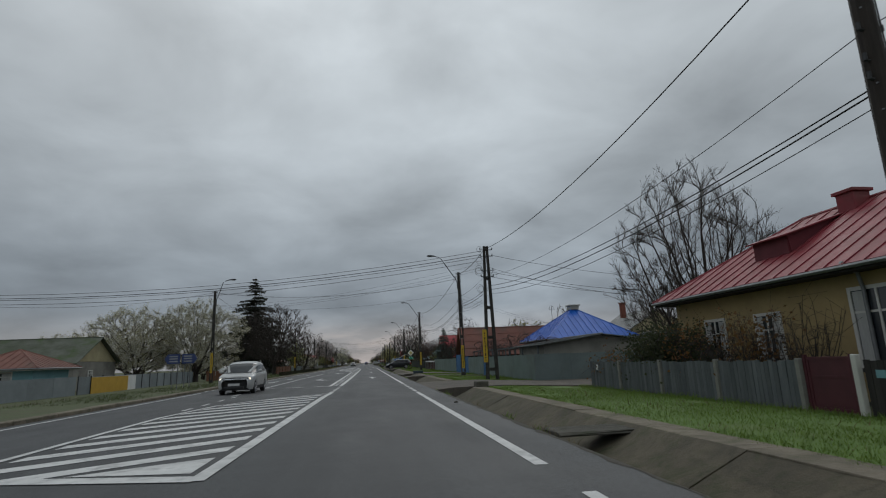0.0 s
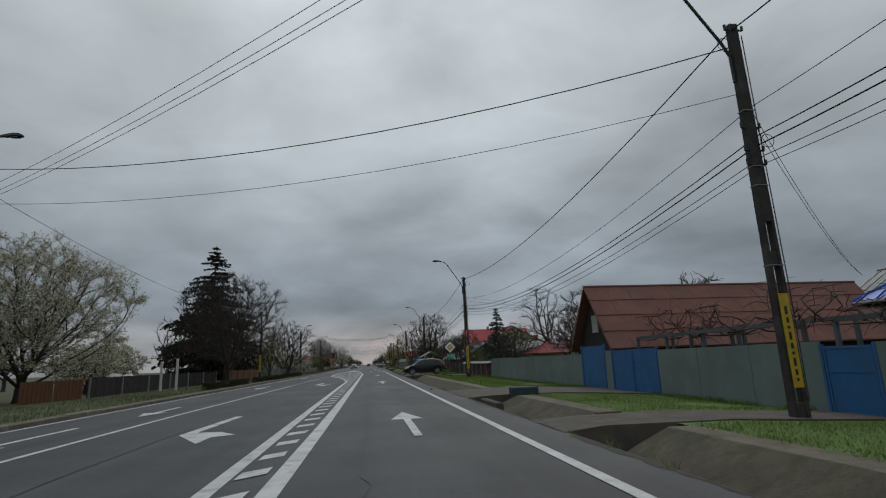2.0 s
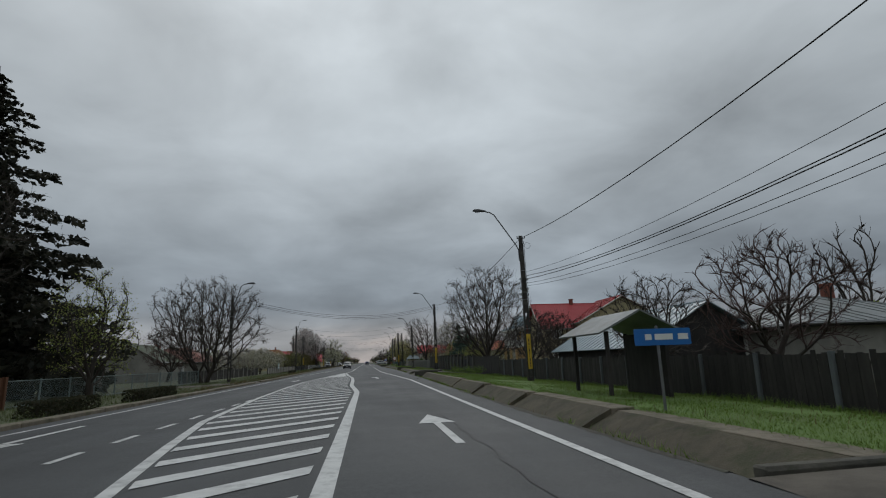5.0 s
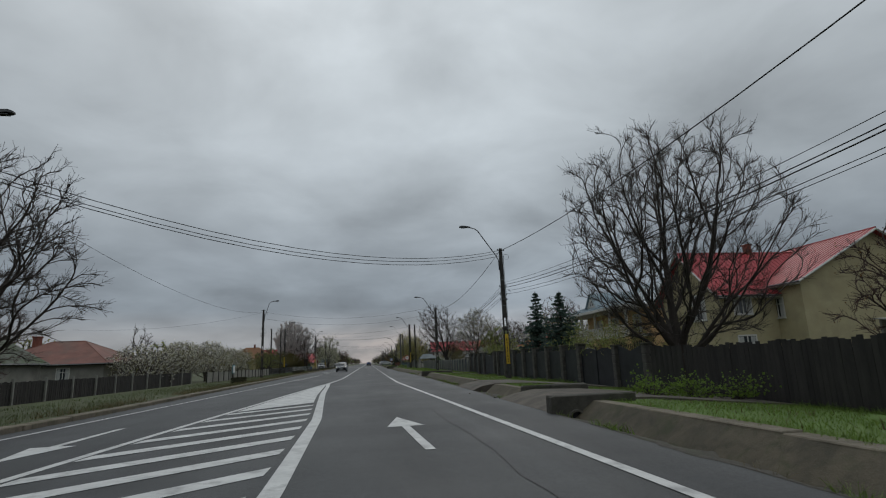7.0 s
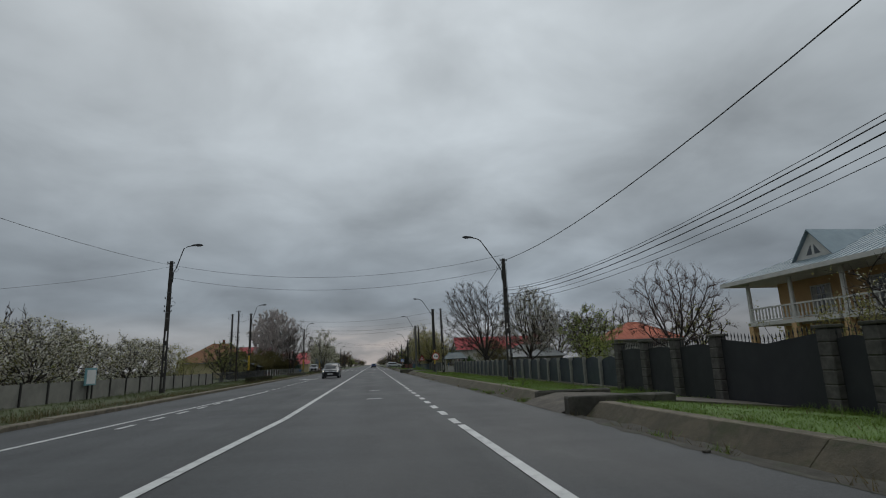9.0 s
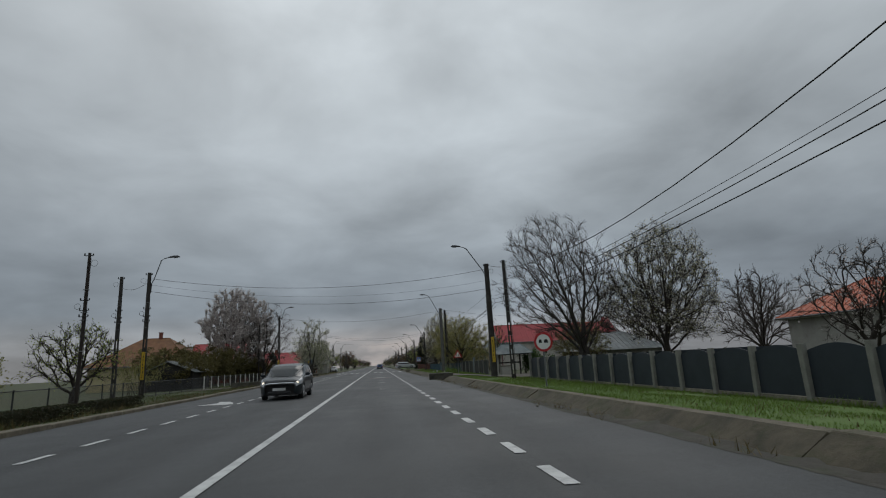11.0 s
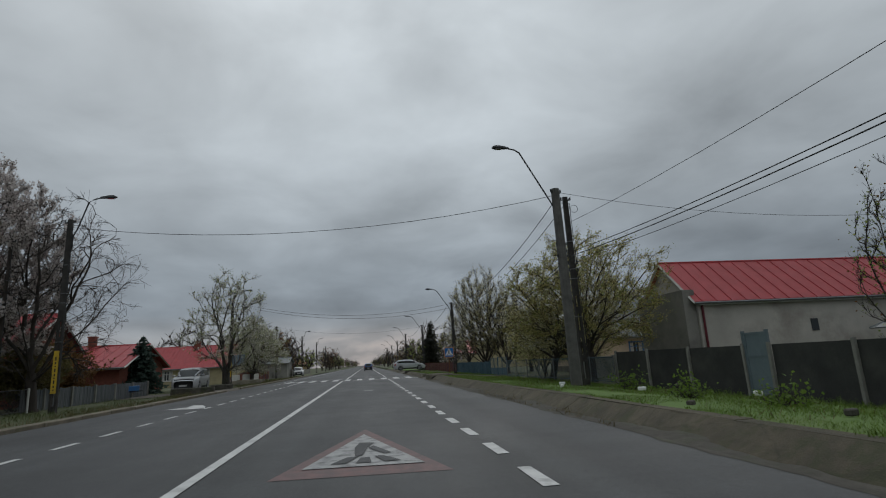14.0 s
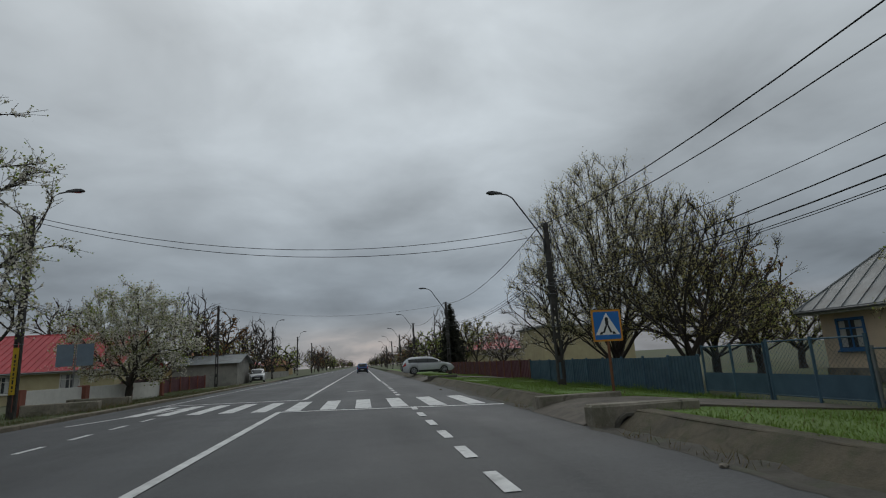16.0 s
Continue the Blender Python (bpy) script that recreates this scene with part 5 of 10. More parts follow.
def wire_fittings(root, h, rng_seed):
    r = random.Random(rng_seed)
    for z in (h - 0.15, h - 2.4, h - 2.9, h - 3.2):
        bm = tubes(([(-0.2, -0.05, z), (0.2, -0.05, z)], 0.022), ([(-0.2, -0.05, z), (-0.2, -0.05, z + 0.12)], 0.03), ([(0.2, -0.05, z), (0.2, -0.05, z + 0.1)], 0.028))
        part("insulator", bm, M_DARKSTEEL, root)
    for z, rad in ((h - 0.55, 0.16), (h - 2.7, 0.14)):
        s = r.choice((-1, 1))
        pts = [(s * (0.15 + rad) + rad * math.cos(a), -0.1, z + rad * math.sin(a)) for a in [2 * math.pi * k / 14 for k in range(15)]]
        part("cable_coil", tubes((pts, 0.009), sides=4), M_CABLE, root, "loose coil of spare cable")
    for z in (h * 0.35, h * 0.55, h * 0.6, h * 0.75):
        wz = 0.17 - 0.06 * z / h
        part("strap", boxes((-wz, wz, -0.092, 0.092, z, z + 0.022)), M_STEEL, root, "thin steel strap round the pole")
    part("drop_cable", tubes(([(0.16, -0.1, 0.3), (0.17, -0.1, h * 0.3), (0.14, -0.1, h * 0.62), (0.13, -0.09, h - 0.3)], 0.014), sides=4), M_CABLE, root)


def power_pole(x, y, h=8.05, lamp=0, ladder=True, notice=0.0, label="", lean=0.0, material=None, z0=-0.05, w0=0.32, w1=0.19, reach=2.1, up=1.36):
    root = thing("utility_pole", (x, y, z0), 0, label or "dark weathered concrete utility pole with slots", "utility pole", "utility poles")
    part("mast", pole_body(h, w0, w1, ladder), material or M_POLE, root)
    if lamp:
        lamp_arm(root, lamp, h, reach, up)
    if notice:
        notice_strip(root, -0.1 if ladder else -w0 * 0.56, notice, notice + 1.75)
    wire_fittings(root, h, int(x * 10 + y))
    root.rotation_euler = (0, radians(lean), 0)
    return root


def wire(a, b, sag, r=0.011, label="black overhead cable", n=14):
    a, b = Vector(a), Vector(b)
    pts = []
    for k in range(n + 1):
        f = k / n
        p = a + (b - a) * f
        p.z -= sag * 4 * f * (1 - f)
        pts.append(p)
    bm = bmesh.new()
    tube(bm, pts, r, 5)
    return tagged(part("overhead_cable", bm, M_CABLE, smooth=True), label, "cable", "overhead cables")


# ---- fences ----


def fence_run(name, label, p0, p1, group="garden fences"):
    """The root of a fence that runs from p0 to p1; its parts lie along local x."""
    d = Vector((p1[0] - p0[0], p1[1] - p0[1]))
    ang = math.degrees(math.atan2(d.y, d.x))
    return thing(name, (p0[0], p0[1], p0[2]), ang, label, "fence", group), d.length


def board_fence(p0, p1, h, label, material, pitch=0.13, gap=0.012, rail=None, post=None, post_every=2.4, wavy=0.03, seed=1, name="fence", face=1, post_h=0.05, pointed=False):
    root, L = fence_run(name, label, p0, p1)
    r = random.Random(seed)
    metas = []
    for v in range(4):
        hh = h * (1 + r.uniform(-wavy, wavy))
        w = pitch - gap
        bm = bmesh.new()
        if pointed:
            upright(bm, [(0, 0), (w, 0), (w, hh - 0.05), (w / 2, hh), (0, hh - 0.05)], -0.011, 0.011)
        else:
            box(bm, 0, w, -0.011, 0.011, 0, hh)
        metas.append(mesh_of(bm, material))
    n = int(L / pitch)
    for i in range(n):
        piece("board", metas[r.randrange(4)], root, pose(i * pitch, face * 0.03 + r.uniform(-0.004, 0.004), r.uniform(-0.02, 0.02), 0, r.uniform(-0.6, 0.6)))
    for z in (h * 0.2, h * 0.8):
        part("rail", boxes((0, L, -0.03, 0.015, z, z + 0.08)), rail or material, root)
    if post:
        k = 0.0
        pm = mesh_of(boxes((-0.06, 0.06, -0.06, 0.06, -0.25, h + post_h), bevel=0.01), post)
        while k <= L + 0.01:
            piece("post", pm, root, pose(k, face * 0.06 if face else 0, 0, r.uniform(-1, 1), r.uniform(-1, 1)))
            k += post_every
    return root


def panel_fence(p0, p1, h, label, material, width=2.0, post=None, post_w=0.1, post_out=0.03, thick=0.03, ribs=0, arch=0.0, base=None, base_h=0.0, seed=2, post_h=0.06, name="fence", skip=(), cap=None, face=1):
    """Sheets between posts; skip: stretches along the run left open for gates."""
    root, L = fence_run(name, label, p0, p1)
    r = random.Random(seed)
    n = max(1, int(round(L / width)))
    w = L / n
    bm = bmesh.new()
    inner = w - (post_w if post else 0.012)
    if arch:
        m = 10
        top = [(inner * k / m, h - abs(arch) + abs(arch) * math.sin(math.pi * k / m) if arch > 0 else h - abs(arch) * math.sin(math.pi * k / m)) for k in range(m + 1)]
        upright(bm, [(0, base_h), (inner, base_h)] + top[::-1], -thick / 2, thick / 2)
    elif ribs:
        step = inner / ribs
        line = [(step * (k + u), v * 0.014) for k in range(ribs) for u, v in ((0.05, -1), (0.45, -1), (0.55, 1), (0.95, 1))]
        prism(bm, [(x, y - 0.006) for x, y in line] + [(x, y + 0.006) for x, y in line[::-1]], base_h, h)
    else:
        box(bm, 0, inner, -thick / 2, thick / 2, base_h, h)
    pm = mesh_of(bm, material)
    qm = mesh_of(boxes((-post_w / 2, post_w / 2, -post_w / 2, post_w / 2, -0.25, h + post_h), bevel=0.012), post) if post else None
    for i in range(n):
        x = i * w
        if any(a < x + w / 2 < b for a, b in skip):
            continue
        piece("panel", pm, root, pose(x + (w - inner) / 2, 0, r.uniform(-0.015, 0.015), r.uniform(-0.5, 0.5)))
        if cap:
            piece("coping", cap, root, pose(x, 0, h, 0, 0, 0))
    if qm:
        for i in range(n + 1):
            piece("post", qm, root, pose(i * w, face * post_out, 0, r.uniform(-0.8, 0.8), r.uniform(-0.8, 0.8)))
    if base:
        part("plinth", boxes((0, L, -0.08, 0.08, -0.25, base_h)), base, root)
    return root


def gate(at, turn, w, h, label, material, leaves=2, bars=True):
    root = thing("gate", at, turn, label, "gate")
    lw = w / leaves
    for k in range(leaves):
        bm = boxes((k * lw + 0.015, (k + 1) * lw - 0.015, -0.012, 0.012, 0.06, h - 0.04))
        leaf_ = part("gate_leaf", bm, material, root)
        bm = boxes((k * lw + 0.015, k * lw + 0.065, -0.03, 0.03, 0.04, h), ((k + 1) * lw - 0.065, (k + 1) * lw - 0.015, -0.03, 0.03, 0.04, h),
                   (k * lw + 0.065, (k + 1) * lw - 0.065, -0.028, 0.028, h - 0.06, h), (k * lw + 0.065, (k + 1) * lw - 0.065, -0.028, 0.028, 0.04, 0.10),
                   (k * lw + 0.065, (k + 1) * lw - 0.065, -0.026, 0.026, h * 0.62, h * 0.62 + 0.05))
        part("gate_rim", bm, material, leaf_)
        part("handle", tubes(([(k * lw + lw * 0.9, -0.05, h * 0.5), (k * lw + lw * 0.9, -0.05, h * 0.5 + 0.14)], 0.012)), M_STEEL, leaf_)
    part("gate_post", boxes((-0.07, 0.0, -0.04, 0.04, -0.2, h + 0.05)), material, root)
    part("gate_post", boxes((w, w + 0.07, -0.04, 0.04, -0.2, h + 0.05)), material, root)
    return root

# ---- houses ----
M_OCHRE = mat("ochre_render", (0.36, 0.265, 0.125), (0.28, 0.205, 0.10), 1.2, 0.9, bump=0.25, fine=60, spot=(0.22, 0.17, 0.10), spot_scale=0.8, spot_amount=0.6)
M_CREAM = mat("cream_render", (0.42, 0.37, 0.22), (0.34, 0.29, 0.17), 1.0, 0.9, bump=0.2, fine=60, spot=(0.26, 0.23, 0.15), spot_scale=0.7, spot_amount=0.5)
M_PEACH = mat("peach_render", (0.52, 0.34, 0.17), (0.44, 0.28, 0.14), 1.0, 0.9, bump=0.2, fine=60)
M_GREYWALL = mat("grey_render", (0.26, 0.25, 0.22), (0.18, 0.175, 0.155), 0.8, 0.9, bump=0.3, fine=40, spot=(0.12, 0.11, 0.10), spot_scale=0.6, spot_amount=0.7)
M_DOORGREY = mat("blue_grey_door_paint", (0.135, 0.175, 0.195), (0.10, 0.13, 0.15), 2.0, 0.6, bump=0.12)
M_PALEPEACH = mat("pale_peach_render", (0.64, 0.50, 0.35), (0.52, 0.42, 0.31), 1.0, 0.9, bump=0.25, fine=50, spot=(0.40, 0.33, 0.26), spot_scale=0.7, spot_amount=0.6)
M_ROOF_ORANGE = mat("orange_roof_sheet", (0.44, 0.115, 0.055), (0.34, 0.085, 0.045), 1.5, 0.7, bump=0.15)
M_STOREWALL = mat("stained_lime_plaster", (0.50, 0.47, 0.42), (0.36, 0.34, 0.30), 0.5, 0.92, bump=0.35, fine=30, spot=(0.24, 0.21, 0.18), spot_scale=0.35, spot_amount=0.8)
M_TWIG_O = mat("olive_twigs", (0.115, 0.092, 0.052), (0.070, 0.056, 0.034), 2.0, 0.95, bump=0.0)
M_WHITEWALL = mat("whitewash", (0.42, 0.41, 0.37), (0.30, 0.29, 0.26), 0.9, 0.9, bump=0.3, fine=40, spot=(0.20, 0.19, 0.16), spot_scale=0.7, spot_amount=0.7)
M_TRIM = mat("white_trim", (0.55, 0.54, 0.50), (0.45, 0.44, 0.41), 3.0, 0.7, bump=0.1)
M_ROOF_RED = mat("red_sheet_roof", (0.235, 0.030, 0.040), (0.175, 0.022, 0.030), 1.5, 0.58, bump=0.1, spot=(0.14, 0.05, 0.045), spot_scale=0.9, spot_amount=0.6)
M_ROOF_RED2 = mat("bright_red_roof", (0.36, 0.030, 0.035), (0.28, 0.026, 0.03), 1.5, 0.45, bump=0.1)
M_ROOF_RUST = mat("rusty_sheet_roof", (0.20, 0.080, 0.058), (0.135, 0.060, 0.046), 1.2, 0.75, bump=0.3, spot=(0.11, 0.075, 0.06), spot_scale=0.5, spot_amount=0.7)
M_ROOF_WINE = mat("faded_red_roof", (0.22, 0.075, 0.07), (0.16, 0.055, 0.05), 1.2, 0.6, bump=0.2, spot=(0.24, 0.15, 0.13), spot_scale=0.6, spot_amount=0.6)
M_ROOF_BLUE = mat("blue_sheet_roof", (0.010, 0.10, 0.46), (0.008, 0.085, 0.38), 1.5, 0.35, bump=0.08)
M_ROOF_GREY = mat("grey_sheet_roof", (0.17, 0.185, 0.185), (0.115, 0.125, 0.125), 1.5, 0.5, bump=0.15, spot=(0.10, 0.095, 0.085), spot_scale=0.8, spot_amount=0.7)
M_COPING = mat("pale_grey_coping", (0.26, 0.265, 0.26), (0.18, 0.185, 0.18), 2.5, 0.6, bump=0.2, spot=(0.12, 0.12, 0.11), spot_scale=1.5, spot_amount=0.6)
M_ROOF_TIN = mat("patched_tin_roof", (0.115, 0.150, 0.155), (0.065, 0.085, 0.088), 1.2, 0.55, bump=0.2, spot=(0.17, 0.19, 0.185), spot_scale=1.6, spot_amount=0.7)
M_ROOF_STEEL = mat("blue_grey_sheet_roof", (0.24, 0.30, 0.33), (0.18, 0.235, 0.26), 1.5, 0.38, bump=0.1)
M_ROOF_MOSS = mat("mossy_roof", (0.11, 0.115, 0.095), (0.055, 0.065, 0.04), 0.9, 0.9, bump=0.4, spot=(0.045, 0.075, 0.018), spot_scale=0.7, spot_amount=0.9)
M_ROOF_TILE = mat("orange_tiles", (0.24, 0.115, 0.055), (0.16, 0.078, 0.042), 2.0, 0.85, bump=0.4, spot=(0.10, 0.07, 0.045), spot_scale=0.9, spot_amount=0.6)
# roof red darkened as dormer shade; the downpipe's own dark red too
M_DARKRED_SHADE = mat("dark_red_and_shaded_sheet", (0.13, 0.016, 0.024), (0.085, 0.012, 0.018), 1.5, 0.6, bump=0.1)
M_BRICK = mat("brick", (0.22, 0.075, 0.05), (0.15, 0.055, 0.04), 5.0, 0.9, bump=0.4)
M_DARKWOOD = mat("dark_planks", (0.034, 0.030, 0.027), (0.020, 0.018, 0.017), 3.0, 0.85, bump=0.35, stretch=(2, 2, 0.4), per_piece=0.25)
M_GREYWOOD = mat("grey_planks", (0.115, 0.125, 0.130), (0.075, 0.083, 0.088), 3.0, 0.8, bump=0.3, stretch=(2, 2, 0.4), per_piece=0.22)
M_BROWNWOOD = mat("brown_planks", (0.15, 0.062, 0.03), (0.10, 0.045, 0.024), 3.0, 0.8, bump=0.3, stretch=(2, 2, 0.4), per_piece=0.2)
M_GREENGREY = mat("grey_green_sheet", (0.155, 0.195, 0.190), (0.120, 0.152, 0.150), 0.9, 0.65, bump=0.12, fine=25, spot=(0.11, 0.125, 0.115), spot_scale=0.5, spot_amount=0.6, per_piece=0.06)
M_PANEL_L = mat("pale_grey_sheet", (0.20, 0.225, 0.235), (0.155, 0.175, 0.185), 1.2, 0.65, bump=0.12, per_piece=0.12)
M_DOORBLUE = mat("blue_gate_paint", (0.022, 0.12, 0.30), (0.018, 0.095, 0.24), 2.0, 0.5, bump=0.12, spot=(0.05, 0.10, 0.17), spot_scale=2.0, spot_amount=0.5)
M_MAROON = mat("maroon_sheet", (0.085, 0.020, 0.028), (0.060, 0.015, 0.021), 1.2, 0.55, bump=0.12, per_piece=0.08)
M_BLACKSHEET = mat("black_sheet", (0.021, 0.022, 0.024), (0.014, 0.015, 0.017), 1.2, 0.75, bump=0.1, per_piece=0.1)
M_NAVY = mat("dark_blue_sheet", (0.026, 0.034, 0.046), (0.018, 0.024, 0.033), 1.2, 0.5, bump=0.1, per_piece=0.08)
M_BLUEFENCE = mat("blue_fence_paint", (0.050, 0.098, 0.135), (0.032, 0.066, 0.092), 2.0, 0.6, bump=0.12, per_piece=0.12)
M_POST = mat("concrete_post", (0.24, 0.235, 0.21), (0.16, 0.155, 0.14), 3.0, 0.9, bump=0.3)
M_STONE = mat("pillar_stone", (0.095, 0.088, 0.080), (0.048, 0.044, 0.040), 5.0, 0.85, bump=0.6, fine=14)
M_CURTAIN = mat("curtain", (0.42, 0.42, 0.40), (0.30, 0.30, 0.29), 4.0, 0.9, bump=0.1, stretch=(8, 8, 0.5))
M_TARP = mat("tarpaulin", (0.42, 0.42, 0.40), (0.26, 0.265, 0.26), 1.5, 0.6, bump=0.5, fine=6)
M_BANNER = mat("yellow_banner", (0.50, 0.30, 0.03), (0.42, 0.25, 0.03), 2.0, 0.6, bump=0.05)
M_PALEBLUE = mat("pale_blue_paint", (0.17, 0.33, 0.36), (0.14, 0.28, 0.31), 2.0, 0.6, bump=0.1)


def sheet(bm, pts, thick=0.05):
    """A flat roof plane with thickness below it."""
    p = [Vector(q) for q in pts]
    n = (p[1] - p[0]).cross(p[2] - p[0]).normalized()
    if n.z < 0:
        p.reverse()
        n = -n
    up = [bm.verts.new(q) for q in p]
    lo = [bm.verts.new(q - n * thick) for q in p]
    k = len(p)
    bm.faces.new(up), bm.faces.new(lo[::-1])
    for i in range(k):
        bm.faces.new((lo[i], lo[(i + 1) % k], up[(i + 1) % k], up[i]))
    return bm


def seams(bm, pts, step, h=0.03, w=0.012):
    """Upstanding seams from the eave (the first edge of pts) up to the far edges."""
    p = [Vector(q) for q in pts]
    u = (p[1] - p[0]).normalized()
    n = u.cross(p[2] - p[0]).normalized()
    if n.z < 0:
        n = -n
    v = n.cross(u)
    if v.z < 0:
        v = -v
    q = [((a - p[0]).dot(u), (a - p[0]).dot(v)) for a in p]
    lo, hi = min(a for a, _ in q), max(a for a, _ in q)
    s = lo + step * 0.5
    while s < hi:
        hits = []
        for (a0, b0), (a1, b1) in zip(q, q[1:] + q[:1]):
            if (a0 - s) * (a1 - s) < 0:
                hits.append(b0 + (b1 - b0) * (s - a0) / (a1 - a0))
        if len(hits) >= 2:
            a, b = p[0] + u * s + v * min(hits), p[0] + u * s + v * max(hits)
            vs = [bm.verts.new(c + u * k * w + n * z) for c in (a, b) for k, z in ((-1, 0), (1, 0), (1, h), (-1, h))]
            for f in ((0, 3, 2, 1), (4, 5, 6, 7), (0, 1, 5, 4), (1, 2, 6, 5), (2, 3, 7, 6), (3, 0, 4, 7)):
                bm.faces.new([vs[i] for i in f])
        s += step
    return bm


def window(root, face, pos, z0, w, h, x0, x1, y0, y1, curtain=True, frame_m=None, name="window"):
    """A framed, divided window with a sill, let into a wall face ('S' faces -y, 'W' -x, 'E' +x)."""
    frame_m = frame_m or M_TRIM
    if face == "S":
        m = Matrix.Translation((pos, y0, z0))
    elif face == "W":
        m = Matrix.Translation((x0, pos, z0)) @ Matrix.Rotation(-math.pi / 2, 4, "Z")
    else:
        m = Matrix.Translation((x1, pos, z0)) @ Matrix.Rotation(math.pi / 2, 4, "Z")
    d = 0.09
    f = part(name, boxes((-w / 2 - d, -w / 2, -0.035, 0.01, -d, h + d), (w / 2, w / 2 + d, -0.035, 0.01, -d, h + d), (-w / 2, w / 2, -0.035, 0.01, h, h + d), (-w / 2, w / 2, -0.035, 0.01, -d, 0),
                         (-0.03, 0.03, -0.030, 0.01, 0, h), (-w / 2, -0.03, -0.028, 0.01, h * 0.68, h * 0.68 + 0.05), (0.03, w / 2, -0.028, 0.01, h * 0.68, h * 0.68 + 0.05)), frame_m, root, "white painted window surround")
    f.matrix_basis = m
    part("pane", boxes((-w / 2, w / 2, -0.008, 0.006, 0, h)), M_GLASS, f)
    if curtain:
        part("curtain", boxes((-w / 2 + 0.02, -w * 0.22, -0.013, -0.009, 0.02, h - 0.02), (w * 0.2, w / 2 - 0.02, -0.013, -0.009, 0.02, h - 0.02)), M_CURTAIN, f)
    part("sill", boxes((-w / 2 - 0.12, w / 2 + 0.12, -0.12, 0.0, -d - 0.05, -d)), frame_m, f)
    return f


def house(name, label, cx, cy, sx, sy, wall_h, ridge_h, wall_m, roof_m, roof="hip", axis="x", over=0.45, turn=0.0, z0=-0.25, windows=(), chimneys=(), frame_m=None, seam=0.6, gutter=True, ridge_cut=None, chim_m=None, gable_m=None, base_m=None, base_h=0.5):
    """Walls with their storeys' height, a hipped or gabled roof with seams, windows, chimneys, gutter."""
    root = thing(name, (cx, cy, z0), turn, label, "house")
    x0, x1, y0, y1 = -sx / 2, sx / 2, -sy / 2, sy / 2
    wall_h, ridge_h = wall_h - z0, ridge_h - z0
    part("wall", boxes((x0, x1, y0, y1, -0.2, wall_h)), wall_m, root)
    if base_m:
        part("plinth", boxes((x0 - 0.05, x1 + 0.05, y0 - 0.05, y1 + 0.05, -0.2, base_h)), base_m, root)
    ex0, ex1, ey0, ey1 = x0 - over, x1 + over, y0 - over, y1 + over
    drop = over * (ridge_h - wall_h) / (sy / 2 if axis == "x" else sx / 2)
    e = wall_h - drop + 0.06
    planes = []
    if roof == "hip":
        cut = ridge_cut if ridge_cut is not None else (min(sx, sy) / 2 + over) * 0.9
        if axis == "x":
            a, b = (ex0 + cut, 0, ridge_h), (ex1 - cut, 0, ridge_h)
            if a[0] > b[0]:
                a = b = (0, 0, ridge_h)
            planes = [[(ex0, ey0, e), (ex1, ey0, e), b, a], [(ex1, ey1, e), (ex0, ey1, e), a, b], [(ex0, ey1, e), (ex0, ey0, e), a], [(ex1, ey0, e), (ex1, ey1, e), b]]
        else:
            a, b = (0, ey0 + cut, ridge_h), (0, ey1 - cut, ridge_h)
            if a[1] > b[1]:
                a = b = (0, 0, ridge_h)
            planes = [[(ex0, ey1, e), (ex0, ey0, e), a, b], [(ex1, ey0, e), (ex1, ey1, e), b, a], [(ex0, ey0, e), (ex1, ey0, e), a], [(ex1, ey1, e), (ex0, ey1, e), b]]
        planes = [[q for i, q in enumerate(pl) if i == 0 or q != pl[i - 1]] for pl in planes]
    elif roof == "none":
        planes = []
    elif axis == "x":
        planes = [[(ex0, ey0, e), (ex1, ey0, e), (ex1, 0, ridge_h), (ex0, 0, ridge_h)], [(ex1, ey1, e), (ex0, ey1, e), (ex0, 0, ridge_h), (ex1, 0, ridge_h)]]
    else:
        planes = [[(ex0, ey1, e), (ex0, ey0, e), (0, ey0, ridge_h), (0, ey1, ridge_h)], [(ex1, ey0, e), (ex1, ey1, e), (0, ey1, ridge_h), (0, ey0, ridge_h)]]
    if roof == "gable":
        for end in (0, 1):
            bm = bmesh.new()
            half = (y1 if axis == "x" else x1)
            upright(bm, [(-half, wall_h - 0.02), (half, wall_h - 0.02), (0, ridge_h - 0.08)], 0, 0.15)
            g_ = part("gable", bm, gable_m or wall_m, root)
            if axis == "x":
                g_.matrix_basis = pose(x1 if end else x0 + 0.15, 0, 0, 0, 0, 90)
            else:
                g_.matrix_basis = pose(0, y1 - 0.15 if end else y0, 0)
    bm = bmesh.new()
    for pl in planes:
        sheet(bm, pl)
    if not planes:
        bm.free()
        for face, pos, wz, w, h in windows:
            window(root, face, pos, wz, w, h, x0, x1, y0, y1, frame_m=frame_m)
        return root
    top = part("roof", bm, roof_m, root)
    if seam:
        bm = bmesh.new()
        for pl in planes:
            seams(bm, pl, seam)
        tagged(part("roof_seam", bm, roof_m, top), kind="stuff")
    edges = {}
    for pl in planes:
        k = len(pl)
        rows = ([(2, 3, 0.06)] + ([(0, 3, 0.045), (1, 2, 0.045)] if roof == "hip" else [])) if k == 4 else ([(0, 2, 0.045), (1, 2, 0.045)] if roof == "hip" else [])
        for i, j, r in rows:
            edges[tuple(sorted((tuple(pl[i]), tuple(pl[j]))))] = r
    for (a, b), r in edges.items():
        part("ridge_cap", tubes(([a, b], r)), roof_m, top)
    if roof == "gable" and roof_m is M_ROOF_RED2:
        for pl in planes:
            for i, j in ((0, 3), (1, 2)):
                a, b = Vector(pl[i]), Vector(pl[j])
                lift = Vector((0, 0, -0.09))
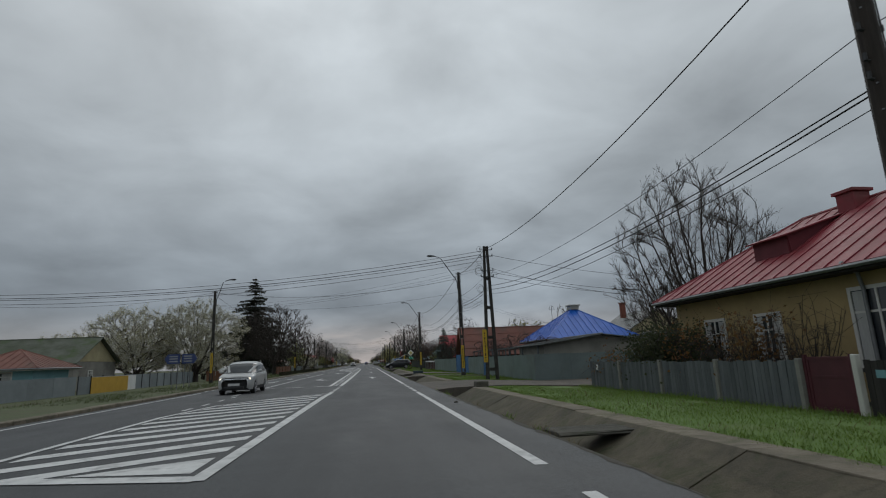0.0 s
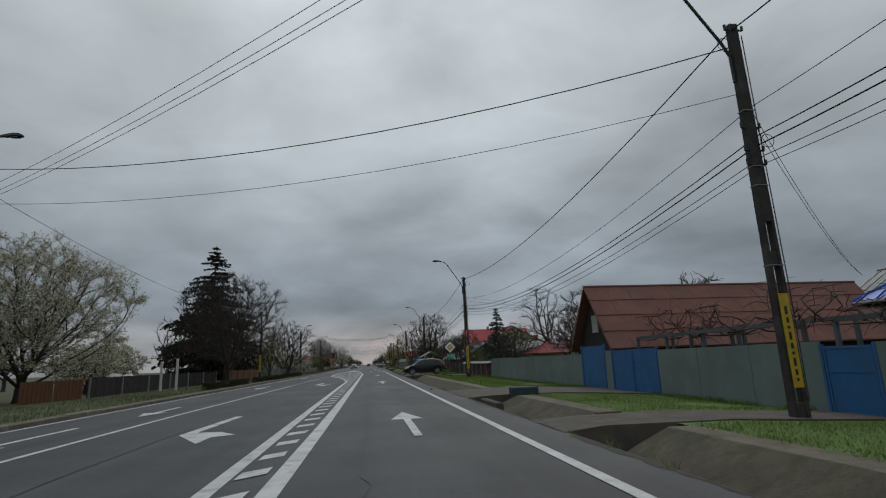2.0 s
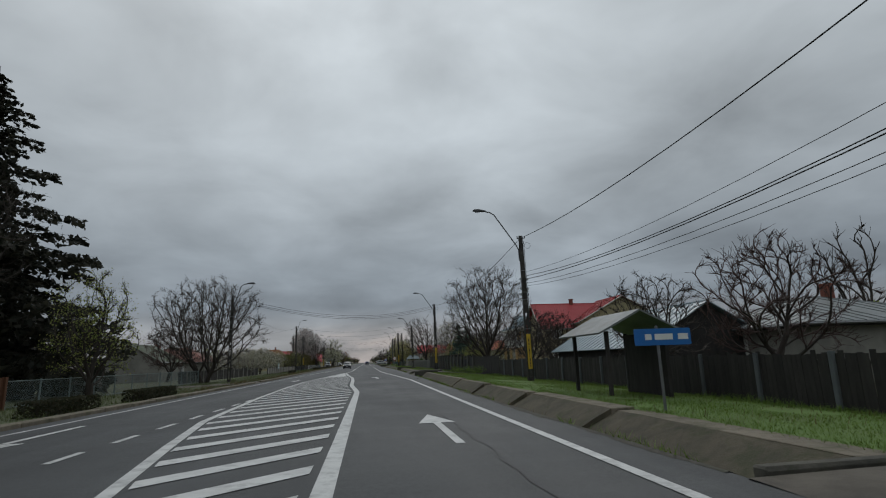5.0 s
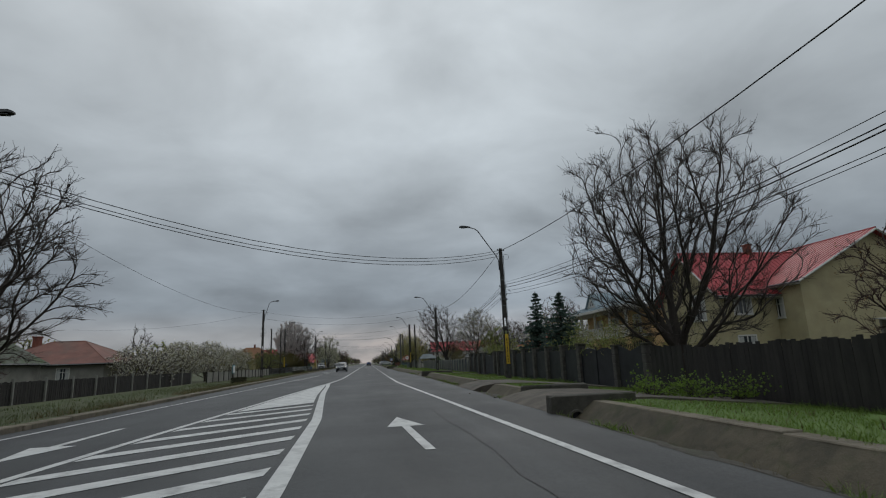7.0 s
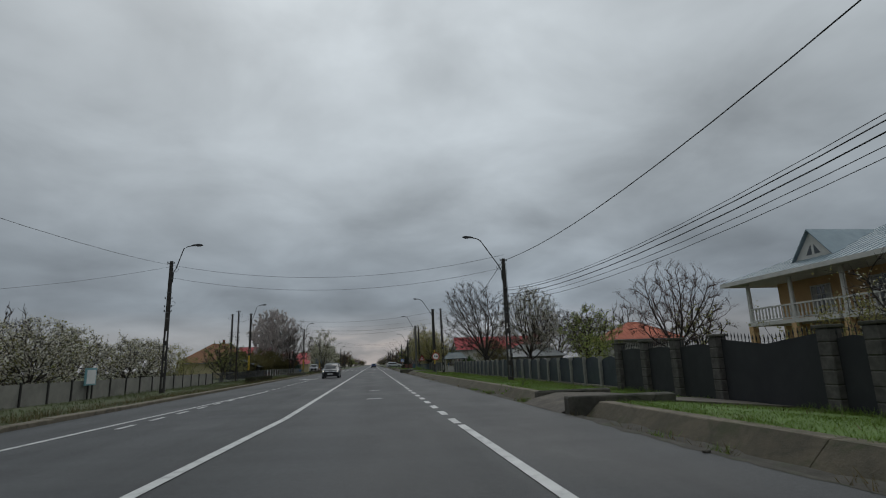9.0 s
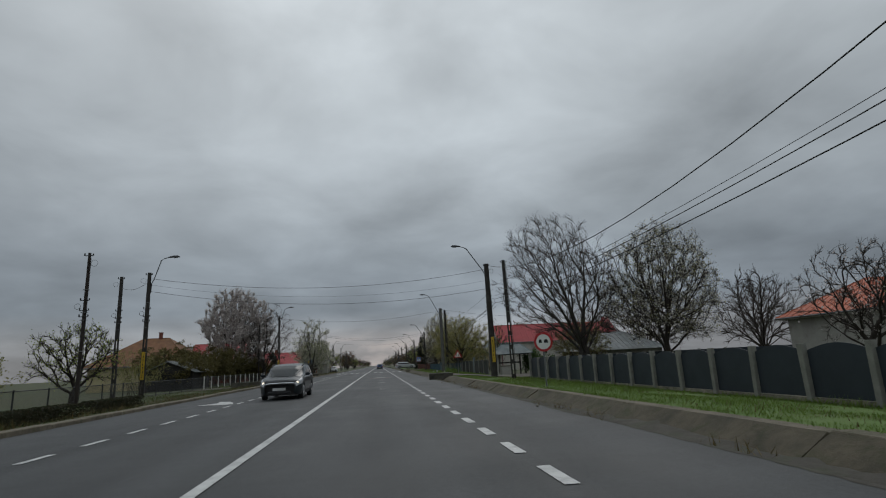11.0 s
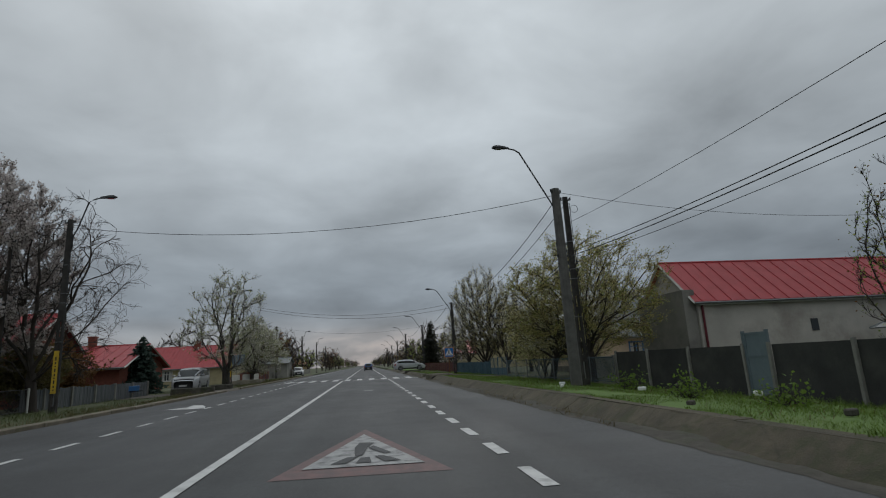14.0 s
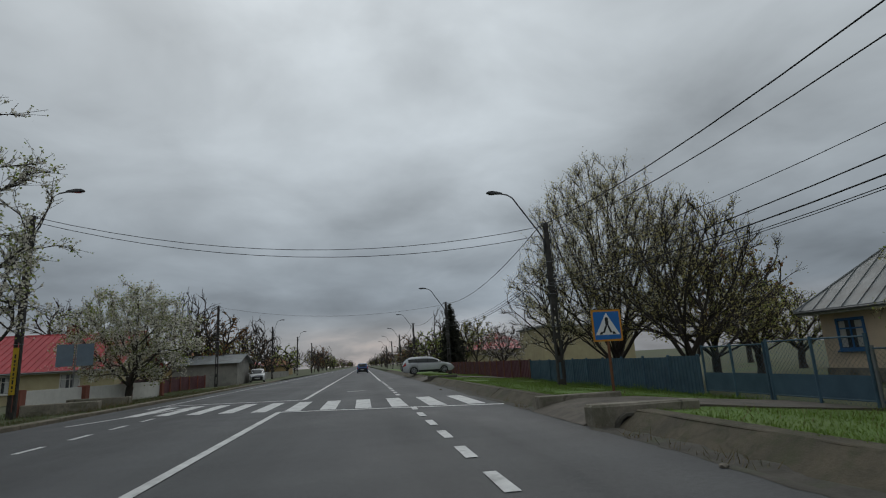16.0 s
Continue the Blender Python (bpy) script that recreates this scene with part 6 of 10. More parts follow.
                part("bargeboard", tubes(([a + lift, b + lift], 0.07), sides=4), M_TRIM, top, "white board along the roof's edge")
    if gutter:
        for pl in planes:
            a, b = Vector(pl[0]), Vector(pl[1])
            part("gutter", tubes(([a - Vector((0, 0, 0.07)), b - Vector((0, 0, 0.07))], 0.06)), M_STEEL, top, "dull metal rain gutter")
        sx0, sx1 = (ex0 + 0.06, ex1 - 0.06) if roof == "hip" or axis == "y" else (x0 + 0.01, x1 - 0.01)
        sy0, sy1 = (ey0 + 0.06, ey1 - 0.06) if roof == "hip" or axis == "x" else (y0 + 0.01, y1 - 0.01)
        part("soffit", boxes((sx0, sx1, sy0, sy1, wall_h - drop - 0.12, wall_h - drop - 0.03)), M_DARKWOOD if wall_m in (M_GREYWALL, M_OCHRE) else M_TRIM, top)
    for face, pos, wz, w, h in windows:
        window(root, face, pos, wz, w, h, x0, x1, y0, y1, frame_m=frame_m)
    for px, py, pz0, pz1, pw in chimneys:
        c = part("chimney", boxes((px - pw / 2, px + pw / 2, py - pw / 2, py + pw / 2, pz0 - z0, pz1 - z0), bevel=0.015), chim_m or M_BRICK, root)
        part("chimney_cap", boxes((px - pw * 0.62, px + pw * 0.62, py - pw * 0.62, py + pw * 0.62, pz1 - z0, pz1 - z0 + 0.1), bevel=0.01), chim_m or M_BRICK, c)
    return root


# ---- cars ----
def car_paint(name, c, rough=0.3):
    m = mat(name, c, tuple(v * 0.9 for v in c), 1.0, rough, bump=0.0, spec=0.22, spot=tuple(v * 0.85 + 0.004 for v in c), spot_scale=2.0, spot_amount=0.3)
    b = m.node_tree.nodes["Principled BSDF"]
    b.inputs["Coat Weight"].default_value, b.inputs["Coat Roughness"].default_value = 0.35, 0.05
    return m


M_TYRE = mat("tyre", (0.018, 0.018, 0.018), (0.03, 0.03, 0.03), 6.0, 0.85, bump=0.2)
M_RIM = mat("alloy_rim", (0.30, 0.30, 0.31), (0.22, 0.22, 0.23), 5.0, 0.4, metal=0.6, bump=0.05)
M_PLASTIC = mat("black_plastic", (0.022, 0.022, 0.023), None, 6.0, 0.6, bump=0.1)
M_LENS = mat("clear_lamp", (0.45, 0.46, 0.47), None, 4.0, 0.15, bump=0.0, spec=0.7)
M_TAIL = mat("red_lamp", (0.30, 0.012, 0.012), None, 4.0, 0.2, bump=0.0, spec=0.7)
M_BEAM = lamp_glow("headlight_beam", (1.0, 0.86, 0.66), 1.6)
M_CHROME = mat("chrome_trim", (0.55, 0.56, 0.57), None, 4.0, 0.18, metal=0.9, bump=0.0)
M_PLATE = mat("number_plate", (0.55, 0.55, 0.54), None, 4.0, 0.4, bump=0.0)

# along the length, as fractions: heights of the bonnet and belt; then of the roof from windscreen foot to tail
PROFILES = {
    "hatch": ([(0.0, 0.40), (0.012, 0.46), (0.04, 0.515), (0.10, 0.565), (0.18, 0.61), (0.27, 0.65), (0.60, 0.675), (0.93, 0.69), (0.985, 0.62), (1.0, 0.50)],
              [(0.235, 0.645), (0.27, 0.72), (0.34, 0.85), (0.42, 0.955), (0.52, 0.995), (0.66, 1.0), (0.80, 0.965), (0.87, 0.92), (0.93, 0.82), (0.985, 0.69)], 0.40, 0.84),
    "wagon": ([(0.0, 0.40), (0.012, 0.46), (0.04, 0.52), (0.10, 0.575), (0.18, 0.615), (0.26, 0.65), (0.60, 0.675), (0.95, 0.69), (0.99, 0.60), (1.0, 0.48)],
              [(0.215, 0.635), (0.25, 0.71), (0.32, 0.845), (0.40, 0.95), (0.50, 0.99), (0.64, 1.0), (0.84, 0.975), (0.90, 0.93), (0.95, 0.82), (0.985, 0.69)], 0.385, 0.88),
    "suv": ([(0.0, 0.42), (0.012, 0.48), (0.035, 0.555), (0.10, 0.60), (0.18, 0.62), (0.25, 0.645), (0.60, 0.665), (0.95, 0.67), (0.99, 0.58), (1.0, 0.44)],
            [(0.225, 0.635), (0.26, 0.73), (0.31, 0.85), (0.37, 0.945), (0.46, 0.985), (0.60, 1.0), (0.86, 0.965), (0.92, 0.92), (0.955, 0.80), (0.985, 0.67)], 0.355, 0.90),
}
SIDE_U = [0, 0.14, 0.30, 0.45, 0.58, 0.68, 0.78, 0.90, 1.0]
BODY_W = [0.93, 0.985, 1.0, 0.99, 0.965, 0.93, 0.80, 0.42, 0.0]
BODY_Z = [0, 0.22, 0.48, 0.72, 0.88, 0.955, 1.0, 1.03, 1.04]
CAB_W = [0.935, 0.90, 0.86, 0.815, 0.76, 0.66, 0.48, 0.22, 0.0]
CAB_Z = [0, 0.30, 0.56, 0.78, 0.90, 0.965, 1.0, 1.015, 1.02]


def car(name, label, at, turn, paint, L=4.2, W=1.72, H=1.48, kind="hatch", beams=False, wheel_r=0.31, rack=False):
    """A car facing local -y: a rounded body with arches, a curved glass house, wheels, lamps, bumpers, mirrors."""
    root = thing(name, at, turn, label, "car")
    belt, roof_line, screen_end, tail_start = PROFILES[kind]
    hw, clear = W / 2, 0.20 * H / 1.48
    ax = (0.19, 0.79)
    g0, g1 = roof_line[0][0], roof_line[-1][0]

    def smooth(table, f):
        return sum(float(np.interp(f + d, [p[0] for p in table], [p[1] for p in table])) for d in (-0.012, 0.0, 0.012)) / 3

    def body_at(f, u, s):
        top = smooth(belt, f) * H
        low = clear + 0.10 * max(0, (0.05 - f) / 0.05) ** 2 + 0.12 * max(0, (f - 0.95) / 0.05) ** 2
        for a in ax:
            dy = abs(f - a) * L
            if dy < wheel_r + 0.05:
                low = max(low, math.sqrt((wheel_r + 0.05) ** 2 - dy * dy) + wheel_r * 0.95)
        low = min(low, top - 0.10)
        w = hw * (1 - 0.30 * max(0, (0.13 - f) / 0.13) ** 2.4 - 0.16 * max(0, (f - 0.90) / 0.10) ** 2.2)
        k, z = np.interp(u, SIDE_U, BODY_W), np.interp(u, SIDE_U, BODY_Z)
        bulge = 0.10 * max(0, 1 - f / 0.05) * (1 - (2 * z - 0.9) ** 2) - 0.10 * max(0, (f - 0.96) / 0.04) * (1 - (2 * z - 0.9) ** 2)
        return Vector((s * w * k, (f - 0.5) * L - bulge * (1 - 0.5 * k), low + (top - low) * z))

    def cab_at(f, u, s):
        b, r = smooth(belt, f) * H - 0.012, float(np.interp(f, [p[0] for p in roof_line], [p[1] for p in roof_line])) * H
        h = max(r - b, 0.0)
        lean = min(h / (0.30 * H), 1.0)
        k = float(np.interp(u, SIDE_U, CAB_W)) * lean + (1 - lean) * 0.92 * (1 - u)
        nose = 1 - 0.10 * max(0, (f - 0.86) / 0.14) ** 2
        return Vector((s * hw * k * nose, (f - 0.5) * L - 0.10 * (1 - (s * k) ** 2) * (1 - lean) * (1 if f < 0.5 else -0.4), b + h * np.interp(u, SIDE_U, CAB_Z)))

    def skin(bm, at_, f0, f1, nf, u0, u1, nu, s, off=0.0):
        rows = []
        for i in range(nf + 1):
            row = []
            for j in range(nu + 1):
                f, u = f0 + (f1 - f0) * i / nf, u0 + (u1 - u0) * j / nu
                p = at_(f, u, s)
                if off:
                    df = at_(min(f + 0.004, 1.0), u, s) - at_(max(f - 0.004, 0.0), u, s)
                    du = at_(f, min(u + 0.02, 1.0), s) - at_(f, max(u - 0.02, 0.0), s)
                    n = df.cross(du)
                    if n.length > 1e-9:
                        n.normalize()
                        if n.dot(Vector((p.x, p.y * 0.25, p.z - 0.4 * H))) < 0:
                            n = -n
                        p = p + n * off
                row.append(bm.verts.new(p))
            rows.append(row)
        for a, b in zip(rows, rows[1:]):
            for j in range(nu):
                bm.faces.new((a[j], a[j + 1], b[j + 1], b[j]) if s > 0 else (a[j], b[j], b[j + 1], a[j + 1]))
        return bm

    def patch_of(name_, material, rows, parent=root, note=""):
        bm = bmesh.new()
        for r in rows:
            skin(bm, *r)
        bmesh.ops.remove_doubles(bm, verts=bm.verts, dist=0.0008)
        bmesh.ops.recalc_face_normals(bm, faces=bm.faces)
        return part(name_, bm, material, parent, note, smooth=True)

    bm = bmesh.new()
    for s in (-1, 1):
        skin(bm, body_at, 0, 1, 84, 0, 1, 16, s)
    bmesh.ops.remove_doubles(bm, verts=bm.verts, dist=0.0008)
    bmesh.ops.holes_fill(bm, edges=[e for e in bm.edges if e.is_boundary and abs(sum(v.co.y for v in e.verts) / 2) > L * 0.475], sides=0)
    bmesh.ops.recalc_face_normals(bm, faces=bm.faces)
    body = part("body", bm, paint, root, smooth=True)
    part("underbody", boxes((-hw * 0.78, hw * 0.78, -L * 0.44, L * 0.46, clear - 0.02, H * 0.5)), M_PLASTIC, root)
    # glass house
    t1, t0 = screen_end, tail_start
    patch_of("windscreen", M_CARGLASS, [(cab_at, g0, t1, 10, 0.42, 1, 8, s) for s in (-1, 1)], note="dark curved windscreen")
    patch_of("rear_window", M_CARGLASS, [(cab_at, t0, g1, 8, 0.42, 1, 8, s) for s in (-1, 1)], note="dark rear window")
    patch_of("roof", paint, [(cab_at, t1, t0, 12, 0.42, 1, 8, s) for s in (-1, 1)])
    for s in (-1, 1):
        patch_of("side_window", M_CARGLASS, [(cab_at, g0, g1, 30, 0, 0.42, 6, s)], note="dark tinted side windows")
        patch_of("roof_frame", paint, [(cab_at, g0 + 0.012, g1, 30, 0.36, 0.52, 3, s, 0.006)])
        patch_of("pillar", paint, [(cab_at, t0 + 0.015, g1, 8, 0.0, 0.44, 4, s, 0.006)], note="painted rear pillar")
        for f in (0.50, 0.725):
            patch_of("pillar", M_PLASTIC, [(cab_at, f, f + 0.02, 2, 0.0, 0.40, 4, s, 0.005)], note="black window pillar")
        patch_of("belt_trim", M_PLASTIC, [(body_at, g0 + 0.04, t0, 20, 0.655, 0.685, 1, s, 0.006)])
        for f in (0.305, 0.515, 0.715):
            patch_of("door_gap", M_BLACK, [(body_at, f, f + 0.0018, 1, 0.10, 0.66, 8, s, 0.0015)])
        patch_of("headlight", M_LENS, [(body_at, 0.010, 0.125, 8, 0.43, 0.71, 6, s, 0.006)], note="clear wrapped headlight")
        if beams:
            c = body_at(0.035, 0.58, s)
            part("headlight_bulb", tubes(([(c.x * 0.94, c.y - 0.035, c.z), (c.x * 0.94, c.y + 0.03, c.z)], 0.05), sides=12), M_BEAM, root, "lit headlight")
        patch_of("tail_light", M_TAIL, [(body_at, 0.945, 0.998, 5, 0.42, 0.72, 5, s, 0.006)])
        patch_of("sill_trim", M_PLASTIC, [(body_at, 0.28, 0.70, 10, 0.0, 0.12, 2, s, 0.004)])
        bm = bmesh.new()
        bmesh.ops.create_icosphere(bm, subdivisions=2, radius=1.0)
        for v in bm.verts:
            v.co = Vector((v.co.x * 0.11, v.co.y * 0.05 - 0.03 * abs(v.co.x), v.co.z * 0.075))
        part("wing_mirror", bm, paint, root, smooth=True).location = (s * (hw + 0.09), (g0 + 0.085 - 0.5) * L, H * 0.685)
        part("door_handle", boxes((min(s * hw * 0.975, s * hw * 1.008), max(s * hw * 0.975, s * hw * 1.008), L * 0.0, L * 0.035, H * 0.56, H * 0.58), bevel=0.005), paint, root)
    patch_of("bonnet_gap", M_BLACK, [(body_at, 0.045, 0.048, 1, 0.70, 1.0, 8, s, 0.0015) for s in (-1, 1)])
    patch_of("grille", M_PLASTIC, [(body_at, 0.0, 0.030, 3, 0.72, 1.0, 6, s, 0.005) for s in (-1, 1)])
    patch_of("grille_bar", M_CHROME, [(body_at, 0.008, 0.015, 1, 0.74, 1.0, 6, s, 0.012) for s in (-1, 1)], note="chrome bar across the grille")
    if rack:
        for s in (-1, 1):
            pts = [cab_at(t1 + 0.03, 0.56, s)] + [cab_at(f, 0.56, s) + Vector((0, 0, 0.05)) for f in (t1 + 0.05, 0.6, t0 - 0.04)] + [cab_at(t0 - 0.01, 0.56, s)]
            part("roof_rail", tube(bmesh.new(), pts, 0.016, 6), M_PLASTIC, root)
    # wheels
    tm = bmesh.new()
    tube(tm, [(-0.10, 0, 0), (-0.085, 0, 0), (0.085, 0, 0), (0.10, 0, 0)], [wheel_r - 0.03, wheel_r, wheel_r, wheel_r - 0.03], 24)
    tyre_mesh = mesh_of(tm, M_TYRE)
    rm = bmesh.new()
    tube(rm, [(-0.108, 0, 0), (0.108, 0, 0)], wheel_r * 0.22, 10)
    for k in range(7):
        a = 2 * math.pi * k / 7
        for s in (-0.104, 0.104):
            tube(rm, [(s, 0, 0), (s * 0.98, math.cos(a) * wheel_r * 0.68, math.sin(a) * wheel_r * 0.68)], 0.026, 4)
    for s in (-0.102, 0.102):
        pts = [(s, math.cos(2 * math.pi * k / 18) * wheel_r * 0.68, math.sin(2 * math.pi * k / 18) * wheel_r * 0.68) for k in range(19)]
        tube(rm, pts, 0.018, 4)
    rim_mesh = mesh_of(rm, M_RIM)
    for a in ax:
        for s in (-1, 1):
            wh = part("wheel", tyre_mesh, None, root)
            wh.location = (s * (hw - 0.12), (a - 0.5) * L, wheel_r)
            part("rim", rim_mesh, None, wh, "alloy wheel rim")
    nose_y, tail_y = body_at(0, 0.3, 0).y, body_at(1, 0.3, 0).y
    part("bumper_grille", boxes((-hw * 0.52, hw * 0.52, nose_y - 0.085, nose_y + 0.02, clear + 0.06, clear + 0.16), bevel=0.02), M_PLASTIC, root)
    part("bumper", boxes((-hw * 0.66, hw * 0.66, tail_y - 0.03, tail_y + 0.07, clear + 0.14, clear + 0.30), bevel=0.03), M_PLASTIC, root)
    part("number_plate", boxes((-0.26, 0.26, nose_y - 0.11, nose_y - 0.10, clear + 0.19, clear + 0.30)), M_PLATE, root, "plain white number plate")
    part("number_plate", boxes((-0.26, 0.26, tail_y + 0.075, tail_y + 0.083, clear + 0.32, clear + 0.43)), M_PLATE, root, "plain white number plate")
    return root


# ---- poles and cables ----
PX = 6.4
power_pole(PX, -13.4, 8.2, label="dark tarred utility pole with brackets and loose cables", material=M_WOODPOLE, ladder=False, w0=0.34, w1=0.24)
# the leaning pair that carries the junction
root = thing("utility_pole", (PX, 12.3, -0.05), 0, "paired concrete poles leaning together with tangled cables", "utility pole", "utility poles")
for s in (-1, 1):
    m = part("mast", pole_body(8.15, 0.30, 0.20), M_POLE, root)
    m.matrix_basis = pose(s * 0.30, 0, 0, 0, -s * 1.5, 0) @ pose(0, 0, 0, 0, 0, 90)
for w_, z_ in ((0.30, 0.5), (0.24, 2.4), (0.19, 4.2), (0.14, 6.0)):
    part("crossbar", boxes((-w_, w_, -0.06, 0.06, z_, z_ + 0.18)), M_POLE, root)
rr = random.Random(11)
for k in range(7):
    z, r_ = 5.0 + rr.random() * 3.0, 0.10 + rr.random() * 0.13
    s = rr.choice((-1, 1))
    pts = [(s * (0.28 + r_) + r_ * math.cos(a), -0.15 + 0.1 * rr.random(), z + r_ * math.sin(a) * 1.2) for a in [2 * math.pi * i / 14 for i in range(15)]]
    part("cable_coil", tubes((pts, 0.010), sides=4), M_CABLE, root, "tangled coil of spare cable")
for z in (7.9, 7.5, 6.6, 6.2):
    part("insulator", tubes(([(-0.4, -0.12, z), (0.4, -0.12, z)], 0.025), ([(-0.38, -0.12, z), (-0.38, -0.12, z + 0.14)], 0.03), ([(0.38, -0.12, z), (0.38, -0.12, z + 0.14)], 0.03)), M_DARKSTEEL, root)
notice = thing("pole_notice", (PX - 0.40, 12.3, -0.05), 0, "tall yellow notice plate with black marks on a pole", "notice")
notice_strip(notice, -0.2, 1.0, 2.95, 0.26)
part("backing", boxes((-0.06, 0.06, -0.2, -0.16, 1.2, 2.8)), M_DARKSTEEL, notice)
RP = [(22.1, -1, 0.55), (55.3, -1, 0.65), (88.3, -1, 0.65), (125.3, -1, 0.9), (158.0, -1, 0), (195.5, -1, 1.1), (225.0, -1, 0), (256.4, -1, 0), (285.0, -1, 0), (316.0, -1, 0), (347.0, -1, 0), (378.0, -1, 0), (410.0, -1, 0)]
RH = {22.1: 8.13, 55.3: 8.0, 88.3: 7.6, 125.3: 7.9, 158.0: 7.5, 195.5: 8.15, 225.0: 8.0, 256.4: 6.9, 285.0: 6.8, 12.3: 8.1, -13.4: 8.2}
for y_, lamp, nz in RP:
    if y_ in (195.5, 225.0):
        power_pole(6.15, y_, RH[y_], lamp, False, nz, "stout grey concrete street lamp pole", material=M_POLE if y_ < 200 else M_POLE_L, w0=0.42, w1=0.30, lean=-0.6, up=1.36 if y_ < 200 else 1.8)
    else:
        power_pole(PX + (0.25 if y_ in (256.4, 285.0) else 0), y_, RH.get(y_, 7.2), lamp, True, nz, "dark slotted concrete pole with a street lamp", lean=-0.4)
power_pole(7.0, 193.4, 8.0, 0, True, 0, "dark slotted concrete pole beside a lamp pole", lean=-1.2, w0=0.28)
power_pole(6.75, 225.5, 7.8, 0, True, 0, "dark slotted concrete pole beside a lamp pole", lean=-0.6, w0=0.28)
LP = [(-14.9, 31.5, 8.3, 1, 0.9), (-12.9, 72.45, 7.3, 0, 0.9), (-13.2, 109.0, 7.3, 1, 0), (-14.4, 161.0, 8.1, 1, 0), (-16.8, 194.6, 8.0, 1, 1.1), (-19.6, 197.0, 8.2, 0, 0), (-14.7, 229.8, 8.3, 1, 0.8), (-17.3, 230.3, 7.6, 0, 0),
      (-14.4, 257.8, 7.9, 1, 0.9), (-15.5, 290.5, 7.9, 0, 0), (-16.2, 186.0, 7.5, 0, 0), (-15.3, 322, 8.0, 1, 0), (-15.0, 352, 8.0, 1, 0), (-15.0, 384, 8.0, 0, 0)]
for x_, y_, h_, lamp, nz in LP:
    thin_ = h_ < 7.7 and lamp == 0
    power_pole(x_, y_, h_, lamp, not thin_, nz, "thin dark pole on the opposite verge" if thin_ else "dark concrete pole on the opposite verge", w0=0.16 if thin_ else 0.28, w1=0.12 if thin_ else 0.18, material=M_WOODPOLE if thin_ else None, reach=1.4, up=1.0)
# along the road
ys_ = [-46.0, -13.4, 12.3] + [r[0] for r in RP]
# by span: sag of the top cable, heights of the lower cables at both poles, their sag
SPANS = {-46.0: (0.9, (6.0, 5.2, 5.0, 4.8), (5.9, 5.0, 4.85, 4.7), 0.7), -13.4: (0.75, (5.9, 5.0, 4.85, 4.72), (6.2, 5.6, 5.35, 5.1), 0.6), 12.3: (0.25, (6.5, 5.6, 5.35, 5.15, 4.9), (6.2, 5.55, 5.3, 5.1, 4.9), 0.15),
         22.1: (0.95, (6.2, 5.55, 5.3, 5.1, 4.9), (6.2, 5.65, 5.4, 5.15, 4.95), 1.0), 55.3: (0.95, (6.1, 5.65, 5.4, 5.15, 4.95), (5.6, 5.4, 5.2, 5.0, 4.85), 0.85), 88.3: (0.85, (5.5, 5.35, 5.2, 5.05, 4.9), (5.75, 5.6, 5.4, 5.2, 5.0), 0.75),
         125.3: (1.0, (5.75, 5.6, 5.35, 5.2, 4.95), (5.6, 5.45, 5.2, 5.05, 4.8), 0.95), 158.0: (2.0, (5.7, 5.5, 5.1), (5.75, 5.5, 5.2), 0.6), 195.5: (0, (6.3, 5.25, 5.1, 4.98), (6.5, 5.3, 5.1, 4.95), 0.55), 225.0: (1.2, (5.5, 5.2, 5.0, 4.85, 4.7), (5.1, 4.4, 4.2, 4.05, 3.9), 0.9)}
for a, b in zip(ys_, ys_[1:]):
    sag_top, low_a, low_b, sag_low = SPANS.get(a, (0.9, (5.0, 4.8, 4.6), (5.0, 4.8, 4.6), 0.8))
    if sag_top:
        wire((PX - 0.1, a - 0.02, RH.get(a, 7.2) - 0.2), (PX - 0.1, b - 0.02, RH.get(b, 7.2) - 0.2), sag_top, 0.016, "black cable strung along the utility poles")
    for k, (za, zb) in enumerate(zip(low_a, low_b)):
        dx, r_ = ((0.14, 0.008), (0.16, 0.013), (0.05, 0.015), (0.2, 0.009), (0.12, 0.008))[k]
        wire((PX + dx, a - 0.02, za), (PX + dx, b - 0.02, zb), sag_low * rr.uniform(0.95, 1.1), r_, "black cable strung along the utility poles")
# across the road and to houses
for z_, dy, r_ in ((7.8, 0, 0.012), (7.6, 0.1, 0.018), (7.4, -0.1, 0.012), (7.2, 0.15, 0.013)):
    wire((PX - 0.3, 12.3 + dy, z_), (-38.6, 17.0 + dy * 4, 7.0 + (z_ - 7.6) * 0.8), 1.5, r_, "black service cable crossing the road")
for z_ in (7.0, 6.75, 6.6):
    wire((PX - 0.3, 12.3, z_), (-14.9, 31.5, z_ - 0.1), 0.6, 0.006, "thin cable crossing the road")
wire((PX, 22.1, 7.6), (-14.9, 31.5, 8.1), 0.9, 0.013, "black cable crossing the road")
wire((PX, 22.1, 6.5), (-14.9, 31.5, 6.9), 0.8, 0.007, "thin cable crossing the road")
wire((-14.9, 31.5, 8.1), (-34, 26, 7.0), 0.8, 0.011, "black cable to a house")
wire((-14.9, 31.5, 7.9), (-12.9, 72.4, 7.2), 1.2, 0.010, "thin cable along the opposite poles")
for z_ in (7.6, 6.5, 6.2):
    wire((PX, 12.3, z_), (32.0, 9.0 + z_, z_ - 0.9), 0.9, 0.011, "black service cable to the houses")
wire((PX, 12.3, 6.8), (14.0, 2.0, 3.3), 0.4, 0.009, "thin service cable to a house")
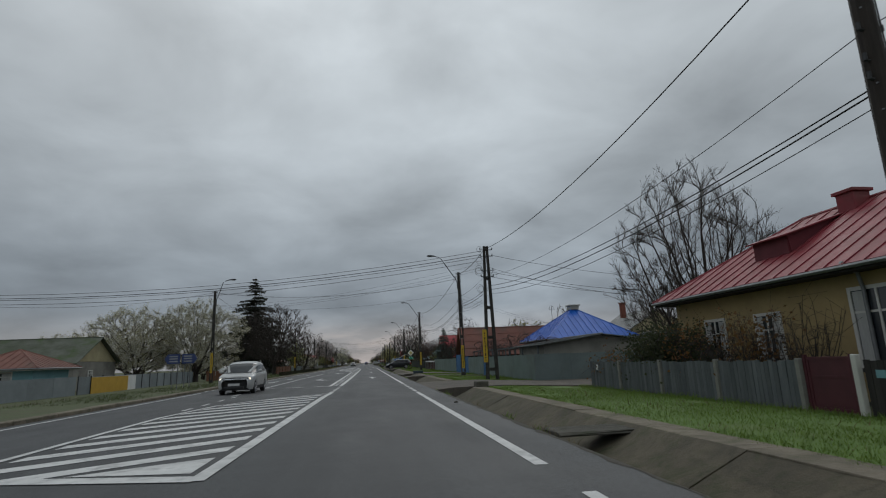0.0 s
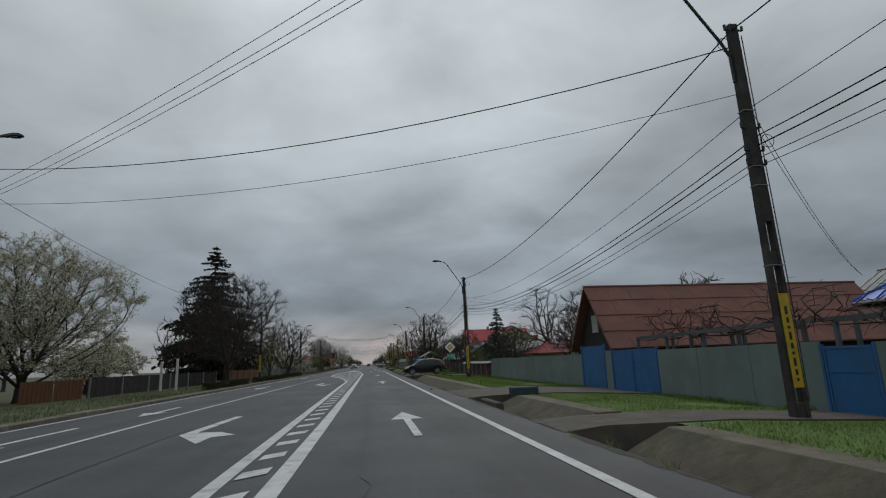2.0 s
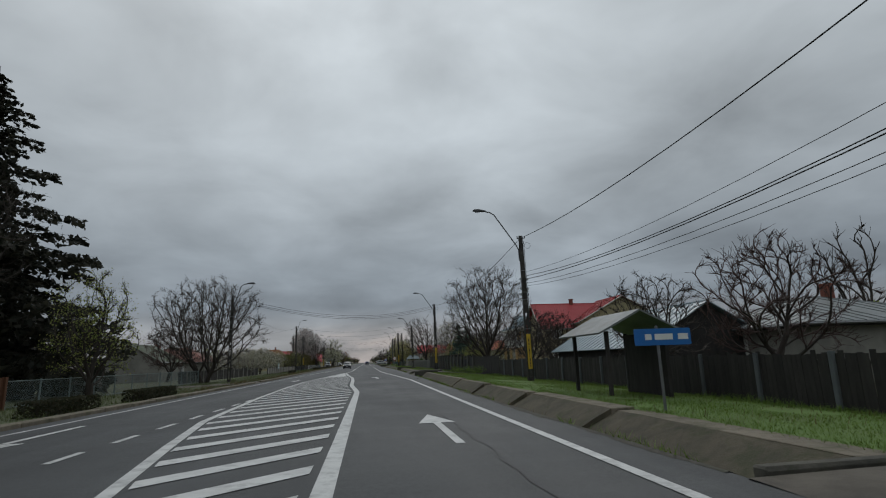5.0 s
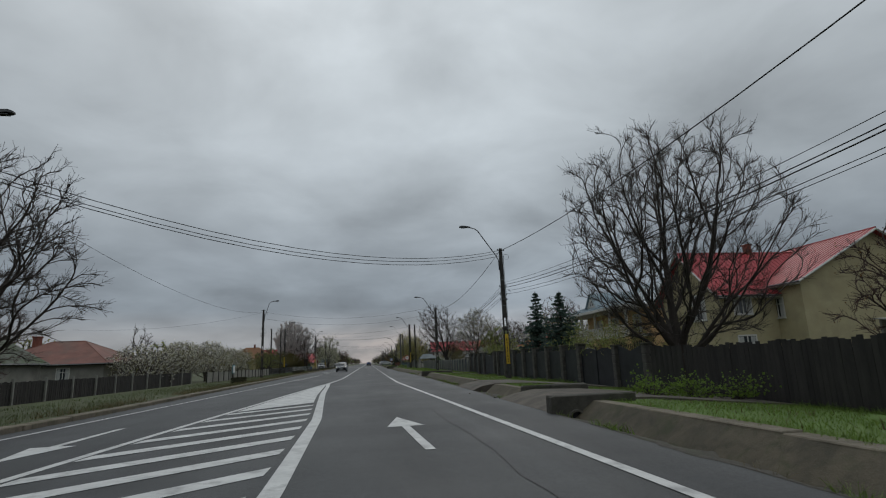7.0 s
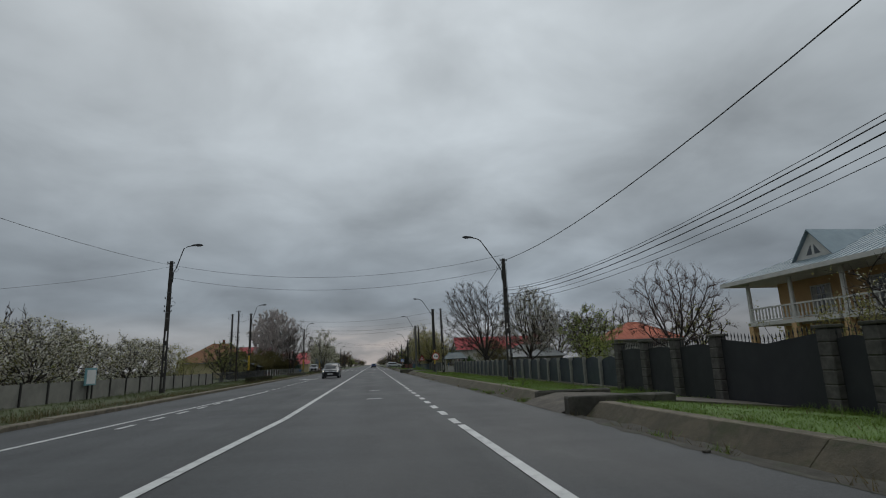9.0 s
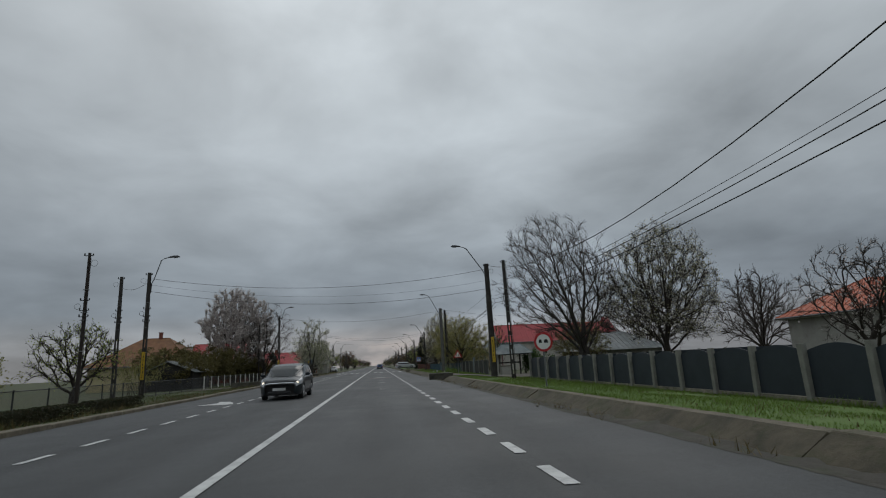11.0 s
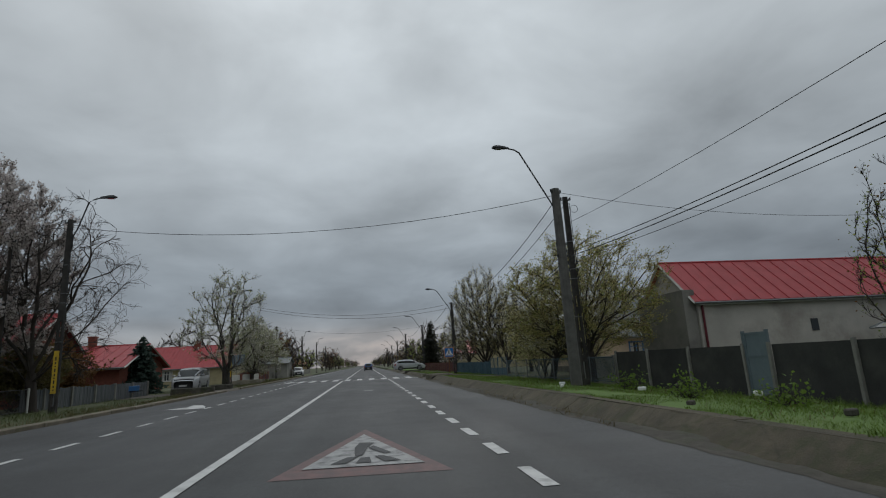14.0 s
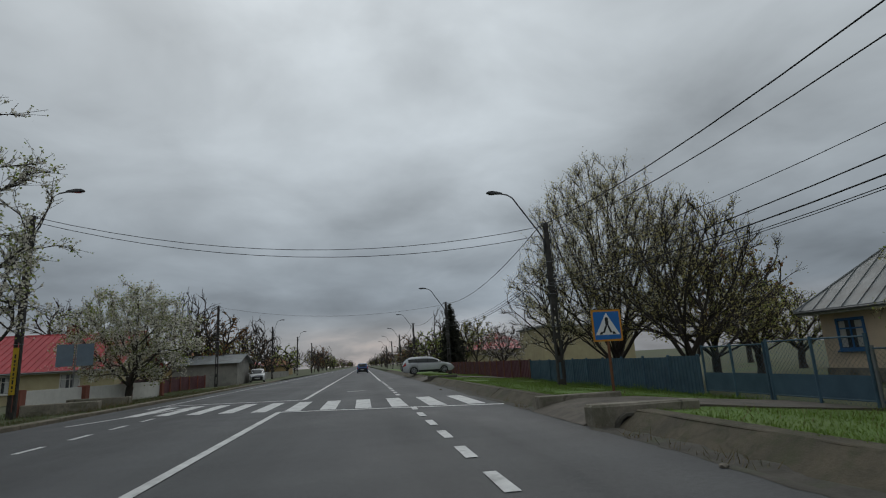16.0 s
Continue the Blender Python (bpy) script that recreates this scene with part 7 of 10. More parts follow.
for z_ in (6.3, 6.0):
    wire((PX, 55.3, z_), (22, 46.0, 4.6), 0.5, 0.006, "thin service cable to a house")
    wire((PX, 22.1, z_), (20, 33.0, 4.2), 0.5, 0.007, "thin service cable to a house")
wire((PX, 55.3, 5.3), (24, 41.0, 5.4), 0.4, 0.011, "black service cable to a house")
for z_, z2 in ((7.75, 7.2), (7.6, 7.0), (7.4, 6.9)):
    wire((PX, 125.3, z_), (-13.2, 109.0, z2), 1.5, 0.014, "black cable crossing the road")
wire((-13.2, 109, 7.1), (-14.4, 161, 7.8), 1.4, 0.009, "thin cable along the opposite poles")
for z_ in (7.7, 6.9):
    wire((PX, 158, z_), (-14.4, 161, z_ + 0.1), 1.1, 0.009, "thin cable crossing the road")
wire((-14.4, 161, 7.7), (-34, 158, 6.0), 0.7, 0.008, "thin cable to a house")
for z_, z2, r_ in ((7.75, 7.56, 0.012), (6.9, 7.15, 0.006), (6.3, 6.72, 0.012)):
    wire((6.15, 195.5, z_), (-16.8, 194.6, z2), 1.0, r_, "black cable crossing the road")
wire((-16.8, 194.6, 7.4), (-19.6, 197.0, 7.4), 0.35, 0.012, "slack cable between two poles")
wire((6.15, 225.0, 7.7), (-14.7, 229.8, 7.9), 0.9, 0.012, "black cable crossing the road")
wire((6.15, 225.0, 7.8), (24, 224.0, 6.6), 0.6, 0.009, "thin service cable to a building")
for z_, z2 in ((6.7, 7.8), (6.3, 7.6)):
    wire((PX, 256.4, z_), (-14.4, 257.8, z2), 1.2, 0.013, "black cable crossing the road")
wire((PX, 285.0, 6.5), (-15.5, 290.5, 7.7), 1.0, 0.010, "thin cable crossing the road")
wire((PX, 256.4, 6.3), (PX + 0.3, 225.0, 7.6), 1.25, 0.014, "black cable strung along the utility poles")

# ---- fences of the near side ----
board_fence((8.6, -8.6, -0.2), (8.6, 2.95, -0.2), 1.08, "weathered grey-blue plank fence along the verge", M_GREYWOOD, 0.14, 0.012, post=M_POST, post_every=2.9, seed=3)
board_fence((8.6, 2.95, -0.2), (20.0, 2.95, -0.2), 1.08, "weathered grey-blue plank fence along the side street", M_GREYWOOD, 0.14, 0.012, seed=4)
gate((8.6, -9.85, -0.2), 90, 1.1, 1.16, "dark maroon garden gate", M_MAROON, 1)
tagged(part("gate_pillar", boxes((8.5, 8.64, -10.06, -9.94, -0.4, 1.0), bevel=0.015), M_TRIM), "white concrete gate post", "post")
board_fence((8.6, -18.0, -0.2), (8.6, -10.1, -0.2), 1.06, "dark plank fence and gate with a small plate", M_DARKWOOD, 0.14, 0.01, seed=5)
tagged(part("number_plaque", boxes((8.545, 8.56, -10.6, -10.4, 0.55, 0.70)), M_PALEBLUE), "small pale plaque fixed on a fence", "plaque")
tagged(part("notice_card", boxes((8.555, 8.57, 2.1, 2.28, 0.55, 0.75)), M_WHITE), "small white card pinned to a fence", "card")
panel_fence((30.0, 10.15, -0.2), (8.4, 10.15, -0.2), 1.5, "grey-green sheet fence along the side street", M_GREENGREY, 2.1, seed=6)
panel_fence((8.4, 10.2, -0.2), (8.38, 22.2, -0.2), 1.5, "long grey-green sheet fence along the verge", M_GREENGREY, 2.0, seed=7)
gate((8.38, 22.24, -0.22), 90, 1.2, 1.45, "bright blue metal garden door", M_DOORBLUE, 1)
panel_fence((8.38, 23.5, -0.2), (8.36, 30.2, -0.2), 1.55, "grey-green sheet fence between two blue gates", M_GREENGREY, 2.2, seed=8)
gate((8.36, 30.3, -0.22), 90, 3.35, 1.62, "blue double metal yard gate", M_DOORBLUE, 2)
tagged(part("sheet_fence", boxes((8.33, 8.37, 33.72, 34.3, -0.3, 1.4)), M_GREENGREY), "narrow grey-green sheet between blue gates", "fence")
gate((8.34, 34.4, -0.22), 90, 2.3, 1.85, "tall blue metal yard door", M_DOORBLUE, 1)
panel_fence((8.34, 36.8, -0.2), (8.4, 55.6, -0.2), 1.5, "long grey-green sheet fence along the verge", M_GREENGREY, 2.1, seed=9)
bm = bmesh.new()
for k in range(9):
    box(bm, 0.02 + k * 0.245, 0.02 + k * 0.245 + 0.235, 0.0, 0.30, 0.0, 0.03)
    box(bm, 0.02 + k * 0.245, 0.02 + k * 0.245 + 0.235, -0.24, 0.0, 0.0, 0.03)
for v in bm.verts:
    v.co.z += 0.16 - abs(v.co.y) * 0.55
cap_mesh = mesh_of(bm, M_COPING)
panel_fence((8.6, 56.2, -0.2), (8.7, 69.4, -0.2), 1.12, "maroon sheet fence with a grey tiled coping", M_MAROON, 2.2, post=M_POST, post_w=0.14, post_out=0.06, cap=cap_mesh, seed=10, ribs=9)
board_fence((8.7, 70.2, -0.2), (8.5, 103.0, -0.2), 1.25, "dark weathered plank fence", M_DARKWOOD, 0.15, 0.012, post=M_GREYWOOD, seed=11, wavy=0.06)
board_fence((8.5, 103.0, -0.2), (8.45, 110.6, -0.2), 1.58, "tall blackened plank fence with uneven boards", M_DARKWOOD, 0.15, 0.008, seed=12, wavy=0.04)


def pillar(at, h, label="dark stone gate pillar with a flat cap", w=0.42, m=None):
    root = thing("gate_pillar", at, 0, label, "pillar", "fence pillars")
    rows = max(3, int(h / 0.3))
    for k in range(rows):
        part("stone_course", boxes((-w / 2, w / 2, -w / 2, w / 2, h * k / rows + 0.006 - (0.3 if k == 0 else 0), h * (k + 1) / rows - 0.006), bevel=0.02), m or M_STONE, root)
    part("mortar_core", boxes((-w / 2 + 0.02, w / 2 - 0.02, -w / 2 + 0.02, w / 2 - 0.02, 0, h)), M_HEAD, root)
    part("cap", boxes((-w * 0.62, w * 0.62, -w * 0.62, w * 0.62, h, h + 0.08), bevel=0.015), M_HEAD, root)
    return root


def spiked_gate(p0, p1, h, label, m, spikes=True, dip=0.25):
    root, L = fence_run("fence", label, p0, p1, "iron gates")
    k = 12
    top = [(L * i / k, h - dip + (dip * 2.0 * abs(i / k - 0.5)) ** 1.0) for i in range(k + 1)]
    bm = bmesh.new()
    upright(bm, [(0, 0.05), (L, 0.05)] + top[::-1], -0.01, 0.01)
    part("sheet_panel", bm, m, root)
    n = int(L / 0.14)
    bm0 = bmesh.new()
    tube(bm0, [(0, -0.02, 0.1), (0, -0.02, h * 0.9), (0, -0.02, h + 0.0)], [0.011, 0.011, 0.011], 5)
    tube(bm0, [(0, -0.02, h), (0, -0.02, h + 0.04), (0, -0.02, h + 0.16)], [0.011, 0.022, 0.002], 5)
    bar = mesh_of(bm0, m)
    for i in range(n + 1):
        f = i / n
        piece("bar", bar, root, pose(f * L, 0, -dip + dip * 2.0 * abs(f - 0.5) + 0.08))
    return root


for y_ in (113.0, 115.5):
    pillar((8.5, y_, -0.2), 1.7, w=0.3)
spiked_gate((8.5, 113.2, -0.2), (8.5, 115.3, -0.2), 1.75, "black wrought iron gate panel with spikes", M_BLACKSHEET)
board_fence((8.5, 110.7, -0.2), (8.5, 112.8, -0.2), 1.6, "black board panel between pillars", M_DARKWOOD, 0.15, 0.008, seed=13)
panel_fence((8.5, 115.8, -0.2), (8.5, 119.1, -0.2), 1.7, "black sheet panel with an arched top", M_BLACKSHEET, 1.65, post=M_BLACKSHEET, post_w=0.06, arch=0.12, seed=14)
PILLARS = [119.3, 121.6, 124.1, 126.5, 128.9, 131.3, 133.8, 136.0, 137.2, 141.2, 143.4, 145.5, 147.7]
for y_ in PILLARS:
    pillar((8.5, y_, -0.2), 1.88, w=0.36)
for a, b in zip(PILLARS, PILLARS[1:]):
    spiked_gate((8.5, a + 0.19, -0.2), (8.5, b - 0.19, -0.2), 1.8 if b - a > 3 else 1.64, "black wrought iron gate with spikes and backing sheet" if b - a > 3 else "black sheet fence panel with low spikes between pillars", M_BLACKSHEET, dip=0.2 if b - a > 3 else -0.06)
panel_fence((8.6, 148.0, -0.2), (8.6, 194.6, -0.2), 1.42, "dark blue sheet fence with arched panels and concrete posts", M_NAVY, 1.88, post=M_POST, post_w=0.16, post_out=0.05, arch=0.16, base=M_HEAD_L, base_h=0.14, seed=17, post_h=0.02)
panel_fence((8.6, 194.6, -0.2), (30.0, 195.2, -0.2), 1.42, "dark sheet fence along the side street", M_NAVY, 2.1, post=M_POST, post_w=0.15, seed=18)
for a, b, n_ in ((210.4, 218.0, 19), (219.0, 227.0, 29)):
    panel_fence((8.88, a, -0.2), (8.88, b, -0.2), 1.4, "blackened concrete slab fence with pale posts", M_SOOT, 2.3, post=M_POST, post_w=0.09, post_out=0.05, seed=n_)
panel_fence((11.6, 227.6, -0.25), (11.6, 238.2, -0.25), 1.25, "low pale rendered yard wall behind trees", M_WHITEWALL, 2.65, thick=0.14, post=M_WHITEWALL, post_w=0.2, post_out=0.02, seed=51, name="yard_wall")
gate((15.0, 244.8, -0.25), 90, 1.2, 1.5, "blue sheet-metal gate beside the peach house", M_DOORBLUE, 1)
gate((8.87, 218.1, -0.2), 90, 0.85, 1.75, "blue-grey metal garden door", M_DOORGREY, 1)
board_fence((30.0, 209.8, -0.2), (13.8, 209.0, -0.2), 1.4, "dark plank fence beside the side street", M_DARKWOOD, 0.16, 0.012, post=M_POST, seed=20)


def mesh_fence(p0, p1, h, label, m, every=2.3, backing=0.0, post_m=None):
    root, L = fence_run("fence", label, p0, p1)
    pm = mesh_of(tubes(([(0, 0, -0.25), (0, 0, h + 0.06)], 0.035 if post_m in (None, M_STEEL) else 0.05), sides=8), post_m or m)
    n = int(L / every)
    for i in range(n + 1):
        piece("post", pm, root, pose(i * L / n, 0, 0))
    part("rail", tubes(([(0, 0, h)] + [(L, 0, h)], 0.022), ([(0, 0, 0.12), (L, 0, 0.12)], 0.018)), m, root)
    if backing:
        part("lower_sheet", boxes((0, L, 0.005, 0.013, 0.14, backing)), m, root, "plain sheet in the lower half")
    segs = []
    k = -h
    while k < L:
        a0, a1 = max(k, 0), min(k + h, L)
        segs.append((np.array([a0, 0.0, a0 - k]), np.array([a1, 0.0, a1 - k]), 0.0035, 0.0035))
        segs.append((np.array([a0, 0.004, h - (a0 - k)]), np.array([a1, 0.004, h - (a1 - k)]), 0.0035, 0.0035))
        k += 0.11
    part("wire_mesh", seg_mesh(segs, 3, m), None, root, "diamond wire mesh")
    return root


mesh_fence((8.7, 227.0, -0.15), (8.6, 244.4, -0.15), 1.15, "dark teal wire mesh fence on grey steel posts", M_BLUEFENCE, 2.3, 0, M_STEEL)
mesh_fence((8.6, 247.3, -0.15), (8.6, 249.8, -0.15), 1.35, "teal steel mesh gate beside the footpath", M_BLUEFENCE, 1.2, 0.62)
mesh_fence((8.6, 244.5, -0.15), (8.6, 247.2, -0.15), 1.4, "teal steel mesh gate leaf with a lower sheet", M_BLUEFENCE, 1.3, 0.62)
panel_fence((8.6, 250.0, -0.2), (8.5, 266.0, -0.2), 1.15, "dark blue picket fence behind trees", M_BLUEFENCE, 1.6, ribs=8, seed=22, post=M_BLUEFENCE, post_w=0.08)
panel_fence((8.5, 266.2, -0.2), (8.4, 300.0, -0.2), 1.2, "maroon sheet fence far along the road", M_MAROON, 2.0, ribs=6, seed=23, post=M_BROWNWOOD)
panel_fence((8.4, 300.4, -0.2), (8.4, 360.0, -0.2), 1.3, "grey fence far along the road", M_GREYWALL, 2.5, seed=24)

# ---- fences of the far side ----
panel_fence((-19.4, 18.0, -0.15), (-20.5, -22.0, -0.15), 1.2, "plain grey sheet fence beside a yard", M_PANEL_L, 2.4, seed=30)
panel_fence((-19.5, 41.5, -0.15), (-19.4, 18.2, -0.15), 1.18, "grey panels of uneven tint between dark posts", M_PANEL_L, 1.7, post=M_DARKSTEEL, post_w=0.06, seed=31)
panel_fence((-17.6, 46.5, -0.15), (-18.2, 41.8, -0.15), 1.15, "reddish plank fence panel", M_BROWNWOOD, 2.3, ribs=8, seed=32)
board_fence((-17.0, 71.0, -0.15), (-17.6, 46.7, -0.15), 1.2, "dark plank fence under the trees", M_DARKWOOD, 0.16, 0.02, post=M_POST, post_every=4.0, seed=33)
board_fence((-15.2, 84.0, -0.1), (-15.8, 71.5, -0.1), 1.2, "orange-brown plank fence below a fir", M_BROWNWOOD, 0.15, 0.01, post=M_BROWNWOOD, seed=34)
mesh_fence((-16.5, 112.0, -0.12), (-15.4, 84.4, -0.12), 1.1, "green wire fence on posts", M_GREENGREY, 2.4)
board_fence((-18.4, 148.0, -0.1), (-18.2, 112.0, -0.1), 1.05, "brown-grey plank fence with concrete posts", M_DARKWOOD, 0.2, 0.03, post=M_POST, post_every=2.6, seed=35, post_h=0.15)
panel_fence((-16.9, 180.0, -0.1), (-16.95, 148.0, -0.1), 1.0, "low concrete slab fence with dark joints", M_GREYWALL, 1.95, post=M_DARKWOOD, post_w=0.1, post_out=0.02, seed=36)
mesh_fence((-17.0, 207.0, -0.1), (-16.9, 180.2, -0.1), 1.0, "wire fence on steel posts", M_DARKSTEEL, 2.4)
mesh_fence((-16.9, 232.0, -0.1), (-16.9, 207.2, -0.1), 1.05, "dark wire mesh fence with thin white posts", M_DARKSTEEL, 1.95, post_m=M_TRIM)
board_fence((-17.2, 246.0, -0.1), (-17.4, 232.2, -0.1), 1.0, "grey plank fence below blossoming trees", M_GREYWOOD, 0.16, 0.02, post=M_POST, seed=38)
panel_fence((-15.0, 274.4, -0.1), (-14.9, 258.9, -0.1), 1.05, "white concrete panels between red posts", M_TRIM, 5.1, post=M_BRICK, post_w=0.4, post_out=0.02, thick=0.1, seed=39)
board_fence((-17.0, 292.0, -0.1), (-17.1, 273.4, -0.1), 1.2, "dark red plank gate and fence", M_MAROON, 0.17, 0.02, post=M_BRICK, seed=40)
panel_fence((-16.5, 350.0, -0.1), (-16.8, 293.0, -0.1), 1.1, "grey fence far along the opposite side", M_GREYWALL, 2.6, seed=41)
for k, (y_, l_) in enumerate(((48.8, 2.6), (52.4, 2.0), (56.0, 2.8), (62.6, 3.2), (66.8, 3.4), (70.9, 3.0), (75.0, 2.6), (79.5, 4.2), (86.0, 5.0))):
    hedge((-11.2 + 0.012 * (y_ - 48), y_, 0.05), l_ * 0.78, 0.7, 0.42, 60 + k)
for k, (y_, l_) in enumerate(((176.0, 4.0), (181.0, 3.6), (140.0, 2.5))):
    hedge((-12.2, y_, 0.0), l_, 0.7, 0.45, 80 + k)

# ---- houses of the near side ----
h1 = house("house", "ochre house with a wet red sheet-metal roof", 14.0, -7.65, 6.8, 13.6, 3.36, 5.5, M_OCHRE, M_ROOF_RED, "hip", "y", 0.6, windows=(("W", 4.65, 1.0, 0.9, 1.35), ("W", 2.25, 1.0, 0.9, 1.35), ("W", -1.25, 1.0, 1.3, 1.7), ("W", -4.25, 1.0, 1.3, 1.7)),
           chimneys=((-0.3, 1.7, 4.9, 5.7, 0.6),), seam=0.55, chim_m=M_ROOF_RED, ridge_cut=3.4)
# a low dormer: two upright cheeks that run back into the roof, and a nearly flat top
# cheeks and front: the roof's red, with their shade put into the colour
for yk in (1.9, 3.3):
    bm = upright(bmesh.new(), [(-2.55, 4.17), (-0.75, 5.30), (-2.62, 4.72)], -0.03, 0.03)
    part("dormer_cheek", bm, M_DARKRED_SHADE, h1, "red sheet dormer cheek with shade in its darker colour").matrix_basis = pose(0, yk, 0)
part("dormer_front", boxes((-2.62, -2.56, 1.9, 3.3, 4.1, 4.7)), M_DARKRED_SHADE, h1)
bm = sheet(bmesh.new(), [(-2.8, 1.75, 4.70), (-2.8, 3.45, 4.70), (-0.65, 3.45, 5.38), (-0.65, 1.75, 5.38)], 0.04)
part("dormer_roof", bm, M_ROOF_RED, h1)
part("downpipe", tubes(([(-3.95, -1.0, 3.35), (-3.55, -1.0, 3.1), (-3.47, -1.0, 2.7), (-3.47, -1.0, 0.1)], 0.045), sides=8), M_STEEL, h1, "bent metal downpipe")
house("house", "small ochre house with a bright blue pyramid roof", 16.0, 22.6, 6.4, 6.4, 2.75, 5.0, M_OCHRE, M_ROOF_BLUE, "hip", "x", 0.5, windows=(("W", -1.4, 1.0, 0.9, 1.2), ("W", 1.5, 1.0, 0.9, 1.2), ("S", -1.2, 1.0, 0.9, 1.2)), chimneys=((0.0, 0.0, 4.85, 5.15, 0.75),), seam=0.5, chim_m=M_WHITEWALL, ridge_cut=9)
sh = house("shed", "low shed with a weathered grey sheet roof", 13.6, 15.4, 7.5, 5.4, 1.9, 2.45, M_GREYWALL, M_ROOF_GREY, "gable", "y", 0.4, seam=0.8, gutter=False)
house("shed", "long low shed with a grey sheet roof behind a fence", 23.5, 14.6, 11.0, 5.0, 1.9, 2.5, M_GREYWALL, M_ROOF_GREY, "gable", "x", 0.4, seam=0.9, gutter=False)
house("house", "grey gabled house behind the blue roof", 29.0, 36.0, 7.0, 8.0, 3.4, 5.6, M_CREAM, M_ROOF_GREY, "gable", "y", 0.4, windows=(("S", 0, 1.2, 1.0, 1.2),), chimneys=((-1.5, 0.5, 5.0, 6.6, 0.5),))
tagged(part("chimney_pipe", tubes(([(28.5, 29.0, -0.3), (28.5, 29.0, 7.2)], 0.10), ([(28.5, 29.0, 7.25), (28.5, 29.0, 7.4)], 0.17), sides=10), M_DARKSTEEL), "tall rusty stove pipe with a cap", "chimney")
barn = house("barn", "old barn with a rusty brown sheet roof", 15.8, 36.4, 13.6, 3.6, 2.0, 4.4, M_DARKWOOD, M_ROOF_RUST, "gable", "x", 0.45, seam=0, gutter=False, gable_m=M_DARKWOOD)
lap_root = [c for c in barn.children if c.name.startswith("roof")][0]
for k in range(4):
    # overlapping rows of sheets, each a little proud of the one below
    f0, f1 = k / 4, (k + 1) / 4
    row_y, row_z = (-2.25, 0.02), (2.25 - 0.6 + 0.06, 4.65)
    pa = (row_y[0] + (row_y[1] - row_y[0]) * f0, row_z[0] + (row_z[1] - row_z[0]) * f0)
    pb = (row_y[0] + (row_y[1] - row_y[0]) * f1, row_z[0] + (row_z[1] - row_z[0]) * f1)
    for i in range(14):
        bm = bmesh.new()
        x_ = -7.22 + i * 1.032
        dz = 0.02 + 0.006 * ((i * 5 + k * 3) % 4)
        sheet(bm, [(x_, pa[0] - 0.02, pa[1] + dz + 0.012), (x_ + 1.02, pa[0] - 0.02, pa[1] + dz + 0.012), (x_ + 1.02, pb[0] + 0.02, pb[1] + dz), (x_, pb[0] + 0.02, pb[1] + dz)], 0.012)
        part("roof_sheet", bm, M_ROOF_RUST, lap_root)
part("hatch", boxes((-6.86, -6.80, -0.3, 0.3, 2.5, 3.3)), M_WHITEWALL, barn, "pale boarded hatch in the gable")
r2 = house("house", "low house with a faded red hipped roof", 21.5, 57.4, 9.0, 11.0, 2.45, 4.75, M_WHITEWALL, M_ROOF_WINE, "hip", "y", 0.6, windows=(("W", 2.5, 1.0, 1.0, 1.2), ("W", -2.0, 1.0, 1.0, 1.2)), chimneys=((-0.9, 1.2, 4.0, 5.6, 0.6),), seam=0.7)
tagged(part("tv_aerial", tubes(([(14.5, 23.6, 2.7), (14.5, 23.6, 5.3)], 0.02), ([(14.2, 23.6, 5.05), (14.8, 23.6, 5.05)], 0.012), ([(14.35, 23.6, 5.0), (14.35, 23.6, 5.25), (14.5, 23.6, 5.35), (14.65, 23.6, 5.25), (14.65, 23.6, 5.0)], 0.012), sides=5), M_DARKSTEEL), "bent television aerial on a mast", "aerial")
tagged(part("tv_aerial", tubes(([(17.5, 5.5, -0.2), (17.5, 5.5, 7.4)], 0.03), ([(17.1, 5.5, 6.7), (17.9, 5.5, 6.7)], 0.015), ([(17.5, 5.1, 7.1), (17.5, 5.9, 7.1)], 0.015), sides=5), M_DARKSTEEL), "television aerial on a tall thin mast", "aerial")
house("house", "grey house with a metal roof behind maroon fence", 21.0, 86.0, 9.0, 9.0, 2.3, 3.7, M_GREYWALL, M_ROOF_GREY, "hip", "x", 0.5, windows=(("W", 0, 1.0, 1.1, 1.2), ("S", 0, 1.0, 1.1, 1.2)), chimneys=((1.0, 0, 3.1, 4.3, 0.45),))
house("pavilion", "small garden pavilion with a dark red roof", 12.4, 53.2, 2.2, 2.2, 1.75, 2.4, M_CREAM, M_ROOF_RED, "hip", "x", 0.4, seam=0.4, ridge_cut=9, gutter=False)
house("shed", "low shed with a pale blue-grey sheet roof", 14.6, 91.6, 6.4, 12.0, 1.65, 3.6, M_DARKWOOD, M_ROOF_STEEL, "gable", "y", 0.4, seam=0.6, gutter=False)
# the yellow house with two red roofs
house("house", "cream two-storey house with a bright red tiled roof", 26.0, 126.8, 13.0, 6.2, 4.9, 7.7, M_CREAM, M_ROOF_RED2, "gable", "x", 0.6, windows=(("W", -1.0, 3.4, 1.2, 1.5), ("S", -5.0, 3.6, 1.1, 1.3), ("W", 2.2, 0.9, 1.2, 1.5), ("S", -5.0, 0.9, 1.1, 1.3)), chimneys=((-1.6, 0.0, 7.4, 8.2, 0.4),), seam=0.35)
house("house_wing", "cream gable wing with a bright red roof", 28.6, 124.8, 10.6, 6.4, 5.2, 8.1, M_CREAM, M_ROOF_RED2, "gable", "y", 0.5, windows=(("W", -1.2, 3.3, 0.9, 1.1), ("W", -1.2, 0.7, 0.9, 1.1)), seam=0.35)
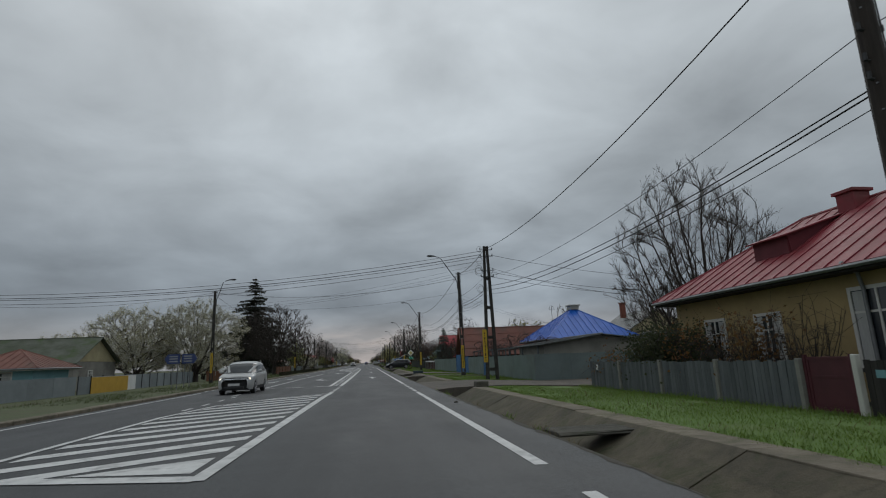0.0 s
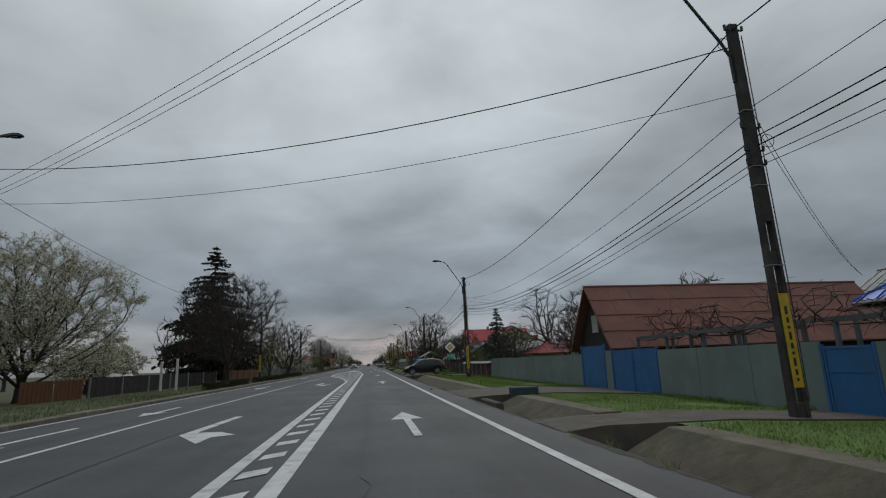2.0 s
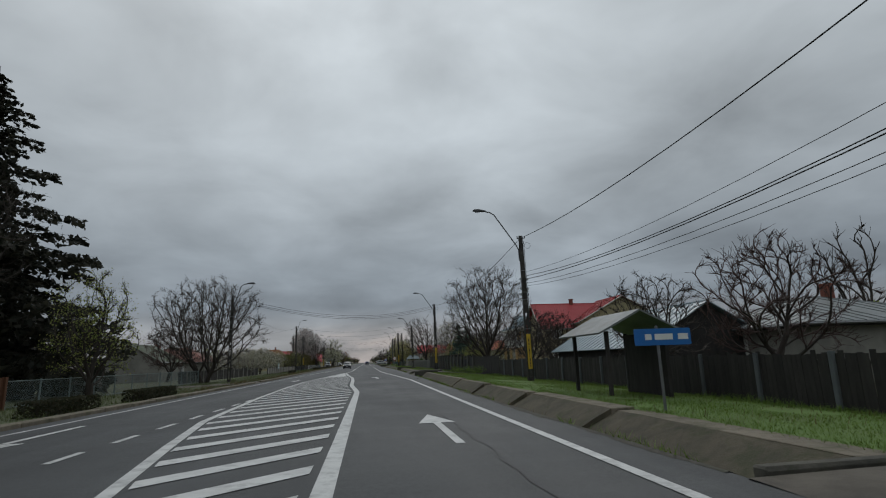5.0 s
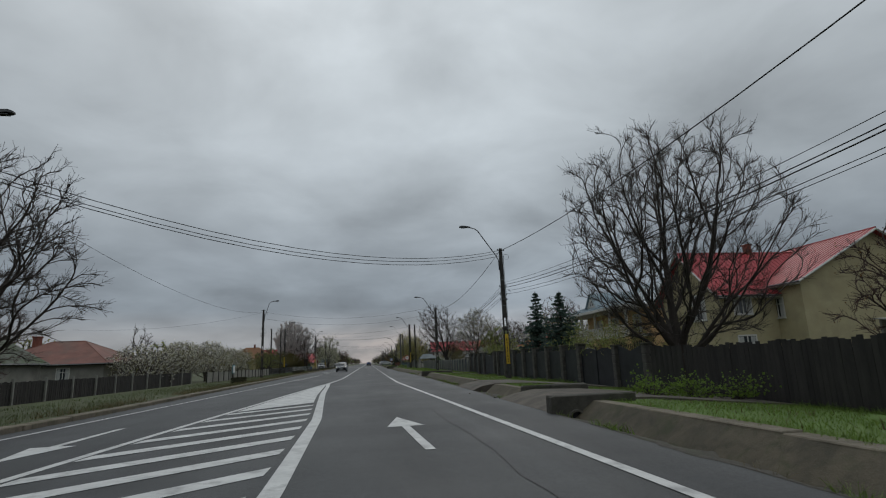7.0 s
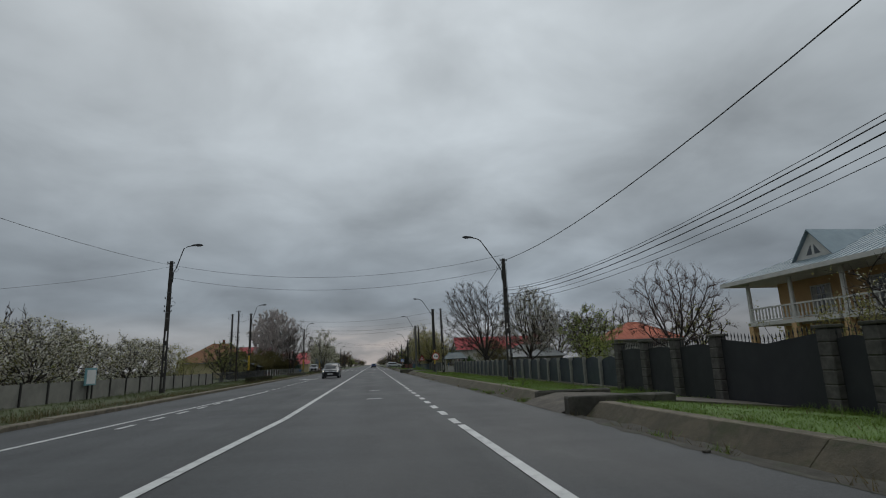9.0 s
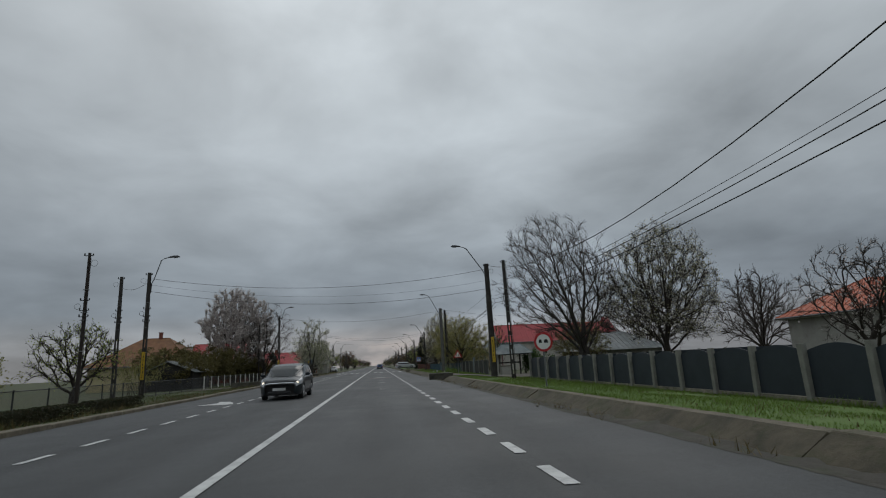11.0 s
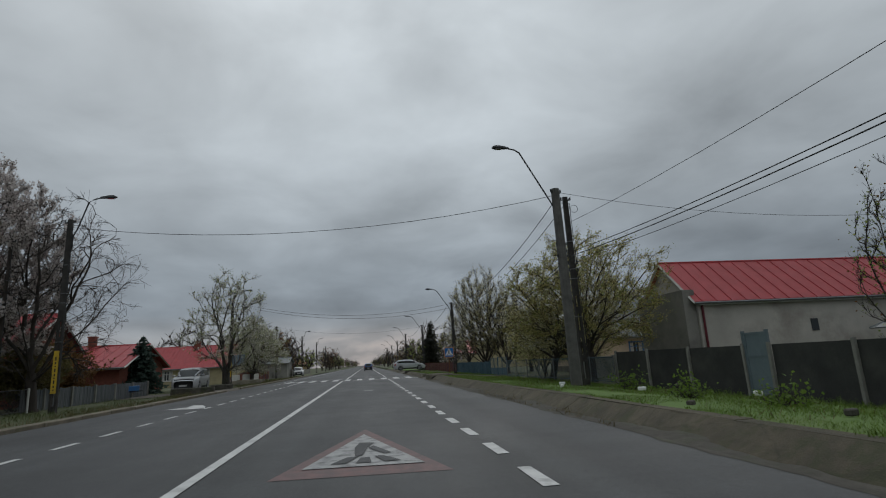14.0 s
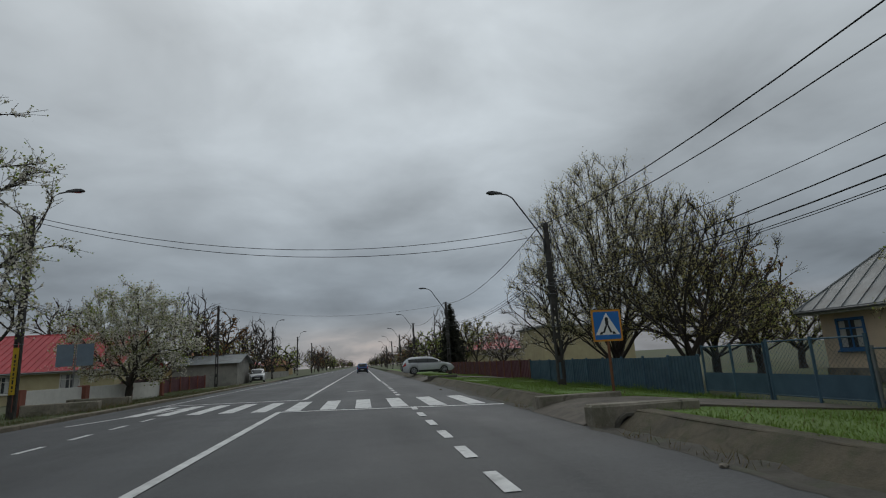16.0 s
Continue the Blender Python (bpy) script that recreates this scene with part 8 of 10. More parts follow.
lean = thing("lean_to", (20.2, 111.4, -0.25), 0, "low lean-to with a pale sheet roof on posts", "shed")
part("roof", sheet(bmesh.new(), [(-0.1, -0.1, 2.2), (8.4, -0.1, 2.2), (8.4, 2.9, 2.62), (-0.4, 2.9, 2.55)], 0.05), M_WHITEWALL, lean, "pale corrugated sheet roof")
part("back_wall", boxes((-0.2, 8.2, 2.7, 2.8, -0.2, 2.5)), M_GREYWALL, lean)
part("beam", boxes((-0.1, 8.3, 0.02, 0.12, 2.04, 2.15)), M_DARKWOOD, lean)
for u in (0.0, 2.7, 5.4, 8.1):
    part("post", boxes((u, u + 0.1, 0.02, 0.12, -0.2, 2.05)), M_DARKWOOD, lean)
# the villa with a columned balcony
v1 = house("villa", "peach villa with a blue-grey metal roof and balcony", 33.0, 152.0, 13.0, 15.5, 6.0, 9.3, M_PEACH, M_ROOF_STEEL, "none", "y", 1.2, windows=(("W", -5.0, 3.7, 1.6, 1.7), ("W", 0.0, 3.7, 1.4, 1.7), ("W", 4.2, 3.7, 1.4, 1.7), ("W", -5.0, 0.7, 1.6, 1.7), ("W", 1.0, 0.7, 1.6, 1.7), ("S", 0, 3.7, 1.5, 1.6)))
VE, VR = [(-10.0, -8.9), (7.4, -8.9), (7.4, 8.9), (-10.0, 8.9)], [(-1.3, -1.6, 9.5), (-1.3, 1.6, 9.5)]
ve = [(x_, y_, 6.2) for x_, y_ in VE]
slopes = [[ve[3], ve[0], VR[0], VR[1]], [ve[1], ve[2], VR[1], VR[0]], [ve[0], ve[1], VR[0]], [ve[2], ve[3], VR[1]]]
bm = bmesh.new()
for pl in slopes:
    sheet(bm, pl)
vr = part("roof", bm, M_ROOF_STEEL, v1)
bm = bmesh.new()
for pl in slopes:
    seams(bm, pl, 0.55)
tagged(part("roof_seam", bm, M_ROOF_STEEL, vr), kind="stuff")
part("fascia", boxes((-10.03, -9.9, -8.95, 8.95, 5.95, 6.22), (-9.9, 7.3, -8.95, -8.85, 5.95, 6.22), (-9.9, 7.3, 8.85, 8.95, 5.95, 6.22)), M_TRIM, vr, "white eaves board")
part("soffit", boxes((-9.9, 7.3, -8.85, 8.85, 6.0, 6.06)), M_TRIM, vr)
part("balcony_floor", boxes((-9.2, -6.5, -7.75, 7.75, 3.1, 3.35)), M_TRIM, v1)
for k in range(5):
    yk = -7.5 + 3.75 * k
    part("column", tubes(([(-9.0, yk, 3.35), (-9.0, yk, 3.5), (-9.0, yk, 5.9), (-9.0, yk, 6.05)], [0.2, 0.15, 0.13, 0.2]), sides=12), M_TRIM, v1)
    part("pillar", boxes((-9.2, -8.8, yk - 0.2, yk + 0.2, -0.2, 3.1)), M_PEACH, v1)
rail_ = part("balustrade", boxes((-9.12, -8.98, -7.5, 7.5, 4.2, 4.3), (-9.12, -8.98, -7.5, 7.5, 3.4, 3.48)), M_TRIM, v1, "white balustrade")
bal = mesh_of(tubes(([(0, 0, 0), (0, 0, 0.15), (0, 0, 0.3), (0, 0, 0.72)], [0.04, 0.07, 0.045, 0.05]), sides=6), M_TRIM)
for k in range(50):
    piece("baluster", bal, rail_, pose(-9.05, -7.4 + 0.3 * k, 3.48))
bm = upright(bmesh.new(), [(-1.5, 0), (1.5, 0), (0, 1.75)], -0.06, 0.06)
dorm = part("dormer", bm, M_TRIM, v1, "white dormer gable")
dorm.matrix_basis = pose(-8.0, 2.6, 6.85, 0, 0, -90)
for x_ in (-0.32, 0.32):
    bm = upright(bmesh.new(), [(-0.22, 0), (0.22, 0), (0.22 if x_ < 0 else -0.22, 0.62)], -0.08, -0.062)
    part("pane", bm, M_GLASS, dorm).location = (x_, 0, 0.3)
bm = bmesh.new()
sheet(bm, [(-8.3, 0.9, 6.72), (-8.3, 2.6, 8.72), (-2.9, 2.6, 8.72), (-7.0, 0.9, 6.85)])
sheet(bm, [(-8.3, 4.3, 6.72), (-7.0, 4.3, 6.85), (-2.9, 2.6, 8.72), (-8.3, 2.6, 8.72)])
part("dormer_roof", bm, M_ROOF_STEEL, v1)
house("house", "low house with an orange-red roof", 30.2, 188.4, 7.6, 7.0, 3.3, 5.2, M_WHITEWALL, M_ROOF_ORANGE, "hip", "x", 0.5)
wh = house("storehouse", "long whitewashed storehouse with a bright red roof", 22.75, 231.6, 16.6, 5.0, 3.62, 5.85, M_STOREWALL, M_ROOF_RED2, "gable", "x", 0.3, seam=0.8)
part("window_opening", boxes((-2.18, -1.78, -2.53, -2.49, 2.0, 2.6)), M_GLASS, wh, "small dark window hole")
part("downpipe", tubes(([(-8.1, -2.58, 3.6), (-8.1, -2.58, 0.0)], 0.06), sides=8), M_DARKRED_SHADE, wh, "dark red downpipe")
part("end_wall", boxes((-8.95, -8.32, -2.4, 2.0, -0.2, 4.3)), M_GREYWALL, wh, "rough grey wall end")
bm = bmesh.new()
for s in (-1, 1):
    sheet(bm, [(7.6, s * 2.95, 4.15), (8.5, s * 2.95, 4.15), (8.5, 0, 6.75), (7.6, 0, 6.75)], 0.4)
part("firewall_coping", bm, M_ROOF_RED2, wh, "raised red coping at the roof's end")
house("house", "low house with a large grey tin roof", 27.0, 222.5, 10.0, 7.0, 2.0, 3.9, M_GREYWALL, M_ROOF_GREY, "hip", "x", 0.7, windows=(("S", -2.5, 0.8, 0.9, 0.9), ("W", 0, 0.8, 0.9, 0.9)), gutter=False)
# roofed well at the corner of the side street
well = thing("roofed_well", (10.9, 209.1, -0.17), 0, "roofed well with whitewashed pillars and a tin roof", "well")
for x_, y_, w_ in ((-1.72, -0.95, 0.16), (-1.78, 0.85, 0.10), (1.55, -0.95, 0.12), (1.55, 0.85, 0.10)):
    part("pillar", boxes((x_ - w_, x_ + w_, y_ - w_, y_ + w_, -0.2, 1.95), bevel=0.02), M_WHITEWALL, well)
c_ = [(-1.95, -1.5, 1.83), (1.75, -1.5, 1.88), (1.75, 1.5, 1.9), (-1.95, 1.5, 1.85)]
r0_, r1_ = (-0.95, 0.0, 2.80), (0.9, 0.0, 2.82)
bm = bmesh.new()
sheet(bm, [c_[0], c_[1], r1_, r0_]), sheet(bm, [c_[2], c_[3], r0_, r1_]), sheet(bm, [c_[3], c_[0], r0_]), sheet(bm, [c_[1], c_[2], r1_])
rf = part("roof", bm, M_ROOF_TIN, well, "patched blue-grey tin roof")
bm = seams(bmesh.new(), [c_[0], c_[1], r1_, r0_], 0.55)
seams(bm, [c_[3], c_[0], r0_], 0.55)
tagged(part("roof_seam", bm, M_ROOF_TIN, rf), kind="stuff")
part("ridge_cap", tubes(([r0_, r1_], 0.05), ([c_[0], r0_], 0.035), ([c_[1], r1_], 0.035)), M_ROOF_TIN, rf)
ring_ = part("well_ring", boxes((-1.35, -0.40, -1.35, -0.45, -0.1, 0.72), bevel=0.04), M_WHITEWALL, well, "whitewashed concrete well box")
part("rim", boxes((-1.42, -0.33, -1.42, -0.38, 0.72, 0.80), bevel=0.02), M_HEAD_L, ring_, "grey concrete rim")
part("windlass", tubes(([(-1.7, -0.9, 1.05), (0.6, -0.9, 1.05)], 0.07), sides=10), M_DARKWOOD, well, "dark wooden winding drum")
part("windlass_post", boxes((0.5, 0.62, -0.98, -0.84, -0.2, 1.9)), M_DARKWOOD, well)
part("beam", boxes((-1.85, 1.65, -1.05, -0.9, 1.76, 1.86), (-1.85, 1.65, 0.8, 0.95, 1.76, 1.86)), M_DARKWOOD, well)
house("house", "pale peach house with blue windows and a grey tin roof", 19.9, 248.0, 8.6, 9.4, 2.75, 6.6, M_PALEPEACH, M_ROOF_GREY, "hip", "y", 0.55, windows=(("W", 3.5, 1.15, 0.95, 0.95), ("W", 0.6, 1.15, 0.95, 0.95), ("W", -2.6, 1.15, 0.95, 0.95), ("S", -1.4, 1.1, 1.0, 1.0)), frame_m=M_DOORBLUE, base_m=M_HEAD_L, base_h=0.45)
house("house", "distant pinkish block with a flat roof", 22.0, 292.0, 10.0, 8.0, 4.2, 4.8, M_CREAM, M_ROOF_GREY, "hip", "x", 0.3)
for k, (x_, y_) in enumerate(((20, 320), (22, 350), (-28, 330), (-30, 365), (24, 390), (-27, 400))):
    house("house", "distant village house among trees", x_, y_, 9, 9, 2.8, 5.2, (M_CREAM, M_WHITEWALL, M_OCHRE)[k % 3], (M_ROOF_RED2, M_ROOF_GREY, M_ROOF_TILE)[k % 3], "hip", "x", 0.5, seam=0)

# ---- houses of the far side ----
house("house", "grey-green house with a mossy pitched roof", -31.0, 34.2, 10.5, 7.6, 2.3, 4.5, M_GREYWALL, M_ROOF_MOSS, "gable", "x", 0.4, windows=(("S", 0.5, 0.9, 1.2, 0.8), ("E", -1.0, 0.9, 0.7, 0.8)), seam=0, gutter=False, gable_m=M_CREAM)
house("kiosk", "small green kiosk with a brown tin roof", -25.4, 22.4, 4.4, 4.4, 2.0, 3.1, M_PALEBLUE, M_ROOF_RUST, "hip", "x", 0.6, windows=(("S", 0, 0.9, 1.8, 0.8),), seam=0.5, ridge_cut=9)
house("house", "low house with a dark maroon hipped roof", -32.0, 153.5, 11.0, 9.0, 2.4, 4.5, M_GREYWALL, M_ROOF_RUST, "hip", "x", 0.6, windows=(("S", 2, 0.9, 1.0, 1.1), ("E", 0, 0.9, 1.0, 1.1)), chimneys=((-3.0, 0.0, 3.8, 5.0, 0.6),), seam=0)
house("house", "dark gabled house behind garden trees", -30.5, 136.0, 7.0, 8.0, 2.3, 4.4, M_GREYWALL, M_ROOF_MOSS, "gable", "y", 0.4, seam=0)
house("house", "old house with a hipped orange tiled roof", -29.4, 228.8, 11.0, 9.0, 2.8, 5.85, M_CREAM, M_ROOF_TILE, "hip", "x", 0.5, chimneys=((0.5, 0, 5.4, 6.5, 0.35),), seam=0)
hut = house("hut", "small hut with a greenish tin roof", -21.4, 213.6, 4.6, 4.8, 1.55, 2.55, M_DARKWOOD, M_ROOF_GREY, "gable", "y", 0.35, seam=0.5, gutter=False)
house("house", "red-roofed house with a long eave", -26.0, 252.5, 12.0, 8.5, 2.2, 3.9, M_BRICK, M_ROOF_RED2, "gable", "x", 0.5, chimneys=((2.0, 0, 3.5, 4.6, 0.5),), seam=0.8)
house("house", "house with a dark red roof among blossoming trees", -25.5, 243.0, 7.0, 6.0, 3.4, 5.6, M_BRICK, M_ROOF_RED2, "gable", "x", 0.4, seam=0.8)
house("house", "long house with a bright red tiled roof", -25.0, 282.5, 11.0, 8.5, 2.3, 5.0, M_CREAM, M_ROOF_RED2, "gable", "x", 0.5, chimneys=((0.5, -0.4, 4.4, 5.6, 0.6),), seam=0.5, windows=(("S", -2, 0.9, 1.2, 1.1), ("S", 2.5, 0.9, 1.2, 1.1)))
house("shed", "grey shed with a dark flat-pitched roof", -17.8, 292.0 + 6, 6.5, 6.0, 2.3, 3.2, M_GREYWALL, M_ROOF_GREY, "gable", "x", 0.4, seam=0, gutter=False)

# ---- trees of the near side ----
tree("tree", (13.9, 2.4, -0.25), "tall bare tree with many upright stems", 101, 10.4, 3.5, 1.3, dens=1.4, spurs=2.0, thin=0.008, stems=7, limbs=8, levels=4, rise=0.75, gnarl=0.09, trunk_r=0.12, kids=5, base_out=0.35)
tree("tree", (21.5, 6.2, -0.25), "bare knotty pollarded tree behind the house", 102, 8.2, 2.6, 2.4, limbs=6, levels=4, rise=0.4, gnarl=0.4, trunk_r=0.2, kids=4)
tree("tree", (22.4, 20.0, -0.25), "bare tree over the side street", 103, 9.8, 4.0, 2.2, limbs=9, levels=4, rise=0.4, gnarl=0.25, kids=5)
tree("tree", (12.6, 54.6, -0.25), "bare tree with two knotty leaning trunks", 104, 7.6, 2.3, 2.6, dens=0.4, spurs=1.2, stems=2, limbs=5, levels=4, rise=0.3, gnarl=0.38, trunk_r=0.2, kids=4, base_out=0.3, thin=0.012)
tree("tree", (10.6, 56.6, -0.25), "bare leaning tree behind the long fence", 105, 4.6, 2.2, 1.3, dens=0.4, spurs=1.2, limbs=5, levels=4, rise=0.15, gnarl=0.35, trunk_r=0.12, kids=4, thin=0.010)
tree("tree", (11.4, 60.4, -0.25), "bare dense apple tree behind the maroon fence", 106, 4.2, 2.4, 1.0, dens=0.5, spurs=1.4, limbs=8, levels=4, rise=0.1, gnarl=0.3, trunk_r=0.14, kids=5, twig=M_TWIG)
tree("tree", (13.4, 66.5, -0.25), "bare spreading orchard tree", 107, 4.2, 2.3, 1.1, dens=0.5, spurs=1.4, limbs=7, levels=4, rise=0.12, gnarl=0.3, trunk_r=0.13, kids=5)
fir("spruce", (10.9, 63.5, -0.25), "slim dark spruce behind the maroon fence", 108, 6.4, 2.3, sparse=0.35, dens=0.45, droop=0.32)
shrub("shrub", (10.5, 62.0 + 8, -0.2), "yellow-green budding garden shrub", 109, 3.6, 1.6, M_YOUNG, 900, 0.06)
shrub("shrub", (12.5, 57.0, -0.2), "budding shrub with pale leaves", 110, 3.4, 1.5, M_OLIVE, 900, 0.06)
for k, (x_, y_, h_) in enumerate(((10.6, 40.5, 5.4), (12.0, 45.0, 5.0), (10.2, 76.0, 5.2), (10.2, 83.0, 5.0), (10.5, 100.0, 5.0))):
    tree("tree", (x_, y_, -0.25), "bare garden tree behind the fence", 120 + k, h_, 2.3, 1.3, limbs=6, levels=4, rise=0.3, gnarl=0.3, trunk_r=0.12, kids=4, twig=M_TWIG_R if k in (0, 2) else M_TWIG)
tree("tree", (10.1, 113.2, -0.25), "big bare walnut tree with many crooked limbs", 137, 10.8, 4.5, 1.5, dens=1.8, stems=1, limbs=10, levels=4, rise=0.5, gnarl=0.32, trunk_r=0.34, kids=5, thin=0.0095)
tree("tree", (14.6, 107.4, -0.25), "bare reddish tree in front of the cream house", 131, 5.6, 2.6, 1.2, limbs=6, levels=4, rise=0.2, gnarl=0.33, trunk_r=0.15, kids=5, twig=M_TWIG_R, leaf=M_CATKIN, leaf_n=500, leaf_s=0.05)
tree("tree", (13.8, 104.0, -0.25), "bare crooked tree behind planks", 132, 5.2, 2.6, 1.2, limbs=6, levels=4, rise=0.15, gnarl=0.35, trunk_r=0.14, kids=4)
fir("spruce", (10.2, 130.9, -0.25), "dense blue-green spruce in a garden", 136, 6.1, 2.1, sparse=0.32, dens=0.45, droop=0.2)
fir("spruce", (10.5, 127.0, -0.25), "blue-green spruce behind the black fence", 133, 5.6, 2.4, sparse=0.32, dens=0.45, droop=0.2)
tree("tree", (13.6, 136.0, -0.25), "bare dense tree behind the black fence", 134, 5.6, 2.6, 1.2, limbs=7, levels=4, rise=0.3, gnarl=0.28, kids=5, leaf=M_OLIVE, leaf_n=1200, leaf_s=0.08)
for k, (x_, y_) in enumerate(((10.2, 117.0), (10.3, 119.6), (10.8, 121.5), (10.4, 124.0), (12.0, 116.5), (11.0, 134.5), (10.6, 139.0))):
    shrub("shrub", (x_, y_, -0.2), "budding yellow-green shrub behind the black fence", 140 + k, 3.1, 1.6, M_YOUNG if k % 2 else M_OLIVE, 2600, 0.06, stems=9)
tree("tree", (14.5, 140.5, -0.25), "blossoming bare shrub tree by the villa", 144, 4.6, 2.0, 0.8, limbs=7, levels=3, rise=0.3, gnarl=0.3, kids=5, leaf=M_BLOSSOM, leaf_n=500, leaf_s=0.06)
tree("tree", (29.5, 178.0, -0.25), "broad bare tree beside the villa", 150, 11.5, 5.4, 2.0, limbs=11, levels=4, rise=0.3, gnarl=0.25, trunk_r=0.3, kids=6, twig=M_TWIG_R, thin=0.012)
tree("tree", (17.5, 172.0, -0.25), "round tree in yellow-green young leaf", 151, 6.4, 2.8, 1.2, limbs=7, levels=4, rise=0.3, gnarl=0.25, kids=4, leaf=M_YOUNG, leaf_n=4500, leaf_s=0.10, thin=0.012)
shrub("shrub", (14.0, 163.0, -0.2), "dark leafy shrub beside a fence", 152, 3.6, 1.7, M_YOUNG, 1600, 0.08)
tree("tree", (20.0, 186.5 - 7, -0.25), "flowering bare tree among roofs", 153, 6.2, 2.6, 1.6, limbs=6, levels=4, rise=0.35, gnarl=0.25, kids=5, leaf=M_BLOSSOM_P, leaf_n=900, leaf_s=0.09, thin=0.012)
tree("tree", (13.2, 196.3, -0.25), "great bare tree with heavy crooked limbs", 160, 12.6, 4.7, 2.6, dens=1.45, lean=(-2.4, 0.0), limbs=9, levels=4, rise=0.45, gnarl=0.24, trunk_r=0.40, kids=5, thin=0.0085, spurs=2.2, bark=M_BARK_W)
tree("tree", (18.8, 194.4, -0.25), "tall tree with scattered white blossom and leaves", 161, 11.4, 4.3, 2.2, dens=1.6, limbs=9, levels=4, rise=0.4, gnarl=0.2, trunk_r=0.28, kids=6, leaf=M_BLOSSOM, leaf_n=9000, leaf_s=0.10, leaf2=M_OLIVE, thin=0.012)
tree("tree", (15.6, 203.0, -0.2), "small dense tree in olive-brown young leaf", 162, 4.6, 2.6, 0.9, dens=1.1, limbs=9, levels=4, rise=0.2, gnarl=0.28, trunk_r=0.14, kids=5, leaf=M_OLIVE, leaf_n=7000, leaf_s=0.07, leaf2=M_BROWNLEAF, thin=0.009, twig=M_TWIG_O)
tree("tree", (30.0, 199.0, -0.25), "bare tree behind the side street", 163, 8.0, 4.2, 1.8, limbs=11, levels=4, rise=0.35, gnarl=0.24, kids=6)
tree("tree", (33.2, 224.6, -0.25), "wide domed bare tree behind tin roofs", 164, 11.8, 6.8, 2.4, dens=1.3, limbs=13, levels=4, rise=0.35, gnarl=0.22, trunk_r=0.25, kids=6, thin=0.012)
tree("tree", (11.2, 216.0, -0.25), "slender young tree in pale leaf", 165, 6.0, 1.1, 1.2, fan=0.9, limbs=10, levels=4, rise=0.9, gnarl=0.1, trunk_r=0.07, thin=0.008, kids=5, leaf=M_YOUNG, leaf_n=900, leaf_s=0.06, leaf2=M_CATKIN)
shrub("shrub", (12.9, 209.2, -0.2), "dense dark green shrub beside the well", 166, 1.85, 1.35, M_LAUREL, 9000, 0.085, stems=10)
shrub("shrub", (14.4, 210.0, -0.2), "dark green shrub behind the well", 167, 1.5, 1.1, M_LAUREL, 5000, 0.085, stems=8)
for k, (x_, y_, h_, r_, n_) in enumerate(((9.5, 231.1, 8.0, 4.4, 24000), (9.3, 233.2, 7.0, 3.6, 14000), (9.2, 236.2, 5.4, 2.9, 8000))):
    tree("tree", (x_, y_, -0.2), "dense tree in olive and yellow young leaf behind the wire fence", 193 + k, h_, r_, 2.1, dens=0.7, spurs=1.2, limbs=11, levels=4, rise=0.3, gnarl=0.22, trunk_r=0.2, kids=5, leaf=(M_RUSSET, M_SPRING, M_SPRING)[k], leaf_n=n_, leaf_s=0.064, leaf2=(M_YOUNG, M_BLOSSOM, M_BLOSSOM)[k], fuzz=0.12, thin=0.011, twig=M_TWIG_O)
for k, (x_, y_) in enumerate(((9.9, 240.0), (11.4, 243.5), (13.4, 241.0))):
    tree("tree", (x_, y_, -0.2), "low spreading fruit tree in yellow-green leaf", 176 + k, 4.2, 2.3, 0.9, stems=3, base_out=0.4, limbs=7, levels=4, rise=0.2, gnarl=0.25, trunk_r=0.075, kids=5, leaf=M_SPRING, leaf_n=8000, leaf_s=0.06, leaf2=M_YOUNG, twig=M_TWIG_O, thin=0.010)
tree("tree", (10.2, 258.4, -0.2), "tall green tree with upright limbs", 180, 11.3, 4.3, 1.4, dens=1.4, fan=1.2, limbs=12, levels=4, rise=0.7, gnarl=0.12, trunk_r=0.24, kids=6, leaf=M_SPRING, leaf_n=22000, leaf_s=0.07, leaf2=M_BLOSSOM, thin=0.010)
tree("tree", (11.4, 254.6, -0.2), "spreading tree with sparse brown leaf", 181, 7.7, 3.8, 1.2, dens=0.95, fan=1.1, limbs=9, levels=4, rise=0.5, gnarl=0.15, trunk_r=0.20, kids=6, leaf=M_RUSSET, leaf_n=5000, leaf_s=0.07, leaf2=M_OLIVE, thin=0.010)
for k, (x_, y_, h_, n_) in enumerate(((14.6, 257.6, 6.4, 3500), (18.4, 259.6, 4.6, 2500), (23.0, 262.0, 4.6, 2500))):
    tree("tree", (x_, y_, -0.2), "spreading garden tree with olive and brown young leaf", 190 + k, h_, h_ * 0.47, 1.3, spurs=1.2, fan=1.0, limbs=9, levels=4, rise=0.22, gnarl=0.27, trunk_r=0.2, kids=5, leaf=(M_OLIVE, M_RUSSET, M_OLIVE)[k], leaf_n=n_, leaf_s=0.085, leaf2=M_YOUNG, thin=0.013)
tree("tree", (9.6, 264.0, -0.2), "bare tree with pale blossom", 182, 8.0, 2.8, 1.6, limbs=8, levels=4, rise=0.45, gnarl=0.22, kids=5, leaf=M_BLOSSOM, leaf_n=1300, leaf_s=0.08)
tree("tree", (10.6, 280.0, -0.2), "small pinkish flowering tree", 183, 4.4, 2.2, 1.2, limbs=7, levels=4, rise=0.2, gnarl=0.28, kids=4, leaf=M_BLOSSOM_P, leaf_n=1600, leaf_s=0.09)
fir("spruce", (9.4, 300.0, -0.2), "dark conifer far along the road", 184, 8.5, 2.2, M_NEEDLE_D)
fir("spruce", (10.4, 305.0, -0.2), "dark conifer far along the road", 185, 9.2, 2.4, M_NEEDLE_D)

